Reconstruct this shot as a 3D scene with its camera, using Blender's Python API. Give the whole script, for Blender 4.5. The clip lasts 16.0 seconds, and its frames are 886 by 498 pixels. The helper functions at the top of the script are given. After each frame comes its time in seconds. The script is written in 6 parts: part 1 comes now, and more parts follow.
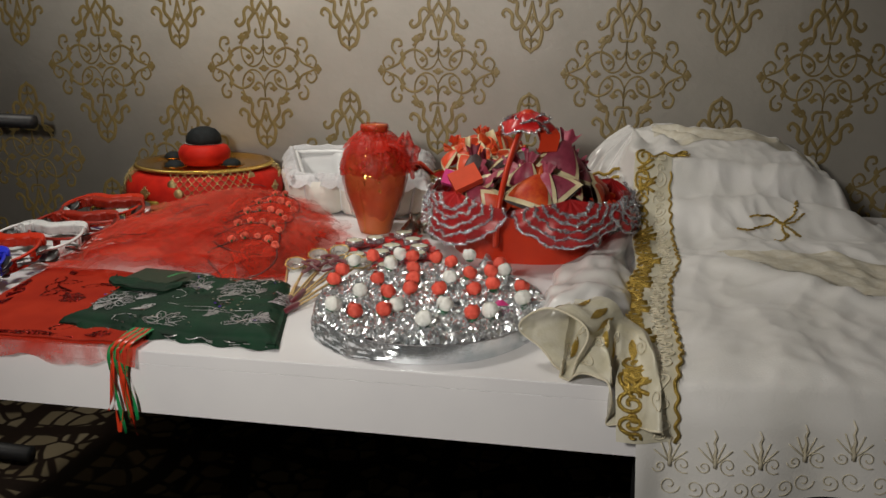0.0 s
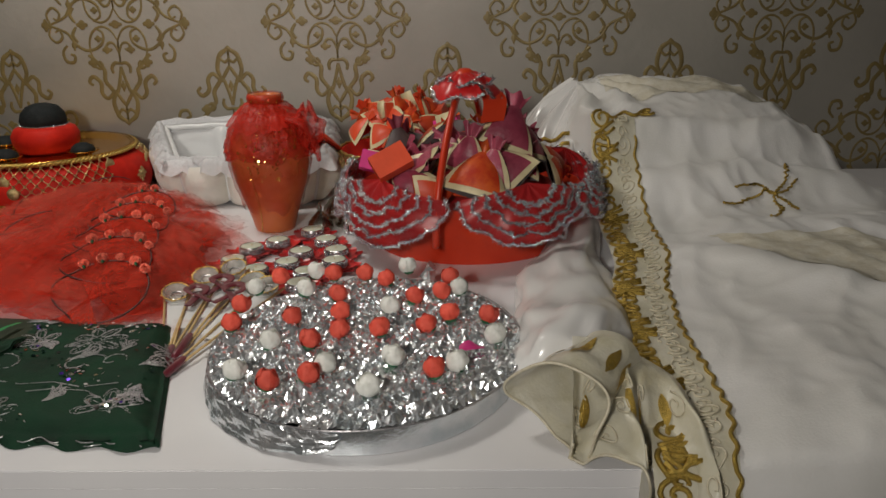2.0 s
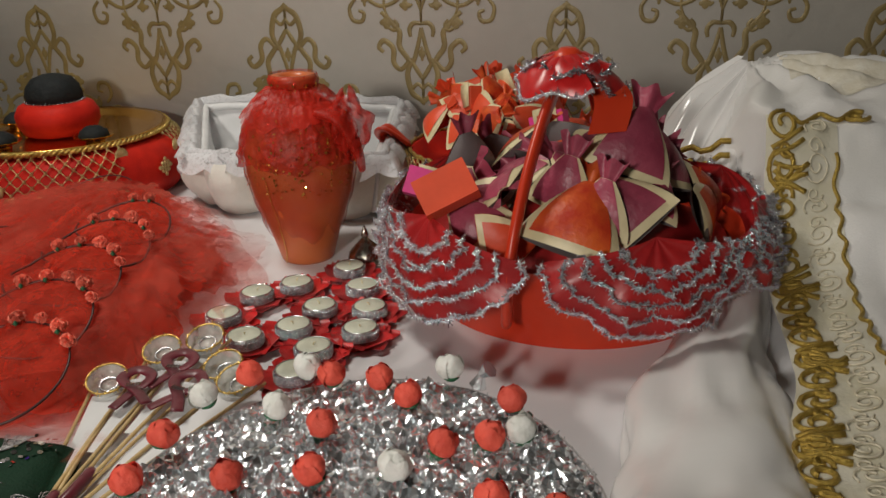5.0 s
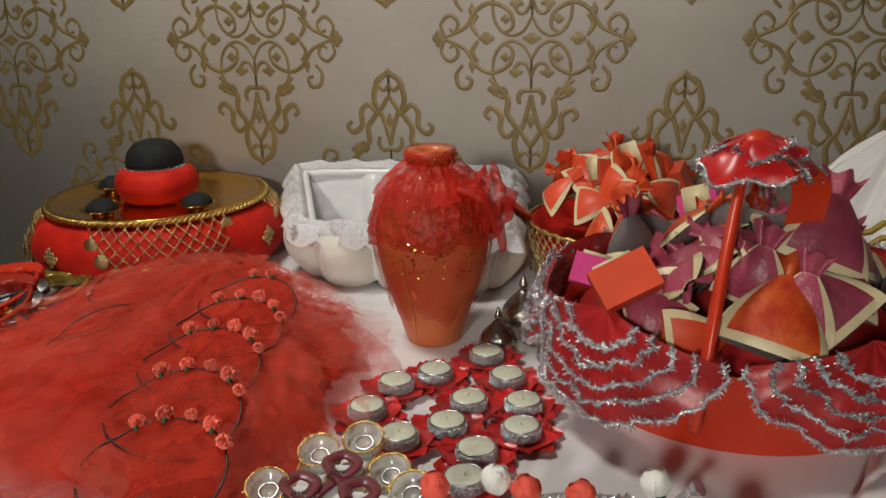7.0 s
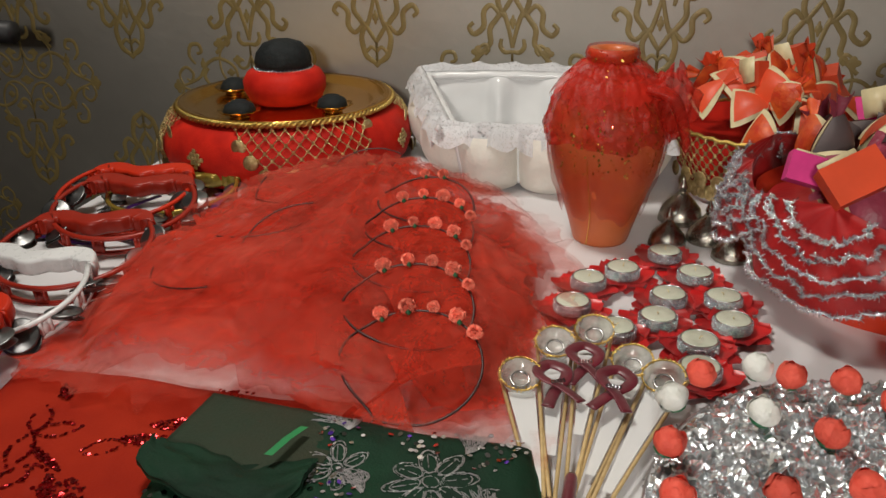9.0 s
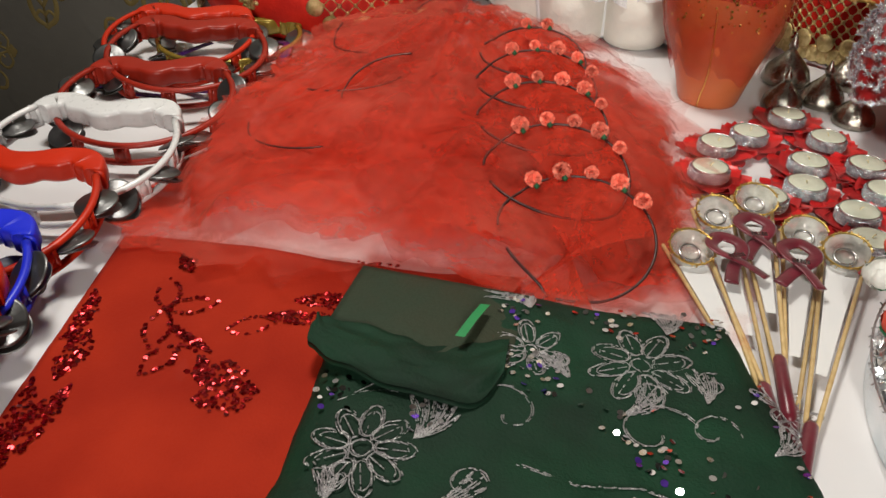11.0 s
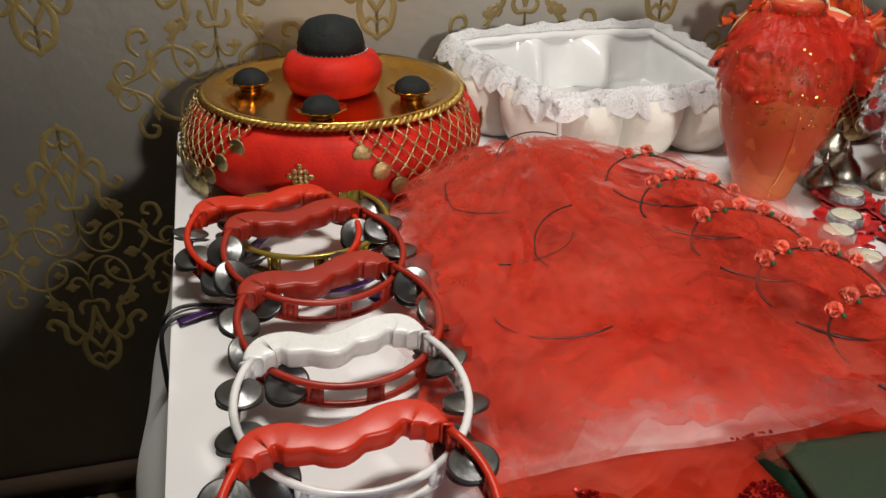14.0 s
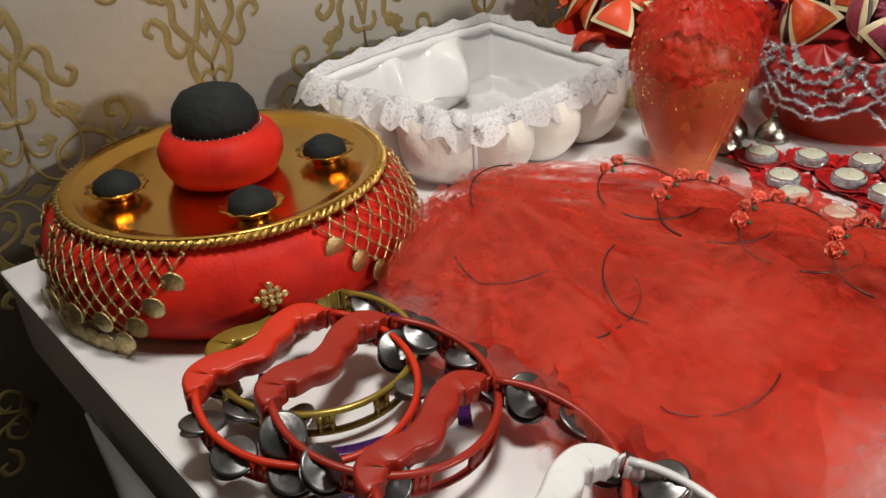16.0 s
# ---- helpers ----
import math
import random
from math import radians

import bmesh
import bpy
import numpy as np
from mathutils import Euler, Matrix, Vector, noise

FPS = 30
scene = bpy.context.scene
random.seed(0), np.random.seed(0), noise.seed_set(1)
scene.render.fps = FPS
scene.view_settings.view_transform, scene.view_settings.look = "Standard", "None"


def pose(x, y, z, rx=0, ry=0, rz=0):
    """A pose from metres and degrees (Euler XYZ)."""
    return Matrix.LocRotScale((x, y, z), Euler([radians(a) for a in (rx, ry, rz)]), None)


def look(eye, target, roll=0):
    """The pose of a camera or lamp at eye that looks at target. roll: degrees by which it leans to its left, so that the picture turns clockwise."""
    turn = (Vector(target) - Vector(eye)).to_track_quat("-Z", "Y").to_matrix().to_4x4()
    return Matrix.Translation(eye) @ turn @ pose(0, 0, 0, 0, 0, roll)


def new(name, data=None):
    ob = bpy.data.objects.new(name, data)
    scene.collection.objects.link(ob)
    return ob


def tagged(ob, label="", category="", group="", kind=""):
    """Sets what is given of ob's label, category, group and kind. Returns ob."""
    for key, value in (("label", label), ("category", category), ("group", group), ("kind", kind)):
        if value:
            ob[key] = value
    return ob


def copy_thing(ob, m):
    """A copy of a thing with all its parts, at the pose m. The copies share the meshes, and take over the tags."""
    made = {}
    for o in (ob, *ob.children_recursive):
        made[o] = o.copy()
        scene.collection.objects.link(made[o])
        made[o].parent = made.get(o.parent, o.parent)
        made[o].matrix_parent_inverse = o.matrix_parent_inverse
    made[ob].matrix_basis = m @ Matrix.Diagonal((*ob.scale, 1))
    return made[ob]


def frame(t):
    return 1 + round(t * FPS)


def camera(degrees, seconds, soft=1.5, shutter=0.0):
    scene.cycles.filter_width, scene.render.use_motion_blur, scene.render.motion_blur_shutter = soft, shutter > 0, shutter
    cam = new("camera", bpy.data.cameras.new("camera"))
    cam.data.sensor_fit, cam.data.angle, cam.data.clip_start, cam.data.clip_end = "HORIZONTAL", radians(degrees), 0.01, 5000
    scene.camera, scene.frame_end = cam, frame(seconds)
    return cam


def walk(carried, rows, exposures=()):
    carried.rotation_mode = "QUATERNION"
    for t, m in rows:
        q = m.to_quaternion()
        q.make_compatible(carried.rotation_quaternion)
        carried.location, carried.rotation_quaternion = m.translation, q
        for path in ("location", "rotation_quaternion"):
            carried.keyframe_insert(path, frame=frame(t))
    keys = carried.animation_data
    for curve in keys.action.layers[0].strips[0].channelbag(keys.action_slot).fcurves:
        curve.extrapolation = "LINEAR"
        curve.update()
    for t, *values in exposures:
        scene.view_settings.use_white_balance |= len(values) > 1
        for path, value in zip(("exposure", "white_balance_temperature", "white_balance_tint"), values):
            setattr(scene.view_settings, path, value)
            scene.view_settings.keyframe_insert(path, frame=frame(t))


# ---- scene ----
cam = camera(56.3, 16.0)
PATH = [
    (0, (0.168, -0.043, 1.229), (-0.151, 1.865, 0.723), 0.6),
    (0.5, (0.133, 0.069, 1.234), (-0.181, 1.964, 0.678), 0.4),
    (1, (0.072, 0.19, 1.244), (-0.122, 2.083, 0.629), -0.1),
    (1.5, (0.049, 0.247, 1.244), (-0.034, 2.146, 0.62), -0.6),
    (2, (0.049, 0.337, 1.227), (-0.006, 2.233, 0.59), -1.1),
    (2.5, (0.055, 0.445, 1.22), (-0.04, 2.319, 0.529), -1.0),
    (3, (0.086, 0.539, 1.214), (-0.135, 2.387, 0.483), -2.2),
    (3.2, (0.09, 0.572, 1.213), (-0.162, 2.409, 0.463), -2.0),
    (5.3, (0.1, 0.86, 1.196), (-0.299, 2.684, 0.479), -1.4),
    (5.5, (0.092, 0.871, 1.199), (-0.314, 2.709, 0.523), -1.2),
    (6, (0.049, 0.888, 1.207), (-0.349, 2.753, 0.605), -0.7),
    (6.5, (-0.011, 0.893, 1.211), (-0.421, 2.761, 0.627), -1.0),
    (7, (-0.073, 0.876, 1.22), (-0.506, 2.728, 0.602), -1.1),
    (7.5, (-0.134, 0.854, 1.221), (-0.594, 2.688, 0.57), -0.7),
    (8, (-0.202, 0.827, 1.217), (-0.666, 2.645, 0.527), -0.9),
    (8.2, (-0.229, 0.807, 1.22), (-0.672, 2.624, 0.509), -1.0),
    (10.3, (-0.435, 0.811, 1.172), (-0.754, 2.506, 0.159), 0.3),
    (10.5, (-0.462, 0.823, 1.168), (-0.743, 2.506, 0.124), 0.5),
    (11, (-0.511, 0.843, 1.172), (-0.757, 2.494, 0.07), 2.0),
    (11.5, (-0.585, 0.843, 1.177), (-0.842, 2.469, 0.04), 1.6),
    (12, (-0.682, 0.846, 1.197), (-0.905, 2.467, 0.048), 1.1),
    (12.5, (-0.766, 0.853, 1.217), (-0.838, 2.531, 0.131), 0.7),
    (13, (-0.838, 0.864, 1.214), (-0.713, 2.612, 0.25), 1.1),
    (13.5, (-0.936, 0.906, 1.212), (-0.774, 2.67, 0.283), 0.9),
    (14, (-1.053, 0.973, 1.211), (-0.576, 2.684, 0.293), 0.8),
    (14.5, (-1.111, 1.001, 1.225), (-0.402, 2.607, 0.266), 0.2),
    (15, (-1.215, 1.086, 1.252), (-0.277, 2.543, 0.254), -1.9),
    (15.5, (-1.289, 1.187, 1.259), (-0.177, 2.52, 0.267), -3.6),
    (16, (-1.289, 1.308, 1.25), (-0.161, 2.633, 0.263), -3.5),
]
walk(cam, [(t, look(eye, target, roll)) for t, eye, target, roll in PATH], ((0, -0.66), (1.0, -0.81), (2.0, -0.95), (3, -0.97), (5.5, -0.69), (7, -0.65), (8, -0.7), (10.5, -0.3), (12, -0.26), (13, -0.26), (14, -0.2), (16, -0.18)))

# ---- light ----
world = bpy.data.worlds.new("room_world")
scene.world = world
world.use_nodes = True
world.node_tree.nodes["Background"].inputs[0].default_value = (0.75, 0.8, 1.0, 1)
world.node_tree.nodes["Background"].inputs[1].default_value = 0.07


def area_lamp(name, eye, target, size, watts, colour):
    data = bpy.data.lights.new(name, "AREA")
    data.shape, data.size, data.energy, data.color = "DISK", size, watts, colour
    ob = new(name, data)
    ob.matrix_world = look(eye, target)
    return ob


# Added lamp: fixed stand-in for a light carried beside the camera.
lamp = area_lamp("front_fill_light", (-0.35, -0.3, 1.55), (-0.25, 1.95, 0.9), 0.2, 11.2, (1.0, 0.95, 0.87))
lamp.data.spread = radians(108)
# Added overhead lamp without a known fixture, brightens the table's back and left wall.
area_lamp("overhead_fill_light", (-0.85, 1.74, 2.25), (-0.85, 1.74, 0), 0.35, 22, (1.0, 0.95, 0.86))

# ---- materials ----


def mat(name, col, rough=0.5, metal=0.0, col2=None, nscale=12.0, bscale=160.0, bump=0.15, bdist=0.002,
        sheen=0.0, alpha=None, ascale=9.0, coat=0.0, rnd=0.0, spec=0.5, rvar=0.12, island=False):
    m = bpy.data.materials.new(name)
    m.use_nodes = True
    nt = m.node_tree
    n, lk = nt.nodes, nt.links.new
    b = n["Principled BSDF"]
    tc = n.new("ShaderNodeTexCoord")
    n1 = n.new("ShaderNodeTexNoise")
    n1.inputs["Scale"].default_value, n1.inputs["Detail"].default_value = nscale, 5
    lk(tc.outputs["Object"], n1.inputs["Vector"])
    n2 = n.new("ShaderNodeTexNoise")
    n2.inputs["Scale"].default_value, n2.inputs["Detail"].default_value = bscale, 3
    lk(tc.outputs["Object"], n2.inputs["Vector"])
    ramp = n.new("ShaderNodeMapRange")
    ramp.inputs[1].default_value, ramp.inputs[2].default_value = 0.3, 0.7
    lk(n1.outputs[0], ramp.inputs[0])
    mix = n.new("ShaderNodeMix")
    mix.data_type = "RGBA"
    c2 = col2 or tuple(c * 0.72 for c in col)
    mix.inputs[6].default_value, mix.inputs[7].default_value = (*c2, 1), (*col, 1)
    lk(ramp.outputs[0], mix.inputs[0])
    out = mix.outputs[2]
    if rnd or island:
        hsv = n.new("ShaderNodeHueSaturation")
        src = n.new("ShaderNodeNewGeometry").outputs["Random Per Island"] if island else n.new("ShaderNodeObjectInfo").outputs["Random"]
        mr = n.new("ShaderNodeMapRange")
        mr.inputs[3].default_value, mr.inputs[4].default_value = 1 - rnd, 1 + rnd
        lk(src, mr.inputs[0])
        lk(mr.outputs[0], hsv.inputs["Value"])
        lk(out, hsv.inputs["Color"])
        out = hsv.outputs[0]
    lk(out, b.inputs["Base Color"])
    rr = n.new("ShaderNodeMapRange")
    rr.inputs[3].default_value, rr.inputs[4].default_value = max(0.02, rough - rvar * rough), min(1, rough + rvar * rough)
    lk(n2.outputs[0], rr.inputs[0])
    lk(rr.outputs[0], b.inputs["Roughness"])
    b.inputs["Metallic"].default_value = metal
    b.inputs["Specular IOR Level"].default_value = spec
    b.inputs["Sheen Weight"].default_value = sheen
    b.inputs["Coat Weight"].default_value = coat
    if bump:
        bp = n.new("ShaderNodeBump")
        bp.inputs["Strength"].default_value, bp.inputs["Distance"].default_value = bump, bdist
        lk(n2.outputs[0], bp.inputs["Height"])
        lk(bp.outputs[0], b.inputs["Normal"])
    if alpha:
        n3 = n.new("ShaderNodeTexNoise")
        n3.inputs["Scale"].default_value, n3.inputs["Detail"].default_value = ascale, 4
        lk(tc.outputs["Object"], n3.inputs["Vector"])
        am = n.new("ShaderNodeMapRange")
        am.inputs[1].default_value, am.inputs[2].default_value = 0.3, 0.7
        am.inputs[3].default_value, am.inputs[4].default_value = alpha
        lk(n3.outputs[0], am.inputs[0])
        lk(am.outputs[0], b.inputs["Alpha"])
    return m


def tulle_mat(name, col, col2, low, high):
    """Crumpled netting: cloudy density with fine streaks where it creases."""
    m = mat(name, col, 0.7, col2=col2, nscale=9, bscale=500, bump=0.3, spec=0.2)
    n, lk = m.node_tree.nodes, m.node_tree.links.new
    tc = n.new("ShaderNodeTexCoord")
    total = None
    for scale, detail, warp, weight in ((5.5, 2, 0.8, 0.6), (20.0, 4, 2.0, 0.28), (80.0, 3, 3.0, 0.12)):
        t = n.new("ShaderNodeTexNoise")
        t.inputs["Scale"].default_value, t.inputs["Detail"].default_value, t.inputs["Distortion"].default_value = scale, detail, warp
        lk(tc.outputs["Object"], t.inputs["Vector"])
        w = n.new("ShaderNodeMath")
        w.operation = "MULTIPLY_ADD"
        w.inputs[1].default_value, w.inputs[2].default_value = weight, 0.0
        lk(t.outputs[0], w.inputs[0])
        if total:
            lk(total, w.inputs[2])
        total = w.outputs[0]
    mr = n.new("ShaderNodeMapRange")
    mr.inputs[1].default_value, mr.inputs[2].default_value = 0.38, 0.62
    mr.inputs[3].default_value, mr.inputs[4].default_value = low, high
    lk(total, mr.inputs[0])
    b = n["Principled BSDF"]
    glow = n.new("ShaderNodeBsdfTranslucent")
    lk(b.inputs["Base Color"].links[0].from_socket, glow.inputs["Color"])
    cloth, holes, see = n.new("ShaderNodeMixShader"), n.new("ShaderNodeMixShader"), n.new("ShaderNodeBsdfTransparent")
    cloth.inputs[0].default_value = 0.45
    lk(b.outputs[0], cloth.inputs[1])
    lk(glow.outputs[0], cloth.inputs[2])
    lk(mr.outputs[0], holes.inputs[0])
    lk(see.outputs[0], holes.inputs[1])
    lk(cloth.outputs[0], holes.inputs[2])
    lk(holes.outputs[0], n["Material Output"].inputs["Surface"])
    return m


def lace_mat(name, col, scale):
    """Netting with round holes between its threads."""
    m = mat(name, col, 0.6, bump=0.4, bscale=400)
    n, lk = m.node_tree.nodes, m.node_tree.links.new
    tc = n.new("ShaderNodeTexCoord")
    vo = n.new("ShaderNodeTexVoronoi")
    vo.inputs["Scale"].default_value = scale
    lk(tc.outputs["Object"], vo.inputs["Vector"])
    mr = n.new("ShaderNodeMapRange")
    mr.inputs[1].default_value, mr.inputs[2].default_value = 0.22, 0.34
    mr.inputs[3].default_value, mr.inputs[4].default_value = 0.08, 0.8
    lk(vo.outputs["Distance"], mr.inputs[0])
    lk(mr.outputs[0], n["Principled BSDF"].inputs["Alpha"])
    return m


def floor_mat():
    """Vinyl floor printed with pale stone rosettes between dark winding bands."""
    m = mat("printed_vinyl", (0.2, 0.16, 0.1), 0.42, bump=0.05)
    n, lk = m.node_tree.nodes, m.node_tree.links.new
    b = n["Principled BSDF"]
    tc = n.new("ShaderNodeTexCoord")
    wob = n.new("ShaderNodeTexNoise")
    wob.inputs["Scale"].default_value = 3.0
    lk(tc.outputs["Object"], wob.inputs["Vector"])
    add = n.new("ShaderNodeVectorMath")
    add.operation = "MULTIPLY_ADD"
    add.inputs[1].default_value = (0.12, 0.12, 0)
    lk(wob.outputs["Color"], add.inputs[0])
    lk(tc.outputs["Object"], add.inputs[2])
    big = n.new("ShaderNodeTexVoronoi")
    big.feature = "DISTANCE_TO_EDGE"
    big.inputs["Scale"].default_value, big.inputs["Randomness"].default_value = 3.6, 0.35
    lk(add.outputs[0], big.inputs["Vector"])
    small = n.new("ShaderNodeTexVoronoi")
    small.feature = "DISTANCE_TO_EDGE"
    small.inputs["Scale"].default_value, small.inputs["Randomness"].default_value = 13.0, 0.7
    lk(add.outputs[0], small.inputs["Vector"])
    cell = n.new("ShaderNodeTexVoronoi")
    cell.inputs["Scale"].default_value, cell.inputs["Randomness"].default_value = 13.0, 0.7
    lk(add.outputs[0], cell.inputs["Vector"])
    band = n.new("ShaderNodeMapRange")
    band.inputs[1].default_value, band.inputs[2].default_value = 0.1, 0.13
    lk(big.outputs["Distance"], band.inputs[0])
    joint = n.new("ShaderNodeMapRange")
    joint.inputs[1].default_value, joint.inputs[2].default_value = 0.06, 0.11
    lk(small.outputs["Distance"], joint.inputs[0])
    mul = n.new("ShaderNodeMath")
    mul.operation = "MULTIPLY"
    lk(band.outputs[0], mul.inputs[0])
    lk(joint.outputs[0], mul.inputs[1])
    stone = n.new("ShaderNodeValToRGB")
    stone.color_ramp.elements[0].color = (0.24, 0.185, 0.1, 1)
    stone.color_ramp.elements[1].color = (0.5, 0.42, 0.28, 1)
    lk(cell.outputs["Color"], stone.inputs[0])
    mix = n.new("ShaderNodeMix")
    mix.data_type = "RGBA"
    mix.inputs[6].default_value = (0.035, 0.022, 0.016, 1)
    lk(mul.outputs[0], mix.inputs[0])
    lk(stone.outputs[0], mix.inputs[7])
    lk(mix.outputs[2], b.inputs["Base Color"])
    return m


M_PAPER = mat("wallpaper", (0.5, 0.47, 0.42), 0.5, col2=(0.43, 0.405, 0.36), nscale=7, bscale=55, bump=0.4)
M_DAMASK = mat("gold_print", (0.27, 0.2, 0.075), 0.42, 0.18, col2=(0.18, 0.13, 0.05), nscale=25, bump=0.3, bscale=300)
M_PLAIN = mat("plain_plaster", (0.5, 0.47, 0.42), 0.8, nscale=3)
M_CEIL = mat("ceiling_paint", (0.75, 0.74, 0.72), 0.8, nscale=3)
M_FLOOR = floor_mat()
M_SKIRT = mat("skirting_brown", (0.1, 0.065, 0.045), 0.5)
M_TABLE = mat("white_laminate", (0.8, 0.79, 0.8), 0.38, col2=(0.74, 0.73, 0.75), nscale=6, bscale=60, bump=0.05)
M_BLACKMETAL = mat("black_metal", (0.02, 0.02, 0.022), 0.45, 0.5, bump=0.05)
M_BLACK = mat("black_plastic", (0.018, 0.018, 0.02), 0.5)
M_REDVELVET = mat("red_velvet", (0.62, 0.024, 0.012), 0.55, col2=(0.36, 0.011, 0.008), nscale=22, bscale=260, bump=0.3, spec=0.12)
M_REDSATIN = mat("red_satin", (0.67, 0.055, 0.017), 0.34, col2=(0.54, 0.034, 0.011), nscale=14, bscale=60, bump=0.12)
M_REDDARK = mat("deep_red_satin", (0.46, 0.022, 0.022), 0.36, col2=(0.3, 0.012, 0.014), nscale=18)
M_TULLE = tulle_mat("red_tulle", (0.84, 0.085, 0.04), (0.64, 0.038, 0.016), 0.12, 0.95)
M_TULLE_THIN = tulle_mat("thin_red_tulle", (0.86, 0.18, 0.12), (0.76, 0.09, 0.055), 0.0, 0.42)
M_CHIFFON = mat("red_chiffon", (0.42, 0.028, 0.008), 0.75, col2=(0.3, 0.014, 0.005), nscale=9, bscale=420, bump=0.3, alpha=(0.9, 1.0), spec=0.12)
M_SEQUIN_RED = mat("red_sequin", (0.4, 0.006, 0.008), 0.16, 0.75, col2=(0.16, 0.003, 0.005), nscale=160, island=True, rnd=0.6)
M_GREEN = mat("green_chiffon", (0.006, 0.04, 0.018), 0.72, col2=(0.007, 0.02, 0.012), nscale=14, bscale=420, bump=0.35, spec=0.2)
M_GREEN_BR = mat("bright_green_ribbon", (0.01, 0.28, 0.08), 0.4)
M_OLIVE = mat("sheer_green_over_brown", (0.024, 0.026, 0.009), 0.8, col2=(0.009, 0.03, 0.012), nscale=16, bscale=400, bump=0.3)
M_SILVER = mat("silver_thread", (0.5, 0.49, 0.5), 0.3, 0.7, col2=(0.4, 0.38, 0.39), nscale=90)
M_SEQUIN = mat("silver_sequin", (0.92, 0.92, 0.95), 0.06, 1.0, col2=(0.8, 0.8, 0.9), nscale=90, bump=0)
# Violet glints off the silver sequins, put into the colour of a few.
M_SEQUIN_GLINT = mat("violet_sequin_glint", (0.24, 0.1, 0.85), 0.1, 0.8, nscale=90, bump=0)
M_TINSEL = mat("silver_tinsel", (0.9, 0.9, 0.94), 0.18, 0.85, col2=(0.5, 0.5, 0.56), nscale=320, bscale=900, bump=0.8, island=True, rnd=0.45)
M_FOIL = mat("silver_foil", (0.9, 0.9, 0.92), 0.24, 0.85, col2=(0.62, 0.68, 0.71), nscale=40, bscale=200, bump=0.35, bdist=0.002)
M_GOLD = mat("polished_gold_tray", (0.82, 0.5, 0.12), 0.18, 1.0, col2=(0.7, 0.4, 0.08), nscale=10, bscale=80, bump=0.06)
M_GOLDTRIM = mat("gold_braid", (0.72, 0.5, 0.16), 0.3, 0.9, col2=(0.45, 0.3, 0.07), nscale=200, bump=0.5, bscale=600)
M_COIN = mat("brass_coin", (0.78, 0.64, 0.34), 0.32, 1.0, col2=(0.5, 0.38, 0.15), nscale=200, bscale=700, bump=0.6)
M_HENNA = mat("dark_paste", (0.016, 0.019, 0.02), 0.75, nscale=60, bscale=150, bump=0.5, bdist=0.003, spec=0.2)
M_WHITESATIN = mat("white_satin", (0.8, 0.8, 0.8), 0.2, col2=(0.72, 0.73, 0.74), nscale=9, bscale=40, bump=0.12, sheen=0.2)
M_CREAMVELVET = mat("ivory_velvet", (0.8, 0.78, 0.7), 0.55, col2=(0.7, 0.68, 0.62), nscale=26, bscale=200, bump=0.4, sheen=0.3)
M_LACE = lace_mat("white_lace", (0.84, 0.84, 0.86), 300)
M_YOKE = mat("white_lace_net", (0.72, 0.69, 0.6), 0.55, col2=(0.6, 0.55, 0.43), nscale=60, bscale=150, bump=0.6)
M_TERRA = mat("orange_terracotta", (0.62, 0.17, 0.055), 0.36, col2=(0.5, 0.1, 0.024), nscale=12, bscale=90, bump=0.2)
M_WRAP = mat("sheer_red_wrap", (0.66, 0.07, 0.035), 0.5, nscale=20, bscale=260, bump=0.4, alpha=(0.1, 0.5), ascale=20)
M_SCARF = mat("red_glitter_organza", (0.64, 0.028, 0.014), 0.45, nscale=30, bscale=200, bump=0.4, alpha=(0.3, 0.75), ascale=25, spec=0.25)
M_GLITRED = mat("red_glitter", (0.9, 0.06, 0.04), 0.15, 0.85, island=True, rnd=0.7, bump=0)
M_GLITGOLD = mat("gold_glitter", (0.95, 0.62, 0.14), 0.15, 0.9, island=True, rnd=0.5, bump=0)
M_ORANGE = mat("orange_card", (0.82, 0.09, 0.03), 0.45, nscale=18, rnd=0.18)
M_ORANGEPRINT = mat("orange_brocade", (0.72, 0.13, 0.02), 0.45, col2=(0.45, 0.02, 0.01), nscale=70, bscale=300, bump=0.4, rnd=0.2)
M_MAGENTA = mat("magenta_brocade", (0.4, 0.075, 0.12), 0.4, col2=(0.24, 0.03, 0.06), nscale=70, bscale=300, bump=0.4, rnd=0.25)
M_PINK = mat("pink_card", (0.8, 0.05, 0.28), 0.45, nscale=20)
M_CREAM = mat("cream_edging", (0.78, 0.68, 0.42), 0.42, col2=(0.62, 0.52, 0.3), nscale=50)
M_GREYBACK = mat("grey_backing", (0.16, 0.13, 0.13), 0.6, nscale=30)
M_BELL = mat("antique_silver", (0.5, 0.47, 0.4), 0.24, 1.0, col2=(0.2, 0.18, 0.15), nscale=60, bscale=240, bump=0.6)
M_WAX = mat("pale_wax", (0.66, 0.68, 0.55), 0.5, col2=(0.58, 0.6, 0.48), nscale=60, bump=0.1)
M_PETAL = mat("red_satin_petal", (0.6, 0.015, 0.015), 0.3, col2=(0.4, 0.008, 0.01), nscale=30, bscale=60, rnd=0.35, sheen=0.1)
M_CUP = mat("tin_cup", (0.75, 0.75, 0.76), 0.25, 1.0, nscale=100)
M_STICK = mat("pale_wood", (0.6, 0.44, 0.21), 0.55, col2=(0.46, 0.31, 0.13), nscale=120, bscale=400, rnd=0.15)
M_BURG = mat("burgundy_satin", (0.16, 0.008, 0.022), 0.32, col2=(0.09, 0.004, 0.012), nscale=50, sheen=0.2)
M_POMRED = mat("red_foam", (0.84, 0.12, 0.075), 0.7, col2=(0.72, 0.075, 0.045), nscale=90, bscale=300, bump=0.5, rnd=0.15)
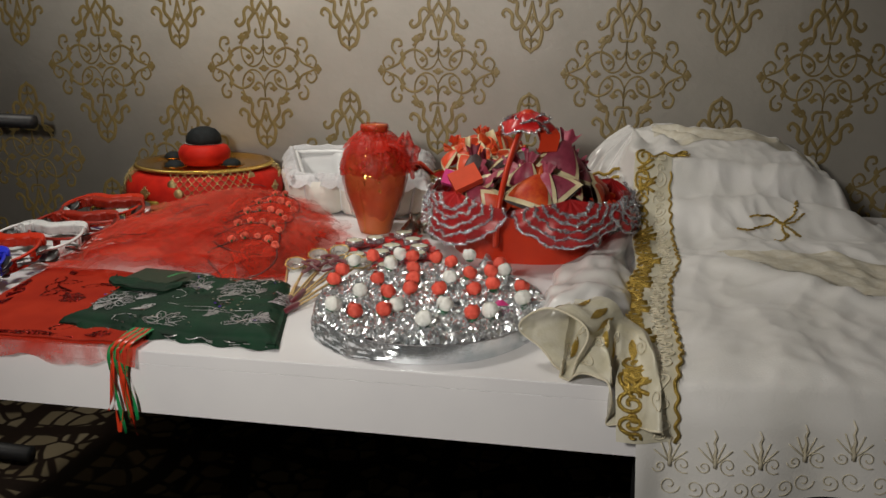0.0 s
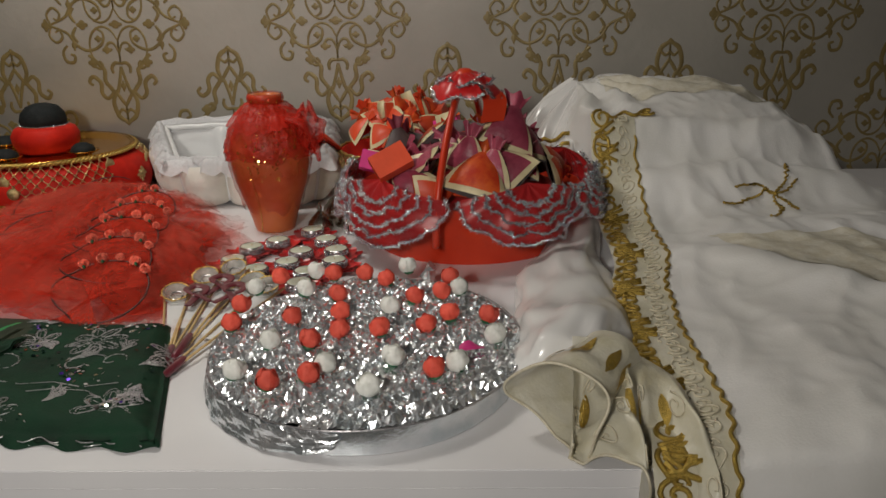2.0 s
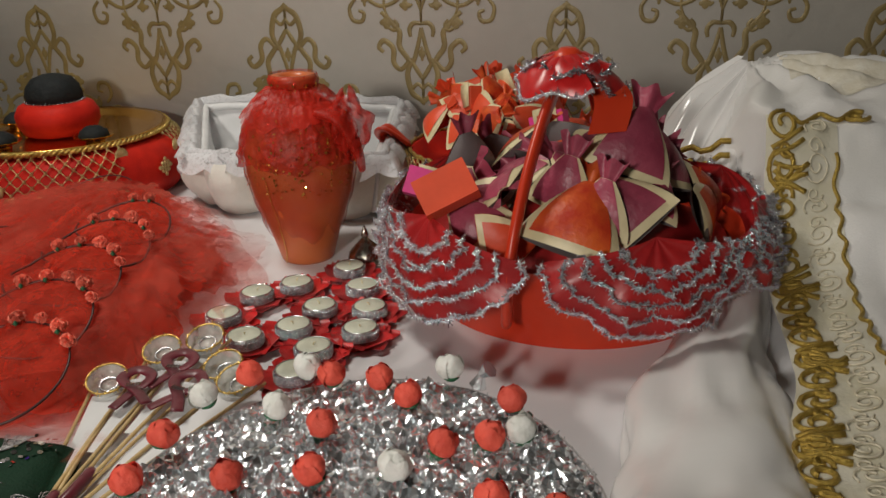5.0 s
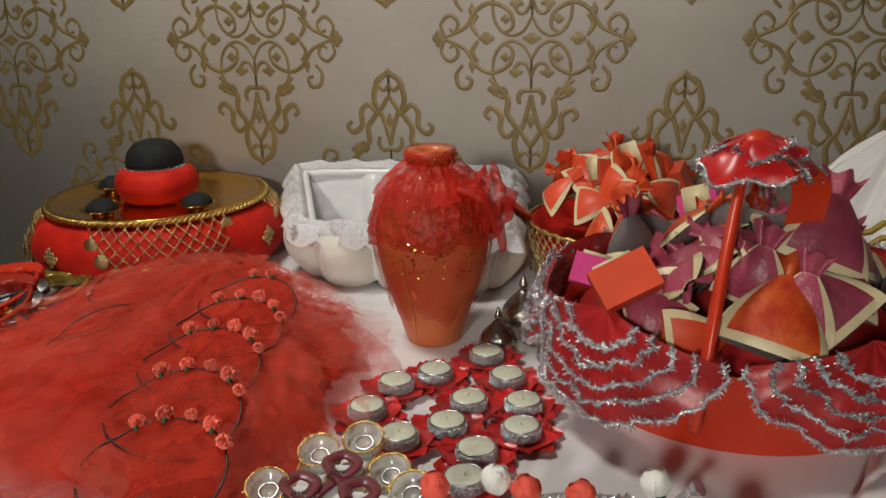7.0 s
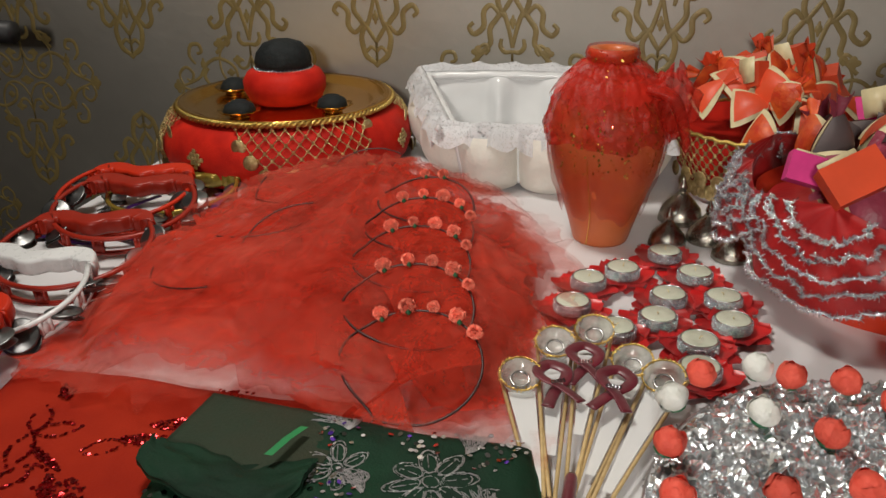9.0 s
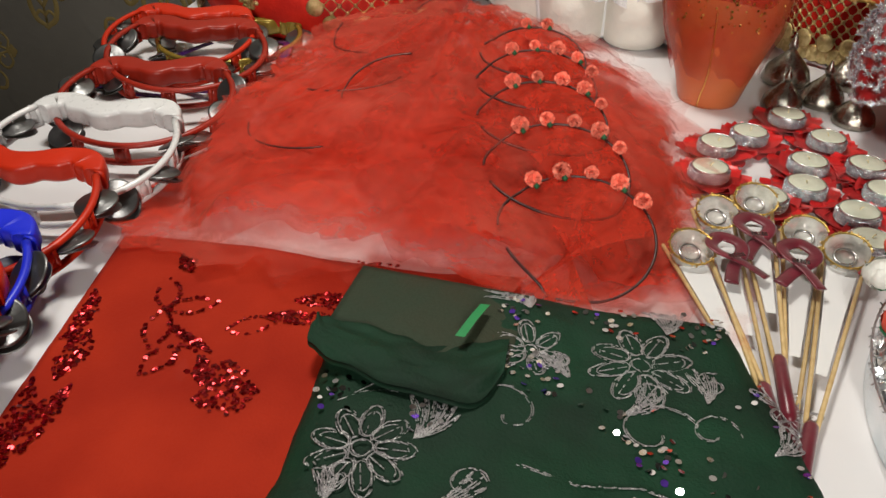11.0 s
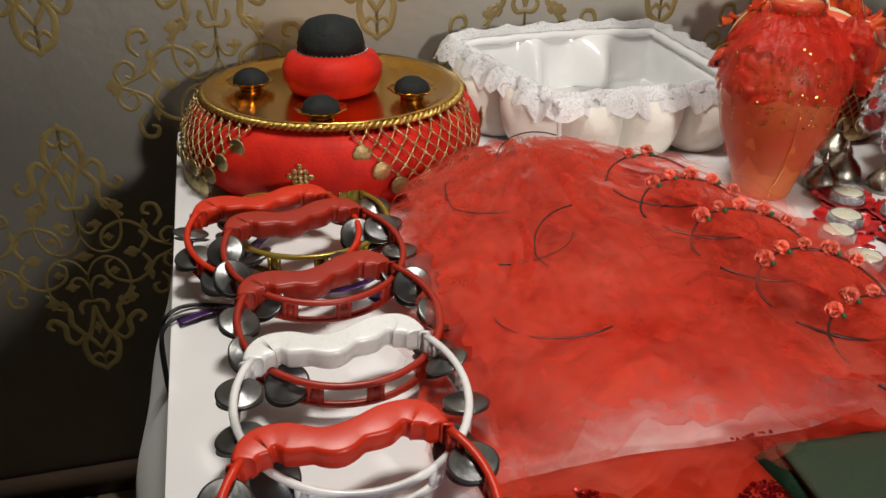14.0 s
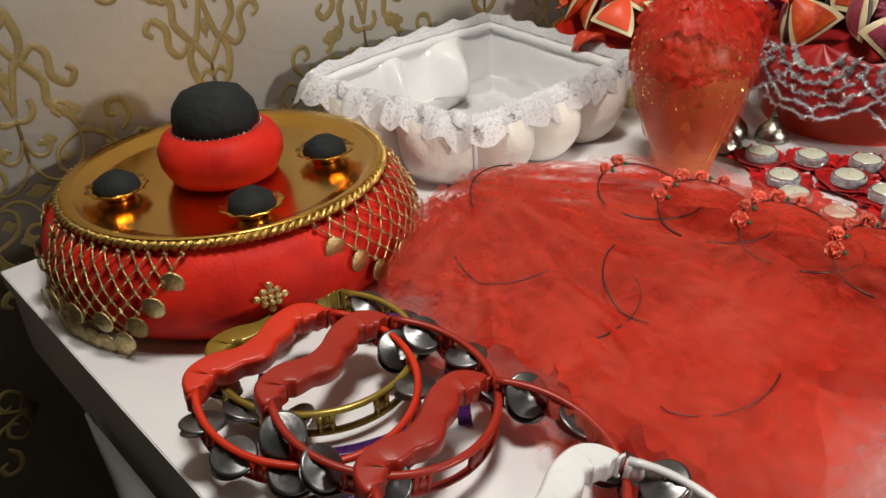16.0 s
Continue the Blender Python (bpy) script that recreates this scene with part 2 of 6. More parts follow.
M_POMWHITE = mat("white_foam", (0.84, 0.84, 0.8), 0.65, col2=(0.74, 0.75, 0.69), nscale=90, bscale=300, bump=0.4, rnd=0.12)
M_LEAF = mat("green_leaf", (0.02, 0.15, 0.06), 0.5, nscale=60)
M_DRESS = mat("white_crepe", (0.79, 0.78, 0.77), 0.36, col2=(0.7, 0.69, 0.66), nscale=9, bscale=320, bump=0.25, sheen=0.2)
M_SHEER = mat("ivory_organza", (0.71, 0.68, 0.57), 0.34, col2=(0.58, 0.54, 0.39), nscale=28, bscale=220, bump=0.4, alpha=(0.75, 1.0))
M_SLEEVE = mat("glossy_white_organza", (0.8, 0.79, 0.77), 0.2, col2=(0.74, 0.73, 0.72), nscale=7, bscale=30, bump=0.15)
M_GOLDTHREAD = mat("gold_thread", (0.56, 0.38, 0.08), 0.36, 0.7, col2=(0.36, 0.25, 0.05), nscale=300, bscale=900, bump=0.7)
M_PALETHREAD = mat("pale_gold_thread", (0.68, 0.63, 0.5), 0.5, 0.1, col2=(0.56, 0.5, 0.36), nscale=200)
M_T_RED = mat("bright_red_plastic", (0.6, 0.03, 0.008), 0.36, nscale=8, bump=0.05, spec=0.35)
M_T_DARK = mat("brick_red_plastic", (0.34, 0.022, 0.01), 0.36, nscale=8, bump=0.05, spec=0.35)
M_T_BLUE = mat("blue_plastic", (0.02, 0.035, 0.72), 0.34, nscale=8, bump=0.05, spec=0.35)
M_T_WHITE = mat("white_plastic", (0.8, 0.8, 0.8), 0.28, nscale=8, bump=0.03, coat=0.3)
M_T_GOLD = mat("olive_gold_plastic", (0.34, 0.24, 0.04), 0.25, 0.4, nscale=8, bump=0.03)
M_JINGLE = mat("dull_steel", (0.16, 0.16, 0.16), 0.36, 0.9, col2=(0.15, 0.15, 0.15), nscale=30, bscale=120, bump=0.2)
M_JINGLE_IN = mat("bright_steel", (0.85, 0.85, 0.84), 0.22, 1.0, nscale=30, bump=0.1)
M_PURPLE = mat("purple_satin", (0.045, 0.008, 0.1), 0.28, nscale=40)
M_HOOP = mat("black_wire", (0.03, 0.012, 0.012), 0.4)
M_CRYSTAL = mat("clear_acrylic", (0.72, 0.72, 0.66), 0.1, alpha=(0.35, 0.6), ascale=60, nscale=60, bump=0.05)

# ---- mesh helpers ----


class G:
    """Collects vertices and faces for one mesh."""

    def __init__(self):
        self.v, self.f = [], []

    def add(self, vs, fs):
        o = len(self.v)
        self.v += [tuple(p) for p in vs]
        self.f += [tuple(i + o for i in q) for q in fs]
        return self

    def grid(self, nu, nv, fn, closed_u=False, thick=0.0):
        vs = [Vector(fn(i / (nu if closed_u else nu - 1), j / (nv - 1))) for j in range(nv) for i in range(nu)]
        cols = nu if closed_u else nu - 1
        fs = [(j * nu + i, j * nu + (i + 1) % nu, (j + 1) * nu + (i + 1) % nu, (j + 1) * nu + i) for j in range(nv - 1) for i in range(cols)]
        if thick:
            k = nu * nv
            low = [p - Vector((0, 0, thick)) for p in vs]
            back = [tuple(q + k for q in reversed(f)) for f in fs]
            rim = [j * nu for j in range(nv)], [j * nu + nu - 1 for j in range(nv)], list(range(nu)), [(nv - 1) * nu + i for i in range(nu)]
            side = [(a, b, b + k, a + k) for r in rim for a, b in zip(r, r[1:])]
            return self.add(vs + low, fs + back + side)
        return self.add(vs, fs)

    def tube(self, pts, r, n=8, closed=False, flat=1.0, up=None):
        pts = [Vector(p) for p in pts]
        m = len(pts)
        rs = r if isinstance(r, (list, tuple)) else [r] * m
        side = None
        vs = []
        for i, p in enumerate(pts):
            a = pts[(i - 1) % m] if closed or i else p
            b = pts[(i + 1) % m] if closed or i < m - 1 else p
            d = (b - a)
            d = d.normalized() if d.length > 1e-9 else Vector((0, 0, 1))
            if side is None:
                ref = Vector(up) if up else (Vector((0, 0, 1)) if abs(d.z) < 0.9 else Vector((1, 0, 0)))
                side = d.cross(ref).normalized()
            else:
                if up and abs(d.dot(Vector(up))) < 0.95:
                    side = d.cross(Vector(up)).normalized()
                else:
                    side = (side - d * side.dot(d))
                    side = side.normalized() if side.length > 1e-6 else d.orthogonal().normalized()
            w = side.cross(d)
            for k in range(n):
                t = 2 * math.pi * k / n
                vs.append(p + side * (math.cos(t) * rs[i]) + w * (math.sin(t) * rs[i] * flat))
        fs = [(i * n + k, i * n + (k + 1) % n, ((i + 1) % m) * n + (k + 1) % n, ((i + 1) % m) * n + k)
              for i in range(m if closed else m - 1) for k in range(n)]
        if not closed:
            fs += [tuple(reversed(range(n))), tuple((m - 1) * n + k for k in range(n))]
        return self.add(vs, fs)

    def lathe(self, prof, n=32, c=(0, 0, 0), wob=None):
        vs = []
        for r, z in prof:
            for k in range(n):
                t = 2 * math.pi * k / n
                q = r * (1 + (wob(t, z) if wob else 0))
                vs.append((c[0] + q * math.cos(t), c[1] + q * math.sin(t), c[2] + z))
        m = len(prof)
        fs = [(i * n + k, i * n + (k + 1) % n, (i + 1) * n + (k + 1) % n, (i + 1) * n + k) for i in range(m - 1) for k in range(n)]
        if prof[0][0] > 1e-6:
            fs.append(tuple(reversed(range(n))))
        if prof[-1][0] > 1e-6:
            fs.append(tuple((m - 1) * n + k for k in range(n)))
        return self.add(vs, fs)

    def box(self, x0, x1, y0, y1, z0, z1, bev=0.0):
        b = bmesh.new()
        bmesh.ops.create_cube(b, size=1, matrix=Matrix.Translation(((x0 + x1) / 2, (y0 + y1) / 2, (z0 + z1) / 2)) @ Matrix.Diagonal((x1 - x0, y1 - y0, z1 - z0, 1)))
        if bev:
            bmesh.ops.bevel(b, geom=b.edges[:], offset=bev, segments=2, affect="EDGES")
        b.verts.index_update()
        self.add([v.co[:] for v in b.verts], [[v.index for v in f.verts] for f in b.faces])
        b.free()
        return self

    def ribbon(self, pts, widths, thick=0.0):
        """A strip along pts; widths are vectors across it."""
        vs, fs = [], []
        for p, w in zip(pts, widths):
            p, w = Vector(p), Vector(w)
            vs += [p - w, p + w]
        m = len(pts)
        fs = [(2 * i, 2 * i + 1, 2 * i + 3, 2 * i + 2) for i in range(m - 1)]
        return self.add(vs, fs)

    def move(self, m):
        self.v = [tuple(m @ Vector(p)) for p in self.v]
        return self


def thing(name, at, label, category, group=""):
    ob = new(name)
    ob.location = at
    ob.empty_display_size = 0.05
    return tagged(ob, label, category, group, "thing")


def part(name, g, material, parent=None, label="", smooth=True, kind=""):
    me = bpy.data.meshes.new(name)
    me.from_pydata(g.v, [], g.f)
    me.polygons.foreach_set("use_smooth", [smooth] * len(me.polygons))
    me.materials.append(material)
    me.update()
    ob = new(name, me)
    if parent:
        ob.parent = parent
        o = Vector((0, 0, 0))
        q = parent
        while q:
            o += q.location
            q = q.parent
        me.transform(Matrix.Translation(-o))
    return tagged(ob, label, kind=kind)


def share(name, me, parent, m):
    ob = new(name, me)
    ob.parent = parent
    ob.matrix_local = m
    return ob


def nz(x, y, z=0.0):
    return noise.noise(Vector((x, y, z)))


def spline(pts, n=8, closed=False):
    """Catmull-Rom through pts."""
    p = [Vector(q) for q in pts]
    m = len(p)
    out = []
    for i in range(m if closed else m - 1):
        a, b, c, d = (p[(i - 1) % m], p[i], p[(i + 1) % m], p[(i + 2) % m]) if closed else (p[max(i - 1, 0)], p[i], p[i + 1], p[min(i + 2, m - 1)])
        for k in range(n):
            t = k / n
            out.append(0.5 * (2 * b + (c - a) * t + (2 * a - 5 * b + 4 * c - d) * t * t + (3 * b - a - 3 * c + d) * t ** 3))
    if not closed:
        out.append(p[-1])
    return out


def ease(x, knots):
    """Smooth value at x between (x, value) knots."""
    if x <= knots[0][0]:
        return knots[0][1]
    for (a, va), (b, vb) in zip(knots, knots[1:]):
        if x <= b:
            t = (x - a) / (b - a)
            t = t * t * (3 - 2 * t)
            return va + (vb - va) * t
    return knots[-1][1]


def spiral(cx, cy, r, turns, start, way=1, n=18):
    """Flat spiral from outside to its middle."""
    return [(cx + r * (1 - 0.82 * k / n) * math.cos(start + way * turns * 2 * math.pi * k / n),
             cy + r * (1 - 0.82 * k / n) * math.sin(start + way * turns * 2 * math.pi * k / n), 0) for k in range(n + 1)]


TOP = 0.75
WALL = 2.37

# ---- the room ----
g = G().box(-3.6, 3.6, WALL, WALL + 0.15, 0, 2.6)
wall = tagged(part("wall_north", g, M_PAPER), "cream wallpaper printed with gold damask medallions", "wall", "", "structure")
tagged(part("wall_south", G().box(-3.6, 3.6, -2.75, -2.6, 0, 2.6), M_PLAIN), "plain beige plaster wall", "wall", "", "structure")
tagged(part("wall_west", G().box(-3.75, -3.6, -2.75, WALL + 0.15, 0, 2.6), M_PLAIN), "plain beige plaster wall", "wall", "", "structure")
tagged(part("wall_east", G().box(3.6, 3.75, -2.75, WALL + 0.15, 0, 2.6), M_PLAIN), "plain beige plaster wall", "wall", "", "structure")
tagged(part("ceiling", G().box(-3.75, 3.75, -2.75, WALL + 0.15, 2.6, 2.7), M_CEIL), "plain white painted ceiling", "ceiling", "", "structure")
tagged(part("floor", G().box(-3.75, 3.75, -2.75, WALL + 0.15, -0.1, 0), M_FLOOR), "dark vinyl floor printed with pale stone rosettes", "floor", "", "structure")


def damask():
    """One medallion: scrolls, hooks and buds, mirrored both ways, as slightly raised print."""
    hw, hh = 0.172, 0.236
    strokes = [
        ([(0.9, 0.0), (0.95, 0.1), (0.86, 0.17), (0.77, 0.12), (0.8, 0.05), (0.86, 0.07)], 0.016),
        ([(0.72, 0.2), (0.79, 0.27), (0.76, 0.36), (0.66, 0.37), (0.63, 0.31), (0.69, 0.29)], 0.02),
        ([(0.94, 0.0), (0.8, 0.04), (0.68, 0.09), (0.58, 0.2), (0.44, 0.255), (0.3, 0.23), (0.21, 0.17), (0.2, 0.08), (0.3, 0.035)], 0.018),
        ([(0.0, 0.16), (0.08, 0.06), (0.2, 0.02), (0.32, 0.06), (0.39, 0.15), (0.4, 0.27), (0.36, 0.34)], 0.014),
        ([(0.56, 0.02), (0.62, 0.1), (0.56, 0.17)], 0.02),
        ([(0.44, 0.3), (0.37, 0.345), (0.28, 0.42), (0.24, 0.46), (0.25, 0.56), (0.19, 0.63), (0.11, 0.69), (0.05, 0.58), (0.0, 0.42)], 0.026),
        ([(0.3, 0.36), (0.26, 0.4), (0.3, 0.44), (0.36, 0.42)], 0.018),
        ([(0.12, 0.68), (0.06, 0.75), (0.0, 0.82)], 0.022),
        ([(0.1, 0.66), (0.17, 0.78), (0.13, 0.92), (0.06, 0.97), (0.0, 0.99)], 0.028),
        ([(0.0, 0.9), (0.06, 0.86), (0.13, 0.91)], 0.018),
        ([(0.14, 0.67), (0.24, 0.745), (0.32, 0.69), (0.32, 0.58), (0.42, 0.52), (0.48, 0.57), (0.43, 0.61)], 0.026),
        ([(0.0, 0.39), (0.08, 0.385), (0.13, 0.43), (0.12, 0.49)], 0.022),
        ([(0.0, 0.29), (0.05, 0.2), (0.12, 0.18), (0.17, 0.22), (0.13, 0.26), (0.09, 0.24)], 0.016),
        ([(0.0, 0.14), (0.0, 0.28), (0.0, 0.4)], 0.012),
        ([(0.0, 0.8), (0.0, 0.9), (0.0, 1.0)], 0.014),
    ]
    buds = [(0.0, 0.0, 0.09, 0.035), (0.47, 0.0, 0.08, 0.04), (0.98, 0.0, 0.06, 0.055), (0.27, 0.14, 0.05, 0.03), (0.17, 0.25, 0.06, 0.035),
            (0.38, 0.38, 0.075, 0.045), (0.0, 0.62, 0.035, 0.05), (0.62, 0.2, 0.035, 0.05), (0.0, 1.0, 0.04, 0.025)]
    g = G()
    for sx in (1, -1):
        for sy in (1, -1):
            for pts, w in strokes:
                line = spline([(x * hw * sx, 0, y * hh * sy) for x, y in pts], 6)
                m = len(line)
                for i, p in enumerate(line):
                    d = (line[min(i + 1, m - 1)] - line[max(i - 1, 0)]).normalized()
                    s = Vector((-d.z, 0, d.x)) * (1.05 * w * hw * (0.55 + 0.6 * math.sin(math.pi * (0.12 + 0.8 * i / m))))
                    g.v += [tuple(p - s), tuple(p + Vector((0, -0.0012, 0))), tuple(p + s)]
                o = len(g.v) - 3 * m
                for i in range(m - 1):
                    for k in (0, 1):
                        a = o + 3 * i + k
                        g.f.append((a, a + 1, a + 4, a + 3))
            for x, y, rx, ry in buds:
                if (sx < 0 and x == 0) or (sy < 0 and y == 0):
                    continue
                c = Vector((x * hw * sx, -0.0014, y * hh * sy))
                ring = []
                for k in range(16):
                    t = 2 * math.pi * k / 16
                    q = 0.75 + 0.35 * abs(math.cos(2 * t))
                    ring.append(c + Vector((rx * hw * q * math.cos(t), 0.001, ry * hh * 1.1 * q * math.sin(t))))
                g.add([c] + ring, [(0, 1 + k, 1 + (k + 1) % 16) for k in range(16)])
    return g


first = part("damask_medallion", damask(), M_DAMASK, wall)
first.location = (-0.255, WALL - 0.0006, 1.12)
for row in range(-3, 4):
    for col in range(-4, 7):
        x = -0.255 + 0.265 * (2 * col + row % 2) - (0.53 if row % 2 else 0)
        z = 1.12 + 0.296 * row
        if (row or col) and -2.3 < x < 2.6 and 0.25 < z < 2.3:
            share("damask_medallion", first.data, wall, Matrix.Translation((x, WALL - 0.0006, z)))
tagged(part("baseboard", G().box(-3.6, 3.6, WALL - 0.014, WALL - 0.001, 0.0, 0.07, 0.003), M_SKIRT), "narrow dark brown skirting board along the wall", "baseboard", "", "structure")

# ---- the table ----
TURN = 0.0
EX, EY = Vector((math.cos(TURN), math.sin(TURN), 0)), Vector((-math.sin(TURN), math.cos(TURN), 0))
CORNER = Vector((-1.128, 2.343, 0))
LONG, DEEP = 2.55, 1.286


def on_table(u, v, z=0.0):
    """A place on the table, u along its back edge from the left end, v towards the front."""
    return CORNER + EX * u - EY * v + Vector((0, 0, z))


def table_box(u0, u1, v0, v1, z0, z1, bev=0.0):
    g = G().box(u0, u1, -v1, -v0, z0, z1, bev)
    return g.move(Matrix.Translation(CORNER) @ Matrix.Rotation(TURN, 4, "Z"))


table = thing("long_table", on_table(LONG / 2, DEEP / 2, 0), "long white laminate table with a deep plain apron", "table")
part("tabletop", table_box(0, LONG, 0, DEEP, TOP - 0.022, TOP, 0.0012), M_TABLE, table, smooth=False)
part("apron", table_box(0.006, LONG - 0.006, DEEP - 0.02, DEEP - 0.0002, TOP - 0.104, TOP - 0.0221), M_TABLE, table, smooth=False)
part("apron", table_box(0.006, LONG - 0.006, 0.006, 0.024, TOP - 0.104, TOP - 0.0221), M_TABLE, table, smooth=False)
part("apron", table_box(0.0015, 0.02, 0.0245, DEEP - 0.0245, TOP - 0.104, TOP - 0.0221), M_TABLE, table, smooth=False)
part("apron", table_box(LONG - 0.024, LONG - 0.006, 0.0245, DEEP - 0.0245, TOP - 0.104, TOP - 0.0221), M_TABLE, table, smooth=False)
for u in (0.12, 1.42, LONG - 0.12):
    for v in (0.12, DEEP - 0.16):
        part("leg", table_box(u - 0.016, u + 0.016, v - 0.016, v + 0.016, 0, TOP - 0.0225, 0.003), M_BLACKMETAL, table, "black steel leg")


def swag():
    def fn(u, v):
        p = on_table(-0.006, 0.25 + 0.8 * u, 0)
        hang = 0.26 * math.sin(math.pi * u) ** 0.6 * v
        out = 0.05 * math.sin(math.pi * min(1, v * 1.05)) * math.sin(math.pi * u) + 0.006 * math.sin(26 * u + 5 * v) * v
        return p + Vector((-out - 0.002, 0, TOP - 0.07 - hang))
    return G().grid(40, 18, fn)


part("side_drape", swag(), M_WHITESATIN, table, "white cloth sagging along the end")

# ---- black chair beside the table ----


def chair():
    c = thing("padded_chair", (-1.98, 1.97, 0), "black padded chair with a steel frame beside the table", "chair")
    x, y = -1.98, 1.97
    part("seat", G().box(x - 0.23, x + 0.23, y - 0.22, y + 0.22, 0.42, 0.49, 0.02), M_BLACK, c)
    part("backrest", G().box(x - 0.22, x + 0.2, y + 0.2, y + 0.25, 0.62, 0.99, 0.02), M_BLACK, c)
    for sx in (-1, 1):
        for sy in (-1, 1):
            part("leg", G().tube([(x + sx * 0.21, y + sy * 0.2, 0.42), (x + sx * 0.24, y + sy * 0.23, 0.0)], 0.012), M_BLACKMETAL, c)
        part("back_post", G().tube([(x + sx * 0.19, y + 0.235, 0.44), (x + sx * 0.19, y + 0.26, 0.97)], 0.011), M_BLACKMETAL, c)
        part("armrest", G().tube(spline([(x + sx * 0.27, y - 0.2, 0.66), (x + sx * 0.27, y, 0.68), (x + sx * 0.27, y + 0.24, 0.68)], 5), 0.016), M_BLACK, c)
    part("top_rail", G().tube([(x - 0.26, y + 0.2, 0.975), (x + 0.57, y + 0.18, 0.965)], 0.021), M_BLACK, c)
    part("floor_rail", G().tube([(x - 0.24, y - 0.02, 0.028), (x + 0.61, y - 0.06, 0.028)], 0.024), M_BLACK, c)


chair()

# ---- henna tray on its red cushion ----


def coin_mesh():
    return G().lathe([(0.0, 0.0), (0.0098, 0.0), (0.0112, 0.0008), (0.0098, 0.0018), (0.0, 0.0016)], 16)


def fringe(parent, c, a0, a1, rad, ztop, drop, cols, rows, coins=True):
    """A net of little brass links that narrows to a row of coins."""
    g = G()
    knots = {}
    for j in range(rows):
        cut = j * 0.5
        for i in range(cols):
            s = i + (0.5 if j % 2 else 0)
            if s < cut * 0.9 or s > cols - 1 - cut * 0.3:
                continue
            a = a0 + (a1 - a0) * s / (cols - 1)
            z = ztop - drop * j / (rows - 1)
            r = rad(z) + 0.003
            p = Vector((c[0] + r * math.cos(a), c[1] + r * math.sin(a), z))
            knots[(i, j)] = p
            g.lathe([(0, -0.004), (0.0034, 0), (0, 0.004)], 6, p + Vector((0, 0, 0)))
    for (i, j), p in knots.items():
        for q in ((i, j + 1), (i + (1 if j % 2 else -1), j + 1)):
            if q in knots:
                g.tube([p, knots[q]], 0.0009, 5)
    part("coin_fringe", g, M_COIN, parent, "net of brass links")
    if coins:
        low = {}
        for (i, j), p in knots.items():
            if i not in low or j > low[i][0]:
                low[i] = (j, p)
        drops = list(low.values()) + [(j, p) for (i, j), p in knots.items() if j == 5 and i % 2 == 0]
        for j, p in drops:
            d = Vector((p.x - c[0], p.y - c[1], 0)).normalized()
            m = d.to_track_quat("Z", "Y").to_matrix().to_4x4()
            share("coin", COIN, parent, Matrix.Translation(Vector(p) + d * 0.005 - Vector((0, 0, 0.013)) - Vector(parent.location)) @ m @ Matrix.Scale(1.12, 4))


COIN = bpy.data.meshes.new("coin")
gc = coin_mesh()
COIN.from_pydata(gc.v, [], gc.f)
COIN.polygons.foreach_set("use_smooth", [True] * len(COIN.polygons))
COIN.materials.append(M_COIN)


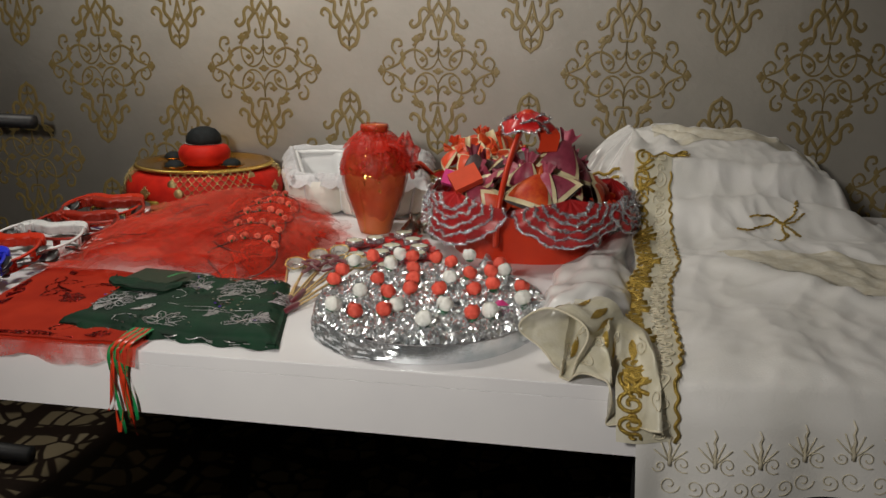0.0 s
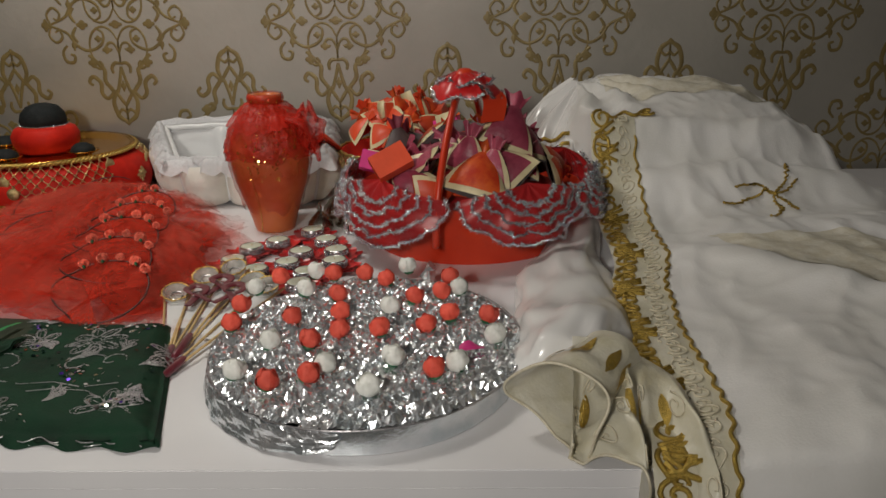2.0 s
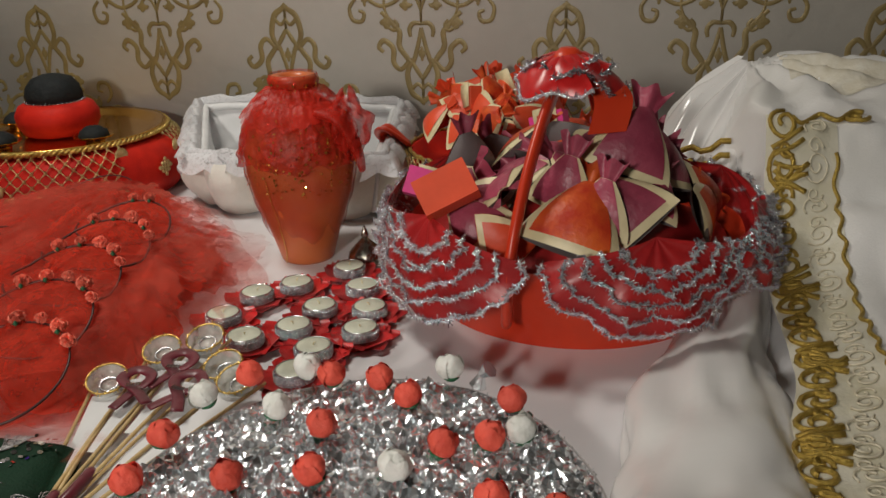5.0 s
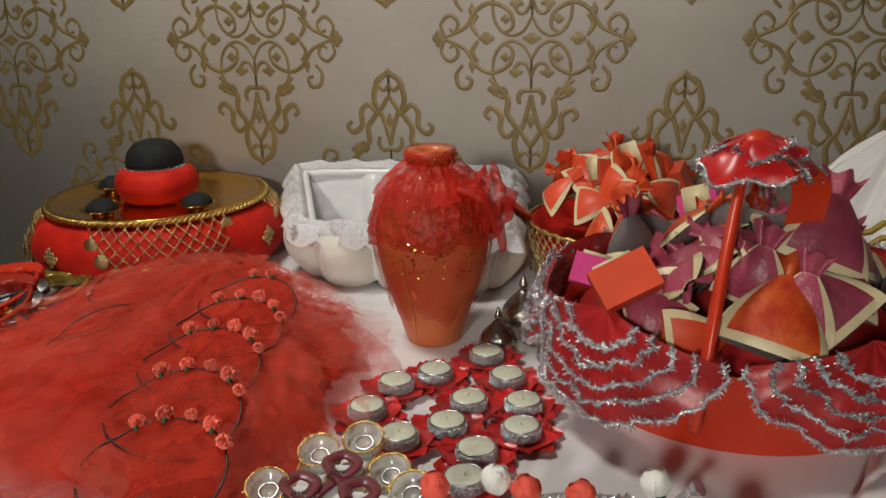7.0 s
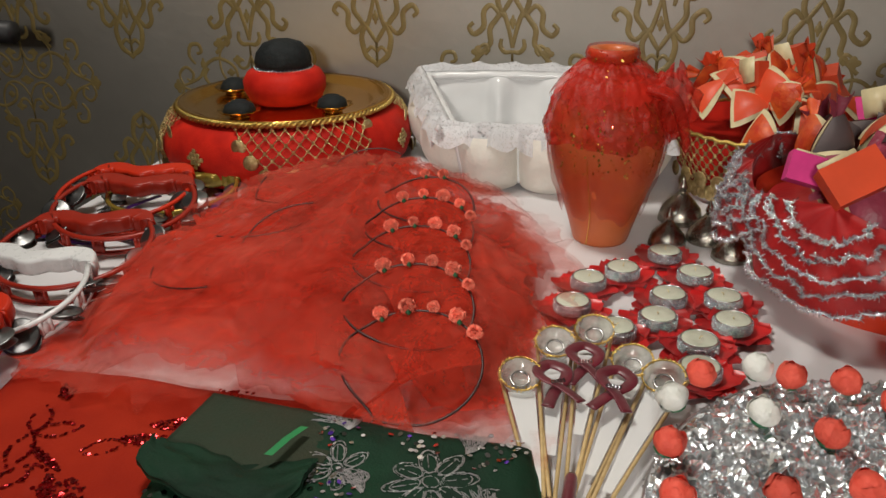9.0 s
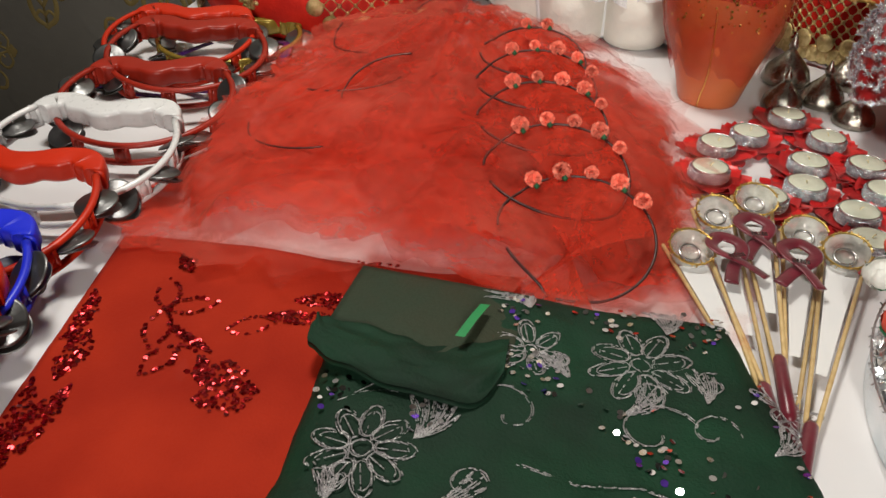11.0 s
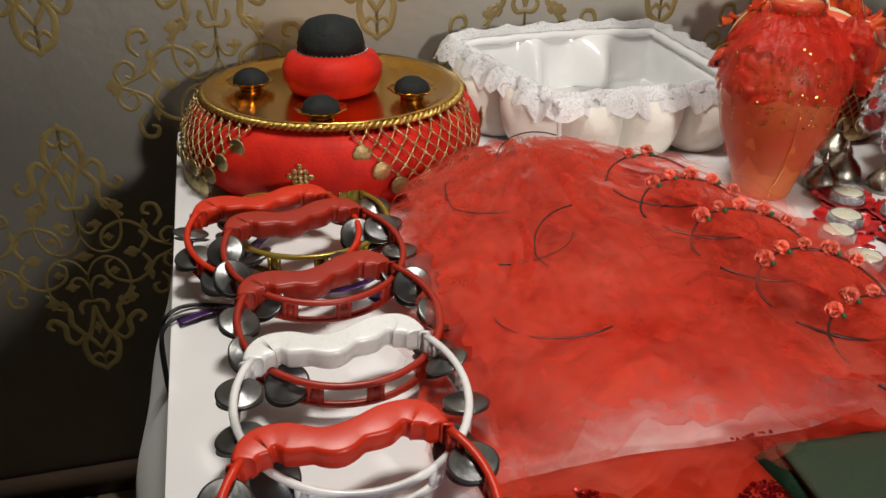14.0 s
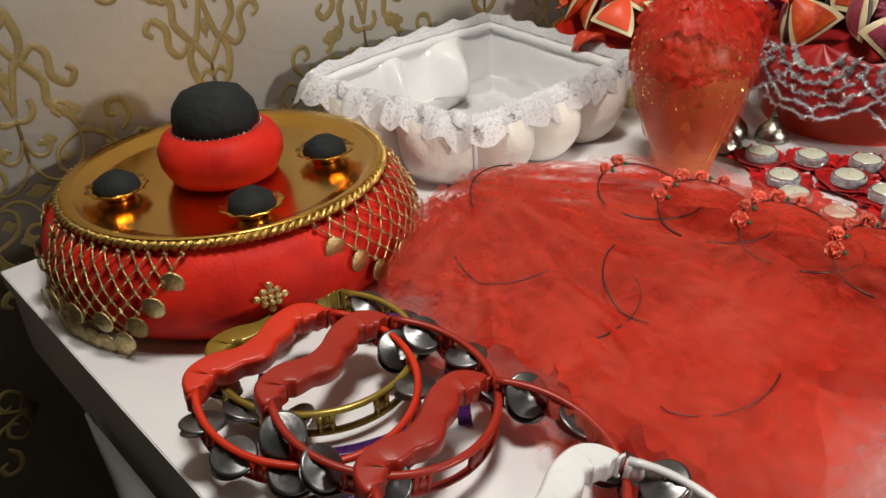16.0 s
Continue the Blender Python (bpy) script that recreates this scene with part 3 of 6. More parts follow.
def tray():
    c = (-0.892, 2.162, TOP)
    t = thing("henna_tray", c, "round red velvet cushion carrying a gold tray with coin fringes", "tray")
    prof = [(0.178, 0.0005), (0.198, 0.006), (0.212, 0.022), (0.219, 0.044), (0.216, 0.068), (0.205, 0.09), (0.19, 0.102), (0.178, 0.1035), (0.0, 0.1035)]
    part("cushion", G().lathe(prof, 72, c, lambda a, z: 0.004 * math.sin(9 * a + 40 * z) + 0.003 * nz(4 * math.cos(a), 4 * math.sin(a), z * 20)), M_REDVELVET, t)
    part("tray", G().lathe([(0.0, 0.1065), (0.15, 0.1065), (0.156, 0.1075), (0.172, 0.116), (0.184, 0.119), (0.186, 0.1175), (0.17, 0.112), (0.155, 0.1045), (0.0, 0.1045)], 72, c), M_GOLD, t)
    braid = [(c[0] + (0.187 + 0.003 * math.cos(k * 1.3)) * math.cos(k * 2 * math.pi / 300), c[1] + (0.187 + 0.003 * math.cos(k * 1.3)) * math.sin(k * 2 * math.pi / 300), c[2] + 0.113 + 0.003 * math.sin(k * 1.3)) for k in range(300)]
    br = G()
    br.tube(braid, 0.0028, 6, True)
    br.tube([(c[0] + (0.187 - 0.003 * math.cos(k * 1.3)) * math.cos(k * 2 * math.pi / 300), c[1] + (0.187 - 0.003 * math.cos(k * 1.3)) * math.sin(k * 2 * math.pi / 300), c[2] + 0.113 - 0.003 * math.sin(k * 1.3)) for k in range(300)], 0.0028, 6, True)
    part("braid", br, M_GOLDTRIM, t, "twisted gold cord")

    def rad(z):
        return ease(z - TOP, [(0.0, 0.2), (0.022, 0.214), (0.044, 0.221), (0.068, 0.218), (0.09, 0.207), (0.11, 0.191)])
    for a0, a1 in ((-92, -28), (-132, -188), (5, 60), (150, 100)):
        fringe(t, c, radians(a0), radians(a1), rad, TOP + 0.108, 0.084, 12, 9)
    for a in (-110, -8, 80, 165):
        r = rad(TOP + 0.06) + 0.001
        g = G()
        for i in range(-2, 3):
            for j in range(-2, 3):
                if abs(i) + abs(j) <= 2:
                    b = radians(a) + i * 0.032
                    g.lathe([(0.0, 0.0), (0.0042, 0.001), (0.0034, 0.003), (0.0, 0.004)], 6)
                    k = Matrix.Translation((c[0] + r * math.cos(b), c[1] + r * math.sin(b), TOP + 0.06 + j * 0.0068)) @ Vector((math.cos(b), math.sin(b), 0)).to_track_quat("Z", "Y").to_matrix().to_4x4()
                    g.v[-24:] = [tuple(k @ Vector(p)) for p in g.v[-24:]]
        part("rhinestone_brooch", g, M_COIN, t, "diamond shaped brass brooch", False, "stuff")
    bowl = part("red_bowl", G().lathe([(0.05, 0.1068), (0.062, 0.112), (0.071, 0.13), (0.072, 0.146), (0.064, 0.161), (0.051, 0.167), (0.0, 0.166)], 48, c, lambda a, z: 0.008 * math.sin(7 * a) * math.sin(z * 40)), M_REDVELVET, t, "red velvet covered bowl")
    bead = G()
    for k in range(44):
        a = 2 * math.pi * k / 44
        bead.lathe([(0, -0.0022), (0.0022, 0), (0, 0.0022)], 6, (c[0] + 0.05 * math.cos(a), c[1] + 0.05 * math.sin(a), c[2] + 0.168))
    part("bead_rim", bead, M_CUP, bowl)
    part("henna_mound", G().lathe([(0.046, 0.1655), (0.048, 0.178), (0.045, 0.194), (0.034, 0.208), (0.017, 0.214), (0.0, 0.215)], 40, c, lambda a, z: 0.1 * nz(2 * math.cos(a), 2 * math.sin(a), 40 * z) + 0.03 * nz(7 * math.cos(a), 7 * math.sin(a), 90 * z)), M_HENNA, bowl, "domed dark henna")
    for a, r in ((162, 0.122), (-106, 0.123), (-28, 0.119)):
        p = (c[0] + r * math.cos(radians(a)), c[1] + r * math.sin(radians(a)), c[2] + 0.1068)
        cup = part("small_cup", G().lathe([(0.017, 0.0), (0.0175, 0.002), (0.0165, 0.004), (0.02, 0.006), (0.027, 0.0085), (0.034, 0.0125), (0.0345, 0.0138), (0.025, 0.0105), (0.0, 0.0068)], 40, p, lambda t_, z: 0.05 * math.sin(11 * t_) if z > 0.005 else 0), M_GOLD, t, "flared gold cup")
        part("henna_mound", G().lathe([(0.0235, 0.0068), (0.0262, 0.012), (0.0225, 0.021), (0.012, 0.028), (0.0, 0.0292)], 22, p, lambda t_, z: 0.12 * nz(2.5 * math.cos(t_) + a, 2.5 * math.sin(t_), 60 * z)), M_HENNA, cup)


tray()

# ---- white satin basket ----


def white_basket():
    b = thing("satin_basket", (-0.45, 2.18, TOP), "white satin and velvet basket trimmed with lace", "basket")
    rim = [Vector(p) for p in ((-0.57, 2.075, 0), (-0.262, 2.065, 0), (-0.295, 2.315, 0), (-0.668, 2.29, 0))]
    mid = sum(rim, Vector()) / 4
    counts = (3, 2, 3, 2)

    def height(s, f):
        """The rim stands higher along the back."""
        a, d = ((0.092, 0.1), (0.1, 0.13), (0.13, 0.132), (0.132, 0.092))[s]
        return a + (d - a) * f + 0.006 * math.sin(math.pi * f) * (s == 2)

    def on_rim(u):
        s = int(u * 4) % 4
        f = u * 4 - int(u * 4)
        w = rim[s].lerp(rim[(s + 1) % 4], f)
        edge = rim[(s + 1) % 4] - rim[s]
        return s, f, w, Vector((edge.y, -edge.x, 0)).normalized()
    for s in range(4):
        a, d = rim[s], rim[(s + 1) % 4]
        out = Vector(((d - a).y, -(d - a).x, 0)).normalized()
        m = counts[s]
        for k in range(m):
            def fn(u, v, k=k, s=s, a=a, d=d, out=out, m=m):
                f = (k + u) / m
                w = a.lerp(d, f)
                hump = max(0.0, math.sin(math.pi * u)) ** 0.55
                belly = math.sin(math.pi * (0.1 + 0.72 * v)) ** 0.8
                foot = w + (mid - w) * 0.1
                z = 0.001 + (height(s, f) - 0.002) * v + 0.009 * (1 - hump) * (1 - v) ** 3
                wrinkle = 0.0025 * nz(w.x * 30, w.y * 30, v * 5) * hump
                return foot.lerp(w, v) + out * (hump * (0.006 + 0.046 * belly) + wrinkle) + Vector((0, 0, TOP + z))
            part("panel", G().grid(15, 14, fn), M_CREAMVELVET, b, "puffed ivory velvet panel")
            part("piping", G().tube([fn(0, v / 11) + out * 0.0015 for v in range(12)], 0.0042, 6), M_WHITESATIN, b)

    def inner(u, v):
        s, f, w, out = on_rim(u)
        k = ease(v, [(0.0, 0.015), (0.45, 0.08), (0.6, 0.14), (1.0, 0.98)])
        drop = ease(v, [(0.0, 0.0), (0.45, 0.8), (0.6, 1.0), (1.0, 1.0)])
        h = height(s, f)
        crease = (0.024 * (0.3 - abs(nz(w.x * 8 + 4 * v, w.y * 8, v * 2.5))) + 0.01 * (0.3 - abs(nz(w.x * 22 - 6 * v, w.y * 22, v * 5)))) * min(1, 6 * v)
        pinch = (0.05 * math.exp(-((u - 0.58) / 0.02) ** 2) + 0.03 * math.exp(-((u - 0.66) / 0.012) ** 2)) * math.sin(math.pi * min(1, v / 0.6))
        return w + (mid - w) * (k + crease * 2) - out * pinch + Vector((0, 0, TOP + h - (h - 0.024) * drop + crease * 0.6))
    part("lining", G().grid(220, 30, inner, True), M_WHITESATIN, b, "glossy white satin lining")
    for layer, (drop, flare, num) in enumerate(((0.034, 0.042, 34), (0.018, 0.024, 47))):
        def ruff(u, v, drop=drop, flare=flare, num=num, layer=layer):
            s, f, w, out = on_rim(u)
            o = (w - mid).normalized() * 0.5 + out * 0.5
            o = o.lerp((w - mid).normalized(), max(0, 1 - 9 * min(f, 1 - f)))
            scallop = 0.62 + 0.38 * abs(math.sin(math.pi * num * u))
            wave = math.sin(2 * math.pi * num * 0.5 * u + layer)
            d = drop * scallop * (1 + 0.35 * nz(u * 40, 3.0 + layer))
            return w + o * (0.002 + flare * v * (1 + 0.12 * wave) + 0.003 * nz(u * 120, v * 3, layer) * v) + Vector((0, 0, TOP + height(s, f) + 0.004 + 0.004 * layer + 0.016 * math.sin(math.pi * 0.8 * v) - d * v * v + 0.004 * wave * v))
        part("lace_ruffle", G().grid(700, 8, ruff, True), M_LACE, b, "scalloped white lace edging")
    roll = []
    for k in range(72):
        s, f, w, out = on_rim(k / 72)
        roll.append(w + (mid - w) * 0.012 + Vector((0, 0, TOP + height(s, f) + 0.001 * math.sin(2.1 * k))))
    part("rolled_rim", G().tube(roll, 0.0075, 8, True), M_WHITESATIN, b, "padded satin rim")
    part("pearl_button", G().lathe([(0, -0.0065), (0.0072, 0), (0, 0.0065)], 14, (-0.59, 2.043, TOP + 0.104)), M_WHITESATIN, b)


white_basket()

# ---- vase ----


def vase():
    c = (-0.327, 1.901, TOP)
    v = thing("clay_vase", c, "orange clay vase wrapped in red glitter organza", "vase")
    prof = [(0.041, 0.0), (0.043, 0.004), (0.052, 0.035), (0.064, 0.07), (0.076, 0.105), (0.083, 0.14), (0.084, 0.17), (0.077, 0.2), (0.058, 0.228), (0.035, 0.244), (0.026, 0.25),
            (0.027, 0.257), (0.033, 0.264), (0.0355, 0.272), (0.034, 0.278), (0.022, 0.279), (0.018, 0.272), (0.016, 0.24), (0.0, 0.235)]
    part("body", G().lathe(prof, 64, c), M_TERRA, v)

    def shell(z):
        return ease(z, [(0.03, 0.0525), (0.07, 0.066), (0.105, 0.078), (0.14, 0.085), (0.17, 0.0865), (0.2, 0.08), (0.228, 0.062), (0.244, 0.038), (0.252, 0.0295), (0.262, 0.0345), (0.272, 0.037), (0.281, 0.034)])
    part("sheer_wrap", G().grid(120, 26, lambda u, w: (
        c[0] + (shell(0.05 + 0.19 * w) + 0.0022 + 0.0022 * math.sin(u * 2 * math.pi * 17 + 6 * nz(u * 9, w * 2)) * (0.3 + w)) * math.cos(2 * math.pi * u),
        c[1] + (shell(0.05 + 0.19 * w) + 0.0022 + 0.0022 * math.sin(u * 2 * math.pi * 17 + 6 * nz(u * 9, w * 2)) * (0.3 + w)) * math.sin(2 * math.pi * u),
        c[2] + 0.05 + 0.19 * w + 0.03 * (1 - w) * nz(3 * math.cos(6.28 * u), 3 * math.sin(6.28 * u), 2)), True), M_WRAP, v, "sheer gathered red wrap")

    def collar(u, w):
        a = 2 * math.pi * u
        z = 0.281 - 0.125 * w
        loose = min(1, max(0, (w - 0.25) / 0.3))
        n1 = nz(3 * math.cos(a), 3 * math.sin(a), 5 * w)
        r = shell(z) + 0.002 + loose * (0.003 + 0.0024 * math.sin(21 * a + 14 * w + 9 * n1) + 0.008 * max(0, n1) + 0.003 * nz(14 * math.cos(a), 9 * math.sin(a), 12 * w))
        lump = 0.024 * math.exp(-((a - 5.9) / 0.4) ** 2) * math.sin(math.pi * loose)
        return (c[0] + (r + lump) * math.cos(a), c[1] + (r + lump) * math.sin(a), c[2] + z + 0.016 * nz(3 * math.cos(a), 3 * math.sin(a), 3.0) * w)
    part("scarf", G().grid(170, 34, collar, True), M_SCARF, v, "ruffled red organza scarf")
    def frill(u, w, r0, r1, z0, fall, num, seed):
        """A gathered flounce that stands out from the vase."""
        a = 2 * math.pi * u
        n1 = nz(2 * math.cos(a), 2 * math.sin(a), seed)
        wave = math.sin(num * a + 5 * n1)
        r = r0 + (r1 - r0) * w ** 0.8 * (1 + 0.18 * n1) + 0.0032 * wave * w
        return (c[0] + r * math.cos(a), c[1] + r * math.sin(a), c[2] + z0 - fall * w ** 1.7 * (1 + 0.5 * n1) + 0.003 * math.cos(num * a + 5 * n1 + 1.0) * w + 0.003 * nz(9 * math.cos(a), 9 * math.sin(a), 4 * w))
    for args in ((0.031, 0.062, 0.263, 0.018, 13, 1.0), (0.05, 0.086, 0.247, 0.03, 17, 6.0)):
        part("scarf_frill", G().grid(190, 12, lambda u, w, q=args: frill(u, w, *q), True), M_SCARF, v, "gathered organza flounce")

    def knot(u, w):
        a, b = 2 * math.pi * u, math.pi * (0.03 + 0.94 * w)
        r = 0.031 * (1 + 0.42 * nz(2.2 * math.cos(a), 2.2 * math.sin(a), 2.4 * math.cos(b)) + 0.16 * math.sin(7 * a + 5 * b))
        return (c[0] + 0.088 + r * math.sin(b) * math.cos(a), c[1] - 0.02 + r * math.sin(b) * math.sin(a), c[2] + 0.212 + 1.25 * r * math.cos(b))
    part("scarf_knot", G().grid(48, 22, knot, True), M_SCARF, v, "bunched organza knot")
    tail = spline([(c[0] + 0.05, c[1] - 0.05, c[2] + 0.235), (c[0] + 0.085, c[1] - 0.05, c[2] + 0.225), (c[0] + 0.105, c[1] - 0.04, c[2] + 0.185), (c[0] + 0.112, c[1] - 0.035, c[2] + 0.15)], 8)
    part("scarf_tail", G().tube(tail, [0.006 + 0.012 * math.sin(math.pi * min(1, 0.15 + 0.8 * i / len(tail))) for i in range(len(tail))], 12, flat=0.5), M_SCARF, v)
    rng = random.Random(4)
    for material, num, lo, hi in ((M_GLITRED, 220, 0.0, 1.0), (M_GLITGOLD, 800, 0.05, 1.0)):
        g = G()
        for k in range(num):
            u, w = rng.random(), rng.uniform(lo, hi)
            if material is M_GLITGOLD:
                u = (int(u * 14) + 0.12 * rng.random()) / 14 + 0.03 * math.sin(9 * w)
                w = rng.uniform(0.1, 1.5)
            p = Vector(collar(u, min(w, 1)))
            o = Vector((math.cos(2 * math.pi * u), math.sin(2 * math.pi * u), 0.15))
            if w > 1:
                z = 0.156 - 0.1 * (w - 1)
                p = Vector((c[0], c[1], c[2] + z)) + o * (shell(z) + 0.004)
            p += o * 0.002
            s = rng.uniform(0.0007, 0.0015) * (1.5 if material is M_GLITGOLD else 1.0)
            e1 = o.cross(Vector((rng.uniform(-1, 1), rng.uniform(-1, 1), rng.uniform(-1, 1)))).normalized()
            e2 = e1.cross(o + Vector((rng.uniform(-0.5, 0.5), rng.uniform(-0.5, 0.5), rng.uniform(-0.5, 0.5)))).normalized()
            g.add([p - e1 * s, p + e2 * s, p + e1 * s, p - e2 * s], [(0, 1, 2, 3)])
        part("glitter", g, material, v, "scattered glitter flakes", False, "stuff")
    seam = [(c[0] - 0.02 + 0.004 * math.sin(z * 30), c[1] - (shell(z) if z > 0.03 else 0.045) * 0.97 - 0.002, c[2] + z) for z in [0.004 + 0.01 * k for k in range(15)]]
    part("gold_thread", G().tube(seam, 0.0007, 4), M_GLITGOLD, v)
    for piece in v.children:
        piece.data.transform(Matrix.Diagonal((0.9, 0.9, 0.945, 1)))


vase()

# ---- favour sachets ----


def sachet_meshes(w, h):
    """A little padded bag: brocade panel inside cream bands, pinched neck and flared tail."""
    body, edge, tail, back = G(), G(), G(), G()

    def skin(u, v, depth):
        half = w * (1 - 0.78 * v ** 1.7)
        puff = max(0.0, math.sin(math.pi * u)) ** 0.7 * math.sin(math.pi * (0.12 + 0.8 * v))
        return Vector((half * (2 * u - 1), depth * w * puff, h * v + 0.05 * h * math.sin(math.pi * u) * (v - 0.5)))
    body.grid(8, 8, lambda u, v: skin(0.1 + 0.8 * u, 0.1 + 0.9 * v, -0.34) - Vector((0, 0.0011, 0)))
    edge.grid(11, 9, lambda u, v: skin(u, v, -0.34))
    back.grid(9, 8, lambda u, v: skin(u, v, 0.3) + Vector((0, 0.0008, 0)))
    tail.grid(15, 5, lambda u, v: ((0.2 + 0.3 * v) * w * (2 * u - 1), 0.1 * w * math.sin(9.4 * u) * (0.4 + v), h * (0.97 + 0.4 * v + 0.05 * v * math.sin(14 * u))))
    return body, edge, tail, back


def make_sachet(face, backing, flower, label):
    s = thing("favour_sachet", (0, 0, 0), label, "sachet", "wrapped favours")
    body, edge, tail, back = sachet_meshes(0.03, 0.045)
    part("front_panel", body, face, s)
    part("edging", edge, M_CREAM, s, "cream border")
    part("gathered_top", tail, flower, s)
    part("side_gusset", back, backing, s)
    return s


def make_card(face):
    s = thing("favour_box", (0, 0, 0), "small bright card favour box with crisp edges", "box", "wrapped favours")
    part("box_body", G().box(-0.026, 0.026, -0.009, 0.009, 0, 0.036), face, s, smooth=False)
    part("paper_tag", G().box(-0.018, 0.018, 0.0092, 0.0112, 0.006, 0.044, 0.0008), M_CREAM, s)
    return s


S_ORANGE = make_sachet(M_ORANGEPRINT, M_GREYBACK, M_ORANGEPRINT, "orange brocade favour sachet with cream borders")
S_MAGENTA = make_sachet(M_MAGENTA, M_GREYBACK, M_MAGENTA, "dark magenta brocade favour sachet with cream borders")
S_RED = make_sachet(M_ORANGE, M_ORANGEPRINT, M_ORANGE, "plain orange favour sachet with cream borders")
C_ORANGE, C_PINK = make_card(M_ORANGE), make_card(M_PINK)


def scatter(c, ax, ay, ztop, zrim, num, kinds, seed, size=1.0):
    """Heaps sachets on a dome inside a basket."""
    rng = random.Random(seed)
    for k in range(num):
        q = math.sqrt((k + 0.5) / num)
        a = k * 2.39996 + rng.uniform(-0.2, 0.2)
        x, y = ax * q * math.cos(a), ay * q * math.sin(a)
        z = zrim + (ztop - zrim) * math.sqrt(max(0, 1 - q * q * 0.95)) - 0.02
        kind = kinds[(k * 7 + rng.randrange(3)) % len(kinds)]
        out = math.atan2(y, x) + math.pi / 2
        m = Matrix.Translation((c[0] + x, c[1] + y, z)) @ Matrix.Rotation(out + rng.uniform(-0.9, 0.9), 4, "Z") @ Matrix.Rotation(rng.uniform(-1.15, -0.3) + 0.3 * q, 4, "X") @ Matrix.Rotation(rng.uniform(-1.9, 1.9), 4, "Y")
        copy_thing(kind, m @ Matrix.Scale(size * rng.uniform(0.88, 1.12), 4))


def tinsel(g, line, r, rng, hairs=1.0):
    """A thin cord bristling with short bright hairs."""
    line = [Vector(p) for p in line]
    g.tube(line, r * 0.45, 5)
    for a, b in zip(line, line[1:]):
        m = max(1, int((b - a).length / 0.0016 * hairs))
        for k in range(m):
            p = a.lerp(b, rng.random())
            d = Vector((rng.gauss(0, 1), rng.gauss(0, 1), rng.gauss(0, 1))).normalized()
            s = d.orthogonal().normalized() * 0.00065
            e = p + d * r * rng.uniform(0.9, 1.9)
            g.add([p - s, p + s, e + s * 0.9, e - s * 0.9], [(0, 1, 2, 3)])


def flower_basket():
    c = Vector((0.057, 1.819, TOP))
    b = thing("favour_basket", c, "oval red satin basket with tinsel edged petals and a handle", "basket")
    rng = random.Random(12)

    def wall_at(a, h, grow=0.0):
        k = h / 0.115
        ax, ay = 0.172 + 0.03 * k ** 1.4 + grow, 0.15 + 0.042 * k ** 1.4 + grow
        return Vector((c.x + ax * math.cos(a), c.y - 0.012 * k + ay * math.sin(a), TOP + h))
    part("bowl", G().grid(110, 14, lambda u, v: wall_at(2 * math.pi * u, 0.0005 + 0.11 * v, 0.0012 * math.sin(60 * u) * v), True), M_REDSATIN, b)
    part("bottom", G().add([wall_at(2 * math.pi * k / 48, 0.006, -0.002) for k in range(48)], [tuple(range(48))]), M_REDSATIN, b)
    part("filling", G().grid(60, 8, lambda u, v: (c.x + 0.185 * (1 - v) * math.cos(2 * math.pi * u), c.y + 0.17 * (1 - v) * math.sin(2 * math.pi * u), TOP + 0.09 + 0.05 * math.sin(v * 1.57) + 0.006 * nz(8 * u, 4 * v)), True), M_REDDARK, b, "crumpled dark red lining")
    petals = [(-134, 34, 0.078), (-64, 30, 0.066), (-14, 25, 0.062), (180, 27, 0.066), (30, 26, 0.06), (66, 26, 0.06), (105, 26, 0.06), (145, 26, 0.06)]
    for mid_a, half, drop in petals:
        def petal(q, t, mid_a=mid_a, half=half, drop=drop):
            """q grows from the heart of the petal to its edge, t runs along the edge from side to side."""
            th = math.pi * t
            a = radians(mid_a + half * q * math.cos(th) * (1 + 0.06 * math.sin(5 * th)))
            p = wall_at(a, 0.112)
            o = Vector((math.cos(a), math.sin(a) * 0.9, 0)).normalized()
            z = 0.03 * (1 - q) + 0.012 - drop * q * math.sin(th) + 0.01 * (1 - math.sin(th)) * q
            out = 0.008 + 0.03 * math.sin(math.pi * 0.62 * q) * (0.5 + 0.5 * math.sin(th)) + 0.005 * math.sin(9 * th + 4 * q + mid_a) * q
            return p + o * out + Vector((0, 0, z))
        part("petal", G().grid(12, 34, petal), M_REDDARK, b, "ruffled red satin petal")
        g = G()
        front = mid_a in (-134, -64, -14, 180)
        for row, q in enumerate((1.0, 0.82, 0.66, 0.5, 0.34) if front else (1.0, 0.7, 0.4)):
            num = 44 if front else 30
            ln = [petal(q + 0.018 * math.sin(k * 0.9 + row * 2.1), k / num) for k in range(num + 1)]
            ln = [p + (p - c).normalized() * 0.004 + Vector((rng.uniform(-1, 1), rng.uniform(-1, 1), rng.uniform(-1, 1))) * 0.0035 for p in ln]
            tinsel(g, ln, 0.0036, rng, 3.0)
        part("tinsel", g, M_TINSEL, b, "bristly silver tinsel", False)
    arch = spline([(-0.0, 1.628, 0.8), (0.004, 1.612, 0.87), (0.016, 1.65, 0.95), (0.034, 1.72, 1.02), (0.05, 1.79, 1.05), (0.07, 1.88, 1.01), (0.085, 1.98, 0.92), (0.09, 2.02, 0.855)], 7)
    part("handle", G().tube(arch, 0.0125, 12, flat=0.5, up=(1, 0, 0)), M_REDSATIN, b, "satin wrapped arched handle")
    rc = Vector((0.05, 1.745, 1.052))
    edge = G()
    ro = part("rose_heart", G().lathe([(0.012, -0.02), (0.02, -0.004), (0.018, 0.012), (0.008, 0.02), (0.0, 0.02)], 20, rc, lambda a, z: 0.12 * math.sin(3 * a + 160 * z)), M_REDSATIN, b, "large satin rose on the handle")
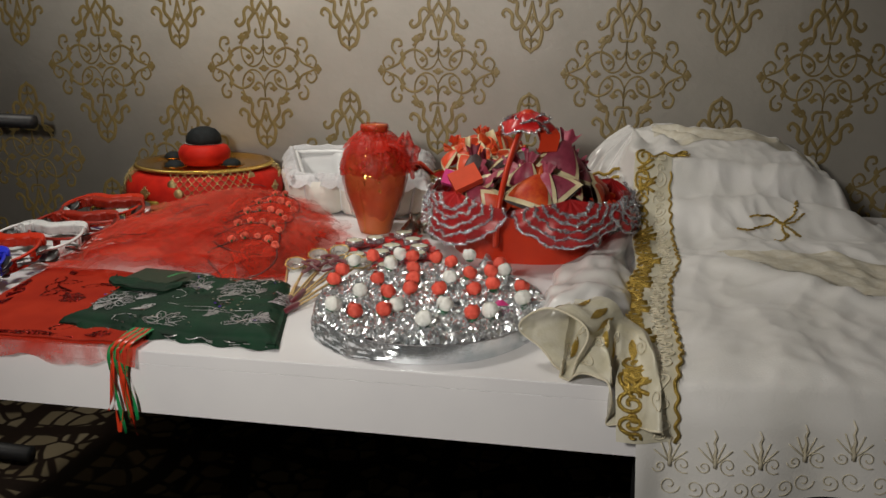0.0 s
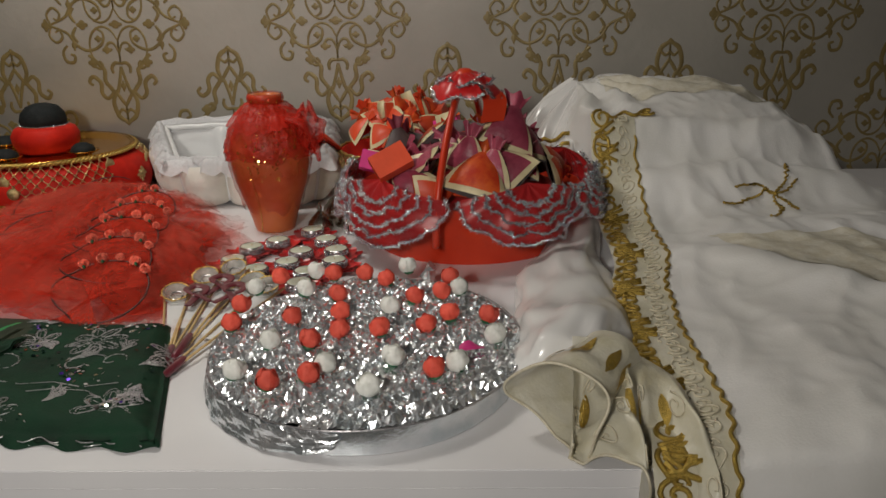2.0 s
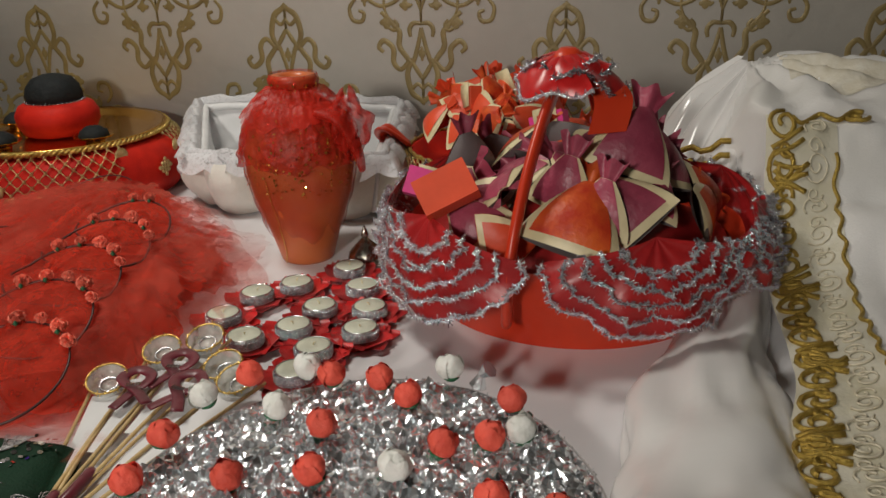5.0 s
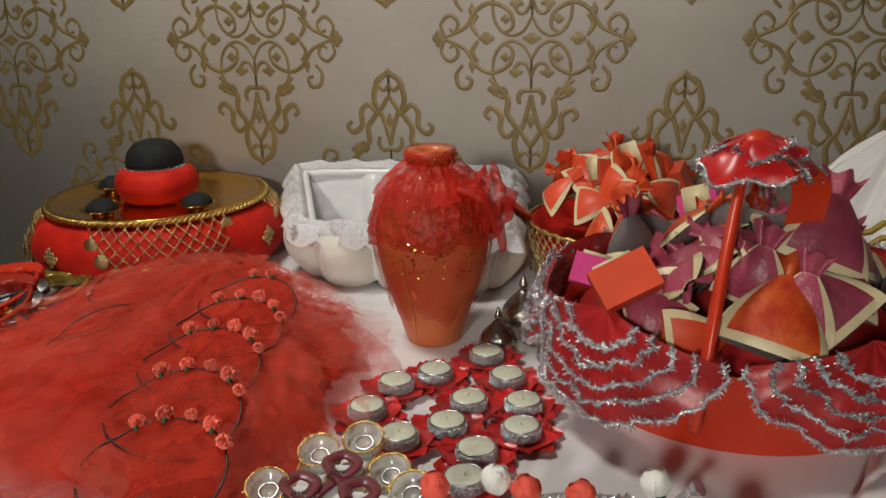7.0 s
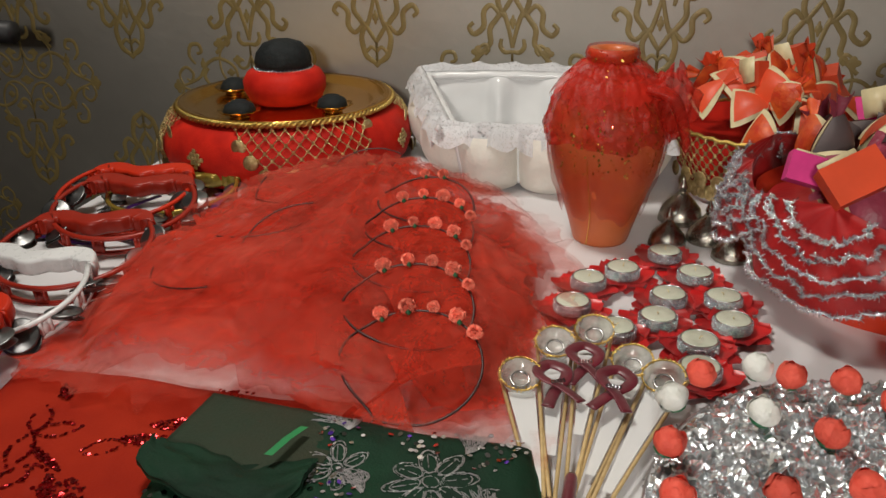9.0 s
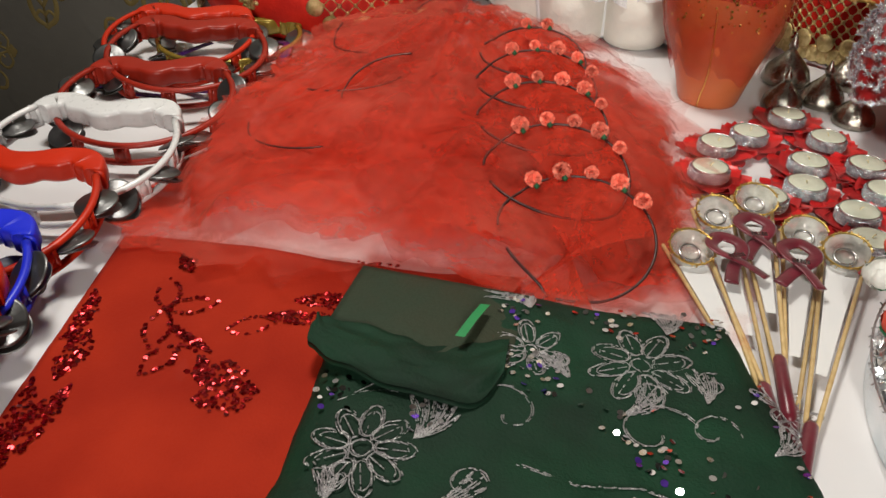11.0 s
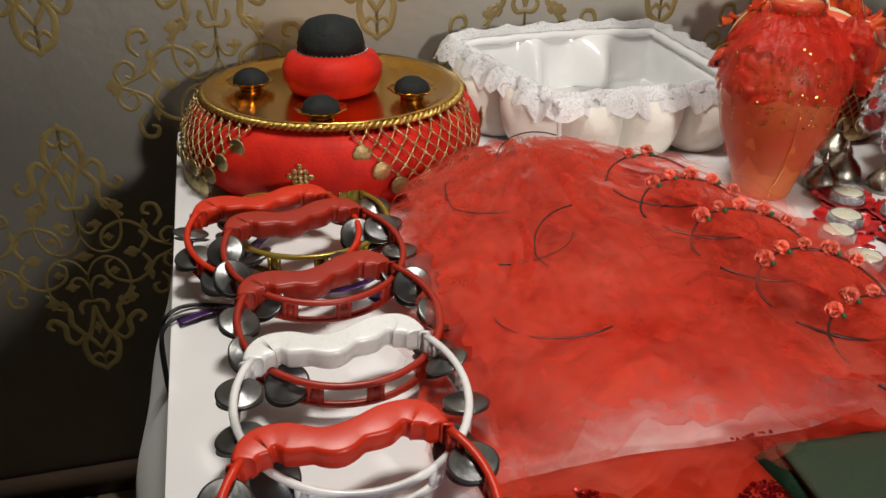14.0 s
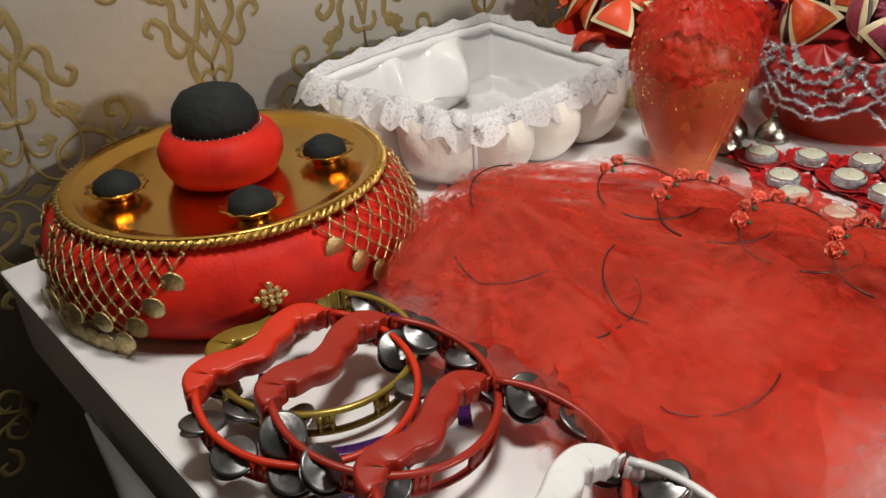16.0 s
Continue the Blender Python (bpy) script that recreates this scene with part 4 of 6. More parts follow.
    for k, (r, reach, rot, span, lift) in enumerate(((0.05, 1.75, 4.2, 2.0, -0.006), (0.049, 1.8, 6.3, 2.0, -0.004), (0.05, 1.75, 2.1, 2.1, -0.005), (0.038, 1.3, 5.2, 2.5, 0.004), (0.037, 1.25, 2.4, 2.6, 0.004), (0.026, 1.1, 0.6, 3.6, 0.012))):
        def pt(u, v, r=r, reach=reach, rot=rot, span=span, lift=lift, k=k):
            a = rot + span * (u - 0.5)
            ph = 0.2 + (reach - 0.2) * v * (1 - 0.2 * (2 * u - 1) ** 2)
            rr = r * math.sin(min(ph, 1.57)) + 0.022 * max(0, v - 0.6) * (1 + 0.6 * math.sin(5 * a + k))
            return rc + Vector((rr * math.cos(a), rr * math.sin(a) * 0.85, r * 0.7 * math.cos(ph) + lift - 0.014 + 0.012 * max(0, v - 0.6) * math.sin(6 * a + k) + 0.003 * nz(a * 3, v * 4, k)))
        part("rose_petal", G().grid(22, 10, pt), M_PETAL, ro)
        tinsel(edge, [pt(i / 24, 1.0) for i in range(25)], 0.0042, rng, 2.4)
    part("tinsel", edge, M_TINSEL, ro, "silver tinsel edge", False)
    low = G().ribbon(spline([rc + Vector((0.03, 0.0, -0.01)), rc + Vector((0.05, -0.02, -0.03)), rc + Vector((0.045, -0.03, -0.065))], 6), [Vector((0.02, 0.01, 0))] * 13)
    part("leaf_ribbon", low, M_REDSATIN, ro)
    scatter((c.x, c.y - 0.02), 0.165, 0.15, TOP + 0.2, TOP + 0.12, 30, (S_MAGENTA, S_ORANGE, S_MAGENTA, S_ORANGE, S_ORANGE, S_RED, S_MAGENTA), 5, 1.4)
    copy_thing(C_ORANGE, pose(-0.062, 1.665, TOP + 0.165, -42, -24, 20) @ Matrix.Scale(1.2, 4))
    copy_thing(C_PINK, pose(-0.11, 1.72, TOP + 0.155, -30, 14, 0) @ Matrix.Scale(0.9, 4))
    copy_thing(S_ORANGE, pose(0.06, 1.625, TOP + 0.135, -48, 14, -8) @ Matrix.Scale(1.8, 4))
    copy_thing(S_MAGENTA, pose(0.135, 1.67, TOP + 0.14, -44, -40, 22) @ Matrix.Scale(1.8, 4))
    copy_thing(S_MAGENTA, pose(0.115, 1.72, TOP + 0.19, -30, 20, 5) @ Matrix.Scale(1.7, 4))
    copy_thing(S_RED, pose(-0.03, 1.645, TOP + 0.125, -25, 80, -8) @ Matrix.Scale(1.3, 4))


def coin_basket():
    c = Vector((-0.083, 2.165, TOP))
    b = thing("coin_basket", c, "round red velvet basket with a brass coin fringe", "basket")
    prof = [(0.1, 0.001), (0.112, 0.004), (0.132, 0.04), (0.143, 0.085), (0.145, 0.105), (0.139, 0.105), (0.13, 0.08), (0.0, 0.075)]
    part("bowl", G().lathe(prof, 60, c, lambda a, z: 0.012 * math.sin(14 * a) * (z > 0.02)), M_REDVELVET, b)
    cord = G().tube([(c.x + 0.147 * math.cos(k * 0.05236), c.y + 0.147 * math.sin(k * 0.05236), TOP + 0.106 + 0.0015 * math.sin(k * 1.9)) for k in range(120)], 0.0035, 6, True)
    part("braid", cord, M_GOLDTRIM, b, "gold braid round the rim")
    fringe(b, c, radians(-175), radians(-20), lambda z: 0.118 + 0.032 * min(1, (z - TOP) / 0.09), TOP + 0.103, 0.07, 26, 8)
    bow = G()
    for k in range(2):
        bow.tube(spline([(c.x - 0.145, c.y - 0.03, TOP + 0.11), (c.x - 0.18, c.y - 0.05 + 0.02 * k, TOP + 0.14), (c.x - 0.19, c.y - 0.02, TOP + 0.12), (c.x - 0.15, c.y - 0.02, TOP + 0.105)], 7), 0.012, 8, flat=0.35)
    part("bow", bow, M_REDSATIN, b, "red satin bow")
    scatter((c.x, c.y), 0.13, 0.12, TOP + 0.2, TOP + 0.115, 30, (S_ORANGE, S_RED, S_RED, C_ORANGE, S_ORANGE, S_RED), 9, 1.2)


flower_basket()
coin_basket()
for proto in (S_ORANGE, S_MAGENTA, S_RED, C_ORANGE, C_PINK):
    k = [S_ORANGE, S_MAGENTA, S_RED, C_ORANGE, C_PINK].index(proto)
    proto.matrix_basis = pose((0.0, 0.09, -0.1, -0.12, 0.02)[k], (1.86, 1.9, 2.2, 2.12, 1.95)[k], TOP + (0.16, 0.165, 0.165, 0.17, 0.17)[k], -30 + 12 * k, 20, 40 * k)

# ---- little bells ----


def bells():
    for x, y, s in ((-0.236, 1.89, 1.0), (-0.215, 1.985, 1.25), (-0.182, 1.915, 1.1), (-0.155, 1.86, 1.0), (-0.135, 1.99, 1.1)):
        b = thing("silver_bell", (x, y, TOP), "small antique silver bell standing on the table", "bell", "bells by the vase")
        prof = [(0.0245, 0.0005), (0.0258, 0.002), (0.025, 0.008), (0.0225, 0.016), (0.015, 0.025), (0.008, 0.032), (0.005, 0.036), (0.0, 0.037)]
        part("bell_body", G().lathe([(r * s, z * s) for r, z in prof], 30, (x, y, TOP), lambda a, z: 0.02 * math.sin(12 * a)), M_BELL, b)
        part("finial", G().lathe([(0.003 * s, 0.035 * s), (0.0055 * s, 0.041 * s), (0.004 * s, 0.046 * s), (0.002 * s, 0.052 * s), (0.0, 0.056 * s)], 14, (x, y, TOP)), M_BELL, b)


bells()

# ---- tea lights laid out as a heart ----


def tealight():
    t = thing("tea_light", (-0.349, 1.666, TOP), "tea light in a glitter cup on red satin petals", "tea light", "heart of tea lights")
    o = Vector((-0.349, 1.666, TOP))
    for layer, (num, r, off) in enumerate(((6, 0.046, 0.0), (6, 0.04, 0.5))):
        for k in range(num):
            a = 2 * math.pi * (k + off) / num

            def fn(u, v, a=a, r=r, layer=layer, k=k):
                w = 0.019 * math.sin(math.pi * (0.12 + 0.8 * v) ** 0.8)
                rad = 0.008 + (r - 0.008) * v
                s = (u - 0.5) * 2 * w
                z = 0.0012 + 0.0018 * layer + 0.004 * v * v * (1 + 0.6 * math.sin(2.7 * k)) + 0.003 * (2 * u - 1) ** 2 * v
                return o + Vector((rad * math.cos(a) - s * math.sin(a), rad * math.sin(a) + s * math.cos(a), z))
            part("petal", G().grid(7, 7, fn), M_PETAL, t, "curled red satin petal")
    cup = part("cup", G().lathe([(0.0185, 0.004), (0.0195, 0.006), (0.0198, 0.0185), (0.0193, 0.0192), (0.0189, 0.0185), (0.0186, 0.0165), (0.0, 0.016)], 28, o), M_CUP, t)
    rng = random.Random(2)
    g = G()
    for k in range(64):
        a = 2 * math.pi * k / 64
        for j in range(4):
            rr = 0.0205 + rng.uniform(0, 0.0008)
            g.lathe([(0, -0.0013), (0.0014, 0), (0, 0.0013)], 5, o + Vector((rr * math.cos(a + 0.05 * j), rr * math.sin(a + 0.05 * j), 0.007 + 0.0028 * j)))
    part("glitter_band", g, M_TINSEL, cup, "silver glitter band", False)
    part("wax", G().lathe([(0.0186, 0.0178), (0.0175, 0.0188), (0.006, 0.0182), (0.0, 0.0184)], 26, o), M_WAX, t)
    part("wick", G().tube([o + Vector((0, 0, 0.0175)), o + Vector((0.001, 0, 0.021)), o + Vector((0.003, 0.001, 0.022))], 0.0007, 5), M_CREAM, t)
    return t


TEA = tealight()
for k, (x, y) in enumerate(((-0.334, 1.732), (-0.294, 1.768), (-0.241, 1.829), (-0.206, 1.773), (-0.24, 1.705), (-0.178, 1.71), (-0.253, 1.65), (-0.173, 1.654), (-0.298, 1.614), (-0.212, 1.603), (-0.214, 1.549))):
    copy_thing(TEA, pose(x, y, TOP + 0.0004 * (k % 3), 0, 0, 37 * k))

# ---- candle wands ----


def ribbon_loop(parent, p, yaw, s=1.0):
    """A crossed burgundy loop over a folded white strip, pinned with a rhinestone bar."""
    m = Matrix.Translation(p) @ Matrix.Rotation(yaw, 4, "Z")
    line = spline([(-0.016, -0.032, 0.001), (-0.004, -0.012, 0.003), (0.011, 0.004, 0.006), (0.013, 0.016, 0.008), (0.0, 0.026, 0.009), (-0.013, 0.016, 0.009), (-0.011, 0.004, 0.008), (0.004, -0.012, 0.006), (0.016, -0.032, 0.003)], 7)
    loop = part("ribbon_loop", G().tube([m @ (q * s) for q in line], 0.0062, 8, flat=0.22), M_BURG, parent, "burgundy satin loop")
    part("white_fold", G().add([m @ (Vector(q) * s) for q in ((-0.011, 0.014, 0.005), (0.011, 0.014, 0.005), (0.005, -0.006, 0.006), (-0.005, -0.006, 0.006))], [(0, 1, 2, 3)]), M_WHITESATIN, loop)
    g = G()
    for k in range(5):
        for j in range(2):
            g.lathe([(0, -0.001), (0.0016, 0.0002), (0, 0.0016)], 6, m @ (Vector((-0.006 + 0.003 * k, -0.008 + 0.003 * j, 0.0105)) * s))
    part("rhinestone_bar", g, M_SEQUIN, loop, "", False)


def wands():
    specs = [((-0.386, 1.484), (-0.332, 1.265)), ((-0.358, 1.545), (-0.34, 1.3)), ((-0.32, 1.571), (-0.328, 1.33)), ((-0.28, 1.53), (-0.33, 1.285)), ((-0.251, 1.5), (-0.324, 1.266))]
    loops = {1: (-0.351, 1.475), 2: (-0.326, 1.512), 3: (-0.297, 1.47)}
    for k, (t, e) in enumerate(specs):
        z0 = TOP + 0.004 + 0.0035 * (k % 3)
        w = thing("candle_wand", (e[0], e[1], TOP), "pair of wooden sticks holding a clear gold trimmed cup", "wand", "fan of wands")
        tip, end = Vector((*t, z0 + 0.014)), Vector((*e, z0))
        d = (tip - end).normalized()
        s = d.cross(Vector((0, 0, 1))).normalized()
        for sg in (-1, 1):
            part("stick", G().tube([end + s * sg * 0.0022, end.lerp(tip, 0.5) + s * sg * 0.0095 + Vector((0, 0, 0.002)), tip + d * 0.016 + s * sg * 0.0185], 0.0019, 7), M_STICK, w)
        part("grip", G().tube([end - d * 0.035, end - d * 0.03, end + d * 0.028, end + d * 0.032], [0.0025, 0.0058, 0.0056, 0.004], 10), M_BURG, w, "burgundy ribbon wrapped grip")
        nrm = (Vector((0, 0, 1)) - d * 0.35).normalized()
        m = Matrix.Translation(tip) @ nrm.to_track_quat("Z", "Y").to_matrix().to_4x4()
        cup = part("clear_cup", G().lathe([(0.0, 0.0), (0.015, 0.0), (0.0175, 0.003), (0.0195, 0.013), (0.0185, 0.013), (0.0165, 0.004), (0.0, 0.002)], 28).move(m), M_CRYSTAL, w, "clear acrylic cup")
        part("inner_ring", G().tube([m @ Vector((0.009 * math.cos(a * 0.35), 0.009 * math.sin(a * 0.35), 0.0045)) for a in range(18)], 0.0014, 6, True), M_CUP, cup)
        rng = random.Random(k)
        g = G()
        tinsel(g, [m @ Vector((0.02 * math.cos(0.25 * a), 0.02 * math.sin(0.25 * a), 0.0135)) for a in range(1, 26)], 0.0022, rng, 1.2)
        part("gold_trim", g, M_GOLDTRIM, cup, "gold tinsel rim", False)
        part("paper_strip", G().ribbon([end.lerp(tip, 0.35), end.lerp(tip, 0.65), tip - d * 0.015], [s * 0.004, s * 0.008, s * 0.013]), M_WHITESATIN, w)
        if k in loops:
            ribbon_loop(w, Vector((*loops[k], TOP + 0.021 + 0.002 * k)), (0.35, 0.1, -0.12)[k - 1])


wands()

# ---- foil covered board with foam roses ----


def foil_board():
    c = Vector((-0.076, 1.3, TOP))
    b = thing("foil_board", c, "round board wrapped in crumpled silver foil", "board")
    A, B = 0.197, 0.222
    rng = random.Random(8)

    def rim(a, k=1.0):
        return Vector((c.x + A * k * math.cos(a), c.y + B * k * math.sin(a), 0))
    part("base", G().grid(80, 5, lambda u, v: rim(2 * math.pi * u, 0.985 + 0.004 * math.sin(40 * u)) + Vector((0, 0, TOP + 0.0006 + 0.03 * v)), True), M_FOIL, b, "smooth silver side")
    g = G()
    n = 112
    pts = {}
    for i in range(n + 1):
        for j in range(n + 1):
            x, y = 2 * i / n - 1, 2 * j / n - 1
            q = math.hypot(x, y)
            if q <= 1.0:
                x += rng.uniform(-0.5, 0.5) * 1.6 / n
                y += rng.uniform(-0.5, 0.5) * 1.6 / n
                z = 0.03 + 0.012 * (1 - q ** 4) + 0.012 * (abs(nz(x * 9, y * 9, 1.0)) + 0.8 * abs(nz(x * 20, y * 20, 4.0))) + rng.uniform(-0.0026, 0.0026)
                if q > 0.97:
                    z = 0.03 + rng.uniform(0, 0.005)
                pts[(i, j)] = len(g.v)
                g.v.append((c.x + A * x, c.y + B * y, TOP + z))
    for (i, j), a in pts.items():
        q = [pts.get(k) for k in ((i + 1, j), (i + 1, j + 1), (i, j + 1))]
        if None not in q:
            if rng.random() < 0.5:
                g.f += [(a, q[0], q[1]), (a, q[1], q[2])]
            else:
                g.f += [(a, q[0], q[2]), (q[0], q[1], q[2])]
    part("foil_sheet", g, M_FOIL, b, "finely crumpled silver foil", False)
    cord = G()
    tinsel(cord, [rim(2 * math.pi * k / 160, 1.0) + Vector((0, 0, TOP + 0.032)) for k in range(161)], 0.0022, rng, 0.7)
    part("rim_cord", cord, M_SILVER, b, "silver cord", False)

    def skirt(u, v):
        a = radians(188 + 80 * u)
        w = math.sin(math.pi * u) ** 0.4 if 0 < u < 1 else 0
        p = rim(a, 1.0 + (0.05 * v + 0.02 * nz(u * 12, v * 5, 2)) * w)
        return p + Vector((0, 0, TOP + 0.03 - 0.0285 * v * (0.4 + 0.6 * w) + 0.004 * nz(u * 40, v * 12, 3) * (1 - v)))
    part("foil_flap", G().grid(60, 9, skirt), M_FOIL, b, "crumpled overhang of foil", False)
    kn = Vector((-0.014, 1.52, TOP + 0.034))
    part("foil_twist", G().tube([kn, kn + Vector((0.004, 0.0, 0.012)), kn + Vector((0.012, -0.002, 0.02))], [0.009, 0.004, 0.009], 7), M_FOIL, b, "", False)


foil_board()


def rose_mesh(r, seed):
    g = G()
    rng = random.Random(seed)
    for k in range(9):
        rot = k * 2.4 + rng.uniform(-0.3, 0.3)
        lvl = k / 8
        rr = r * (0.45 + 0.55 * lvl)

        def fn(u, v, rot=rot, rr=rr, lvl=lvl):
            a = rot + (u - 0.5) * (3.6 - 1.4 * lvl)
            ph = -1.0 + v * (2.3 - 0.5 * lvl)
            q = rr * math.cos(ph) * (1 + 0.05 * math.sin(5 * a))
            return (q * math.cos(a), q * math.sin(a), rr * math.sin(ph) * 0.9 + r * 0.1 * (1 - lvl) + (0.12 * r * math.sin(4 * a) * v))
        g.grid(10, 6, fn)
    return g.lathe([(0.0, -0.85 * r), (0.6 * r, -0.6 * r), (0.88 * r, 0.0), (0.6 * r, 0.6 * r), (0.0, 0.82 * r)], 14)


def roses():
    red = ((-0.254, 1.329), (-0.251, 1.267), (-0.176, 1.284), (-0.14, 1.215), (-0.108, 1.245), (-0.115, 1.304), (-0.128, 1.366), (-0.06, 1.249), (-0.067, 1.421), (-0.021, 1.354), (-0.001, 1.258),
           (0.028, 1.295), (0.016, 1.371), (0.025, 1.43), (0.077, 1.288), (-0.127, 1.126), (0.012, 1.136), (-0.168, 1.108), (-0.145, 1.446), (-0.099, 1.448), (-0.223, 1.436))
    white = ((-0.212, 1.135), (-0.189, 1.213), (-0.112, 1.149), (-0.035, 1.167), (0.039, 1.153), (-0.056, 1.097), (-0.052, 1.319), (0.083, 1.226), (0.038, 1.384), (-0.176, 1.385), (-0.249, 1.392), (-0.038, 1.476), (-0.172, 1.456))
    for name, places, r, material, label in (("red_foam_rose", red, 0.014, M_POMRED, "small red foam rose stuck in the foil"), ("white_foam_rose", white, 0.0145, M_POMWHITE, "small white foam rose stuck in the foil")):
        proto = None
        for k, (x, y) in enumerate(places):
            m = pose(x, y + 0.033, TOP + 0.0585, 20 * math.sin(3 * k), 20 * math.cos(5 * k), 50 * k)
            if proto is None:
                proto = thing(name, (0, 0, 0), label, "foam rose", "roses on the foil")
                part("blossom", rose_mesh(r, 3), material, proto)
                part("calyx", G().lathe([(0.0, -0.0145), (0.004, -0.0138), (0.0075, -0.0115), (0.0085, -0.0105)], 8, (0, 0, 0), lambda a, z: 0.3 * math.sin(4 * a)), M_LEAF, proto)
                proto.matrix_basis = m
            else:
                copy_thing(proto, m)
    p = thing("torn_petal", (0.055, 1.223, TOP + 0.045), "loose magenta paper scrap lying on the foil", "scrap")
    part("scrap", G().grid(6, 5, lambda u, v: (0.04 + 0.03 * u, 1.218 + 0.016 * v + 0.01 * u, TOP + 0.054 + 0.006 * math.sin(5 * u) * v)), M_PINK, p)


roses()

# ---- tambourines ----


def tambourine(c, yaw, tilt, lean, material, label, skew=0.0):
    """A round jingle frame with a wavy hand grip; the grip side is raised by tilt."""
    t = thing("tambourine", c, label, "tambourine", "row of tambourines")
    m = Matrix.Translation(c) @ Matrix.Rotation(yaw, 4, "Z") @ Matrix.Rotation(tilt, 4, "X") @ Matrix.Rotation(lean, 4, "Y")
    R = 0.094
    h = 0.0105
    arc = [(R * math.cos(radians(a)), R * 1.03 * math.sin(radians(a)) + 0.0, 0) for a in range(-218, 39, 6)]
    top = [(0.074, 0.066), (0.06, 0.083), (0.035, 0.084), (0.008, 0.074), (-0.016, 0.072), (-0.04, 0.082), (-0.062, 0.08), (-0.075, 0.064)]
    ring = G()
    for sz in (1, -1):
        ring.tube([m @ Vector((x, y, sz * h)) for x, y, z in arc], 0.0036, 8, flat=0.85)
    for a in (-214, -186, -156, -124, -92, -60, -28, 2, 30):
        x, y = R * math.cos(radians(a)), R * 1.03 * math.sin(radians(a))
        for da in (-3.2, 3.2):
            q = radians(a + da)
            p = Vector((R * math.cos(q), R * 1.03 * math.sin(q), 0))
            ring.tube([m @ (p + Vector((0, 0, -h))), m @ (p + Vector((0, 0, h)))], 0.003, 6)
        web = [Vector((R * math.cos(radians(a + d)), R * 1.03 * math.sin(radians(a + d)), 0)) for d in (-3, 0, 3)]
        ring.tube([m @ p for p in web], 0.0022, 6, flat=4.2)
    part("frame", ring, material, t)
    grip = spline([(x, y, 0) for x, y in [(0.0745, 0.058)] + top + [(-0.0755, 0.056)]], 8)
    n = len(grip)
    g = G()
    rows = []
    for i, p in enumerate(grip):
        a, b = grip[max(i - 1, 0)], grip[min(i + 1, n - 1)]
        d = (b - a).normalized()
        s = Vector((-d.y, d.x, 0))
        if s.y > 0:
            s = -s
        e = math.sin(math.pi * min(1, max(0, (i / (n - 1)))))
        w = 0.003 + 0.012 * min(1, e * 2.0)
        bump = 0.006 * abs(math.sin(i / (n - 1) * math.pi * 7)) * min(1, e * 1.6)
        o_, i_ = p - s * w * 0.5, p + s * (w + bump)
        k1, zt = s * 0.0018, Vector((0, 0, h * 1.1))
        zb = Vector((0, 0, h))
        rows.append([o_ - zb * 0.6, o_ + zt * 0.72, o_ + k1 + zt * 0.97, o_ + k1 * 2 + zt, i_ - k1 * 2 + zt, i_ - k1 * 0.6 + zt * 0.93, i_ + zt * 0.6, i_ - zb * 0.5, i_ - k1 * 2 - zb, o_ + k1 - zb])
    nc = 10
    vs = [m @ q for r in rows for q in r]
    fs = [(i * nc + k, i * nc + (k + 1) % nc, (i + 1) * nc + (k + 1) % nc, (i + 1) * nc + k) for i in range(n - 1) for k in range(nc)]
    g.add(vs, fs + [tuple(reversed(range(nc))), tuple((n - 1) * nc + k for k in range(nc))])
    part("grip", g, material, t, "wavy finger grip")
    rng = random.Random(int(abs(c[1]) * 997))
    for a in (-200, -171, -140, -44, -13, 17):
        q = radians(a)
        p = Vector((R * 0.985 * math.cos(q), R * 1.015 * math.sin(q), 0))
        part("pin", G().tube([m @ (p + Vector((0, 0, -h))), m @ (p + Vector((0, 0, h)))], 0.0009, 5), M_JINGLE_IN, t)
        tip = Matrix.Rotation(rng.uniform(-0.5, 0.5), 4, "X") @ Matrix.Rotation(rng.uniform(-0.5, 0.5), 4, "Y")
        for sgn in (1, -1):
            disc = Matrix.Translation(m @ (p + Vector((0, 0, sgn * 0.0042 - 0.002)))) @ (m.to_3x3().to_4x4()) @ tip @ Matrix.Rotation(0.12 * sgn, 4, "X") @ Matrix.Scale(sgn, 4, (0, 0, 1))
            ob = share("jingle", JINGLE, t, Matrix.Translation(-Vector(c)) @ disc)
    return t


gj = G().lathe([(0.0, 0.0032), (0.007, 0.003), (0.0095, 0.001), (0.0175, 0.0012), (0.0195, 0.0), (0.0195, -0.0006), (0.0175, 0.0004), (0.009, 0.0002), (0.006, 0.0022), (0.0, 0.0024)], 30)
JINGLE = bpy.data.meshes.new("jingle")
JINGLE.from_pydata(gj.v, [], gj.f)
JINGLE.polygons.foreach_set("use_smooth", [True] * len(JINGLE.polygons))
JINGLE.materials.append(M_JINGLE)

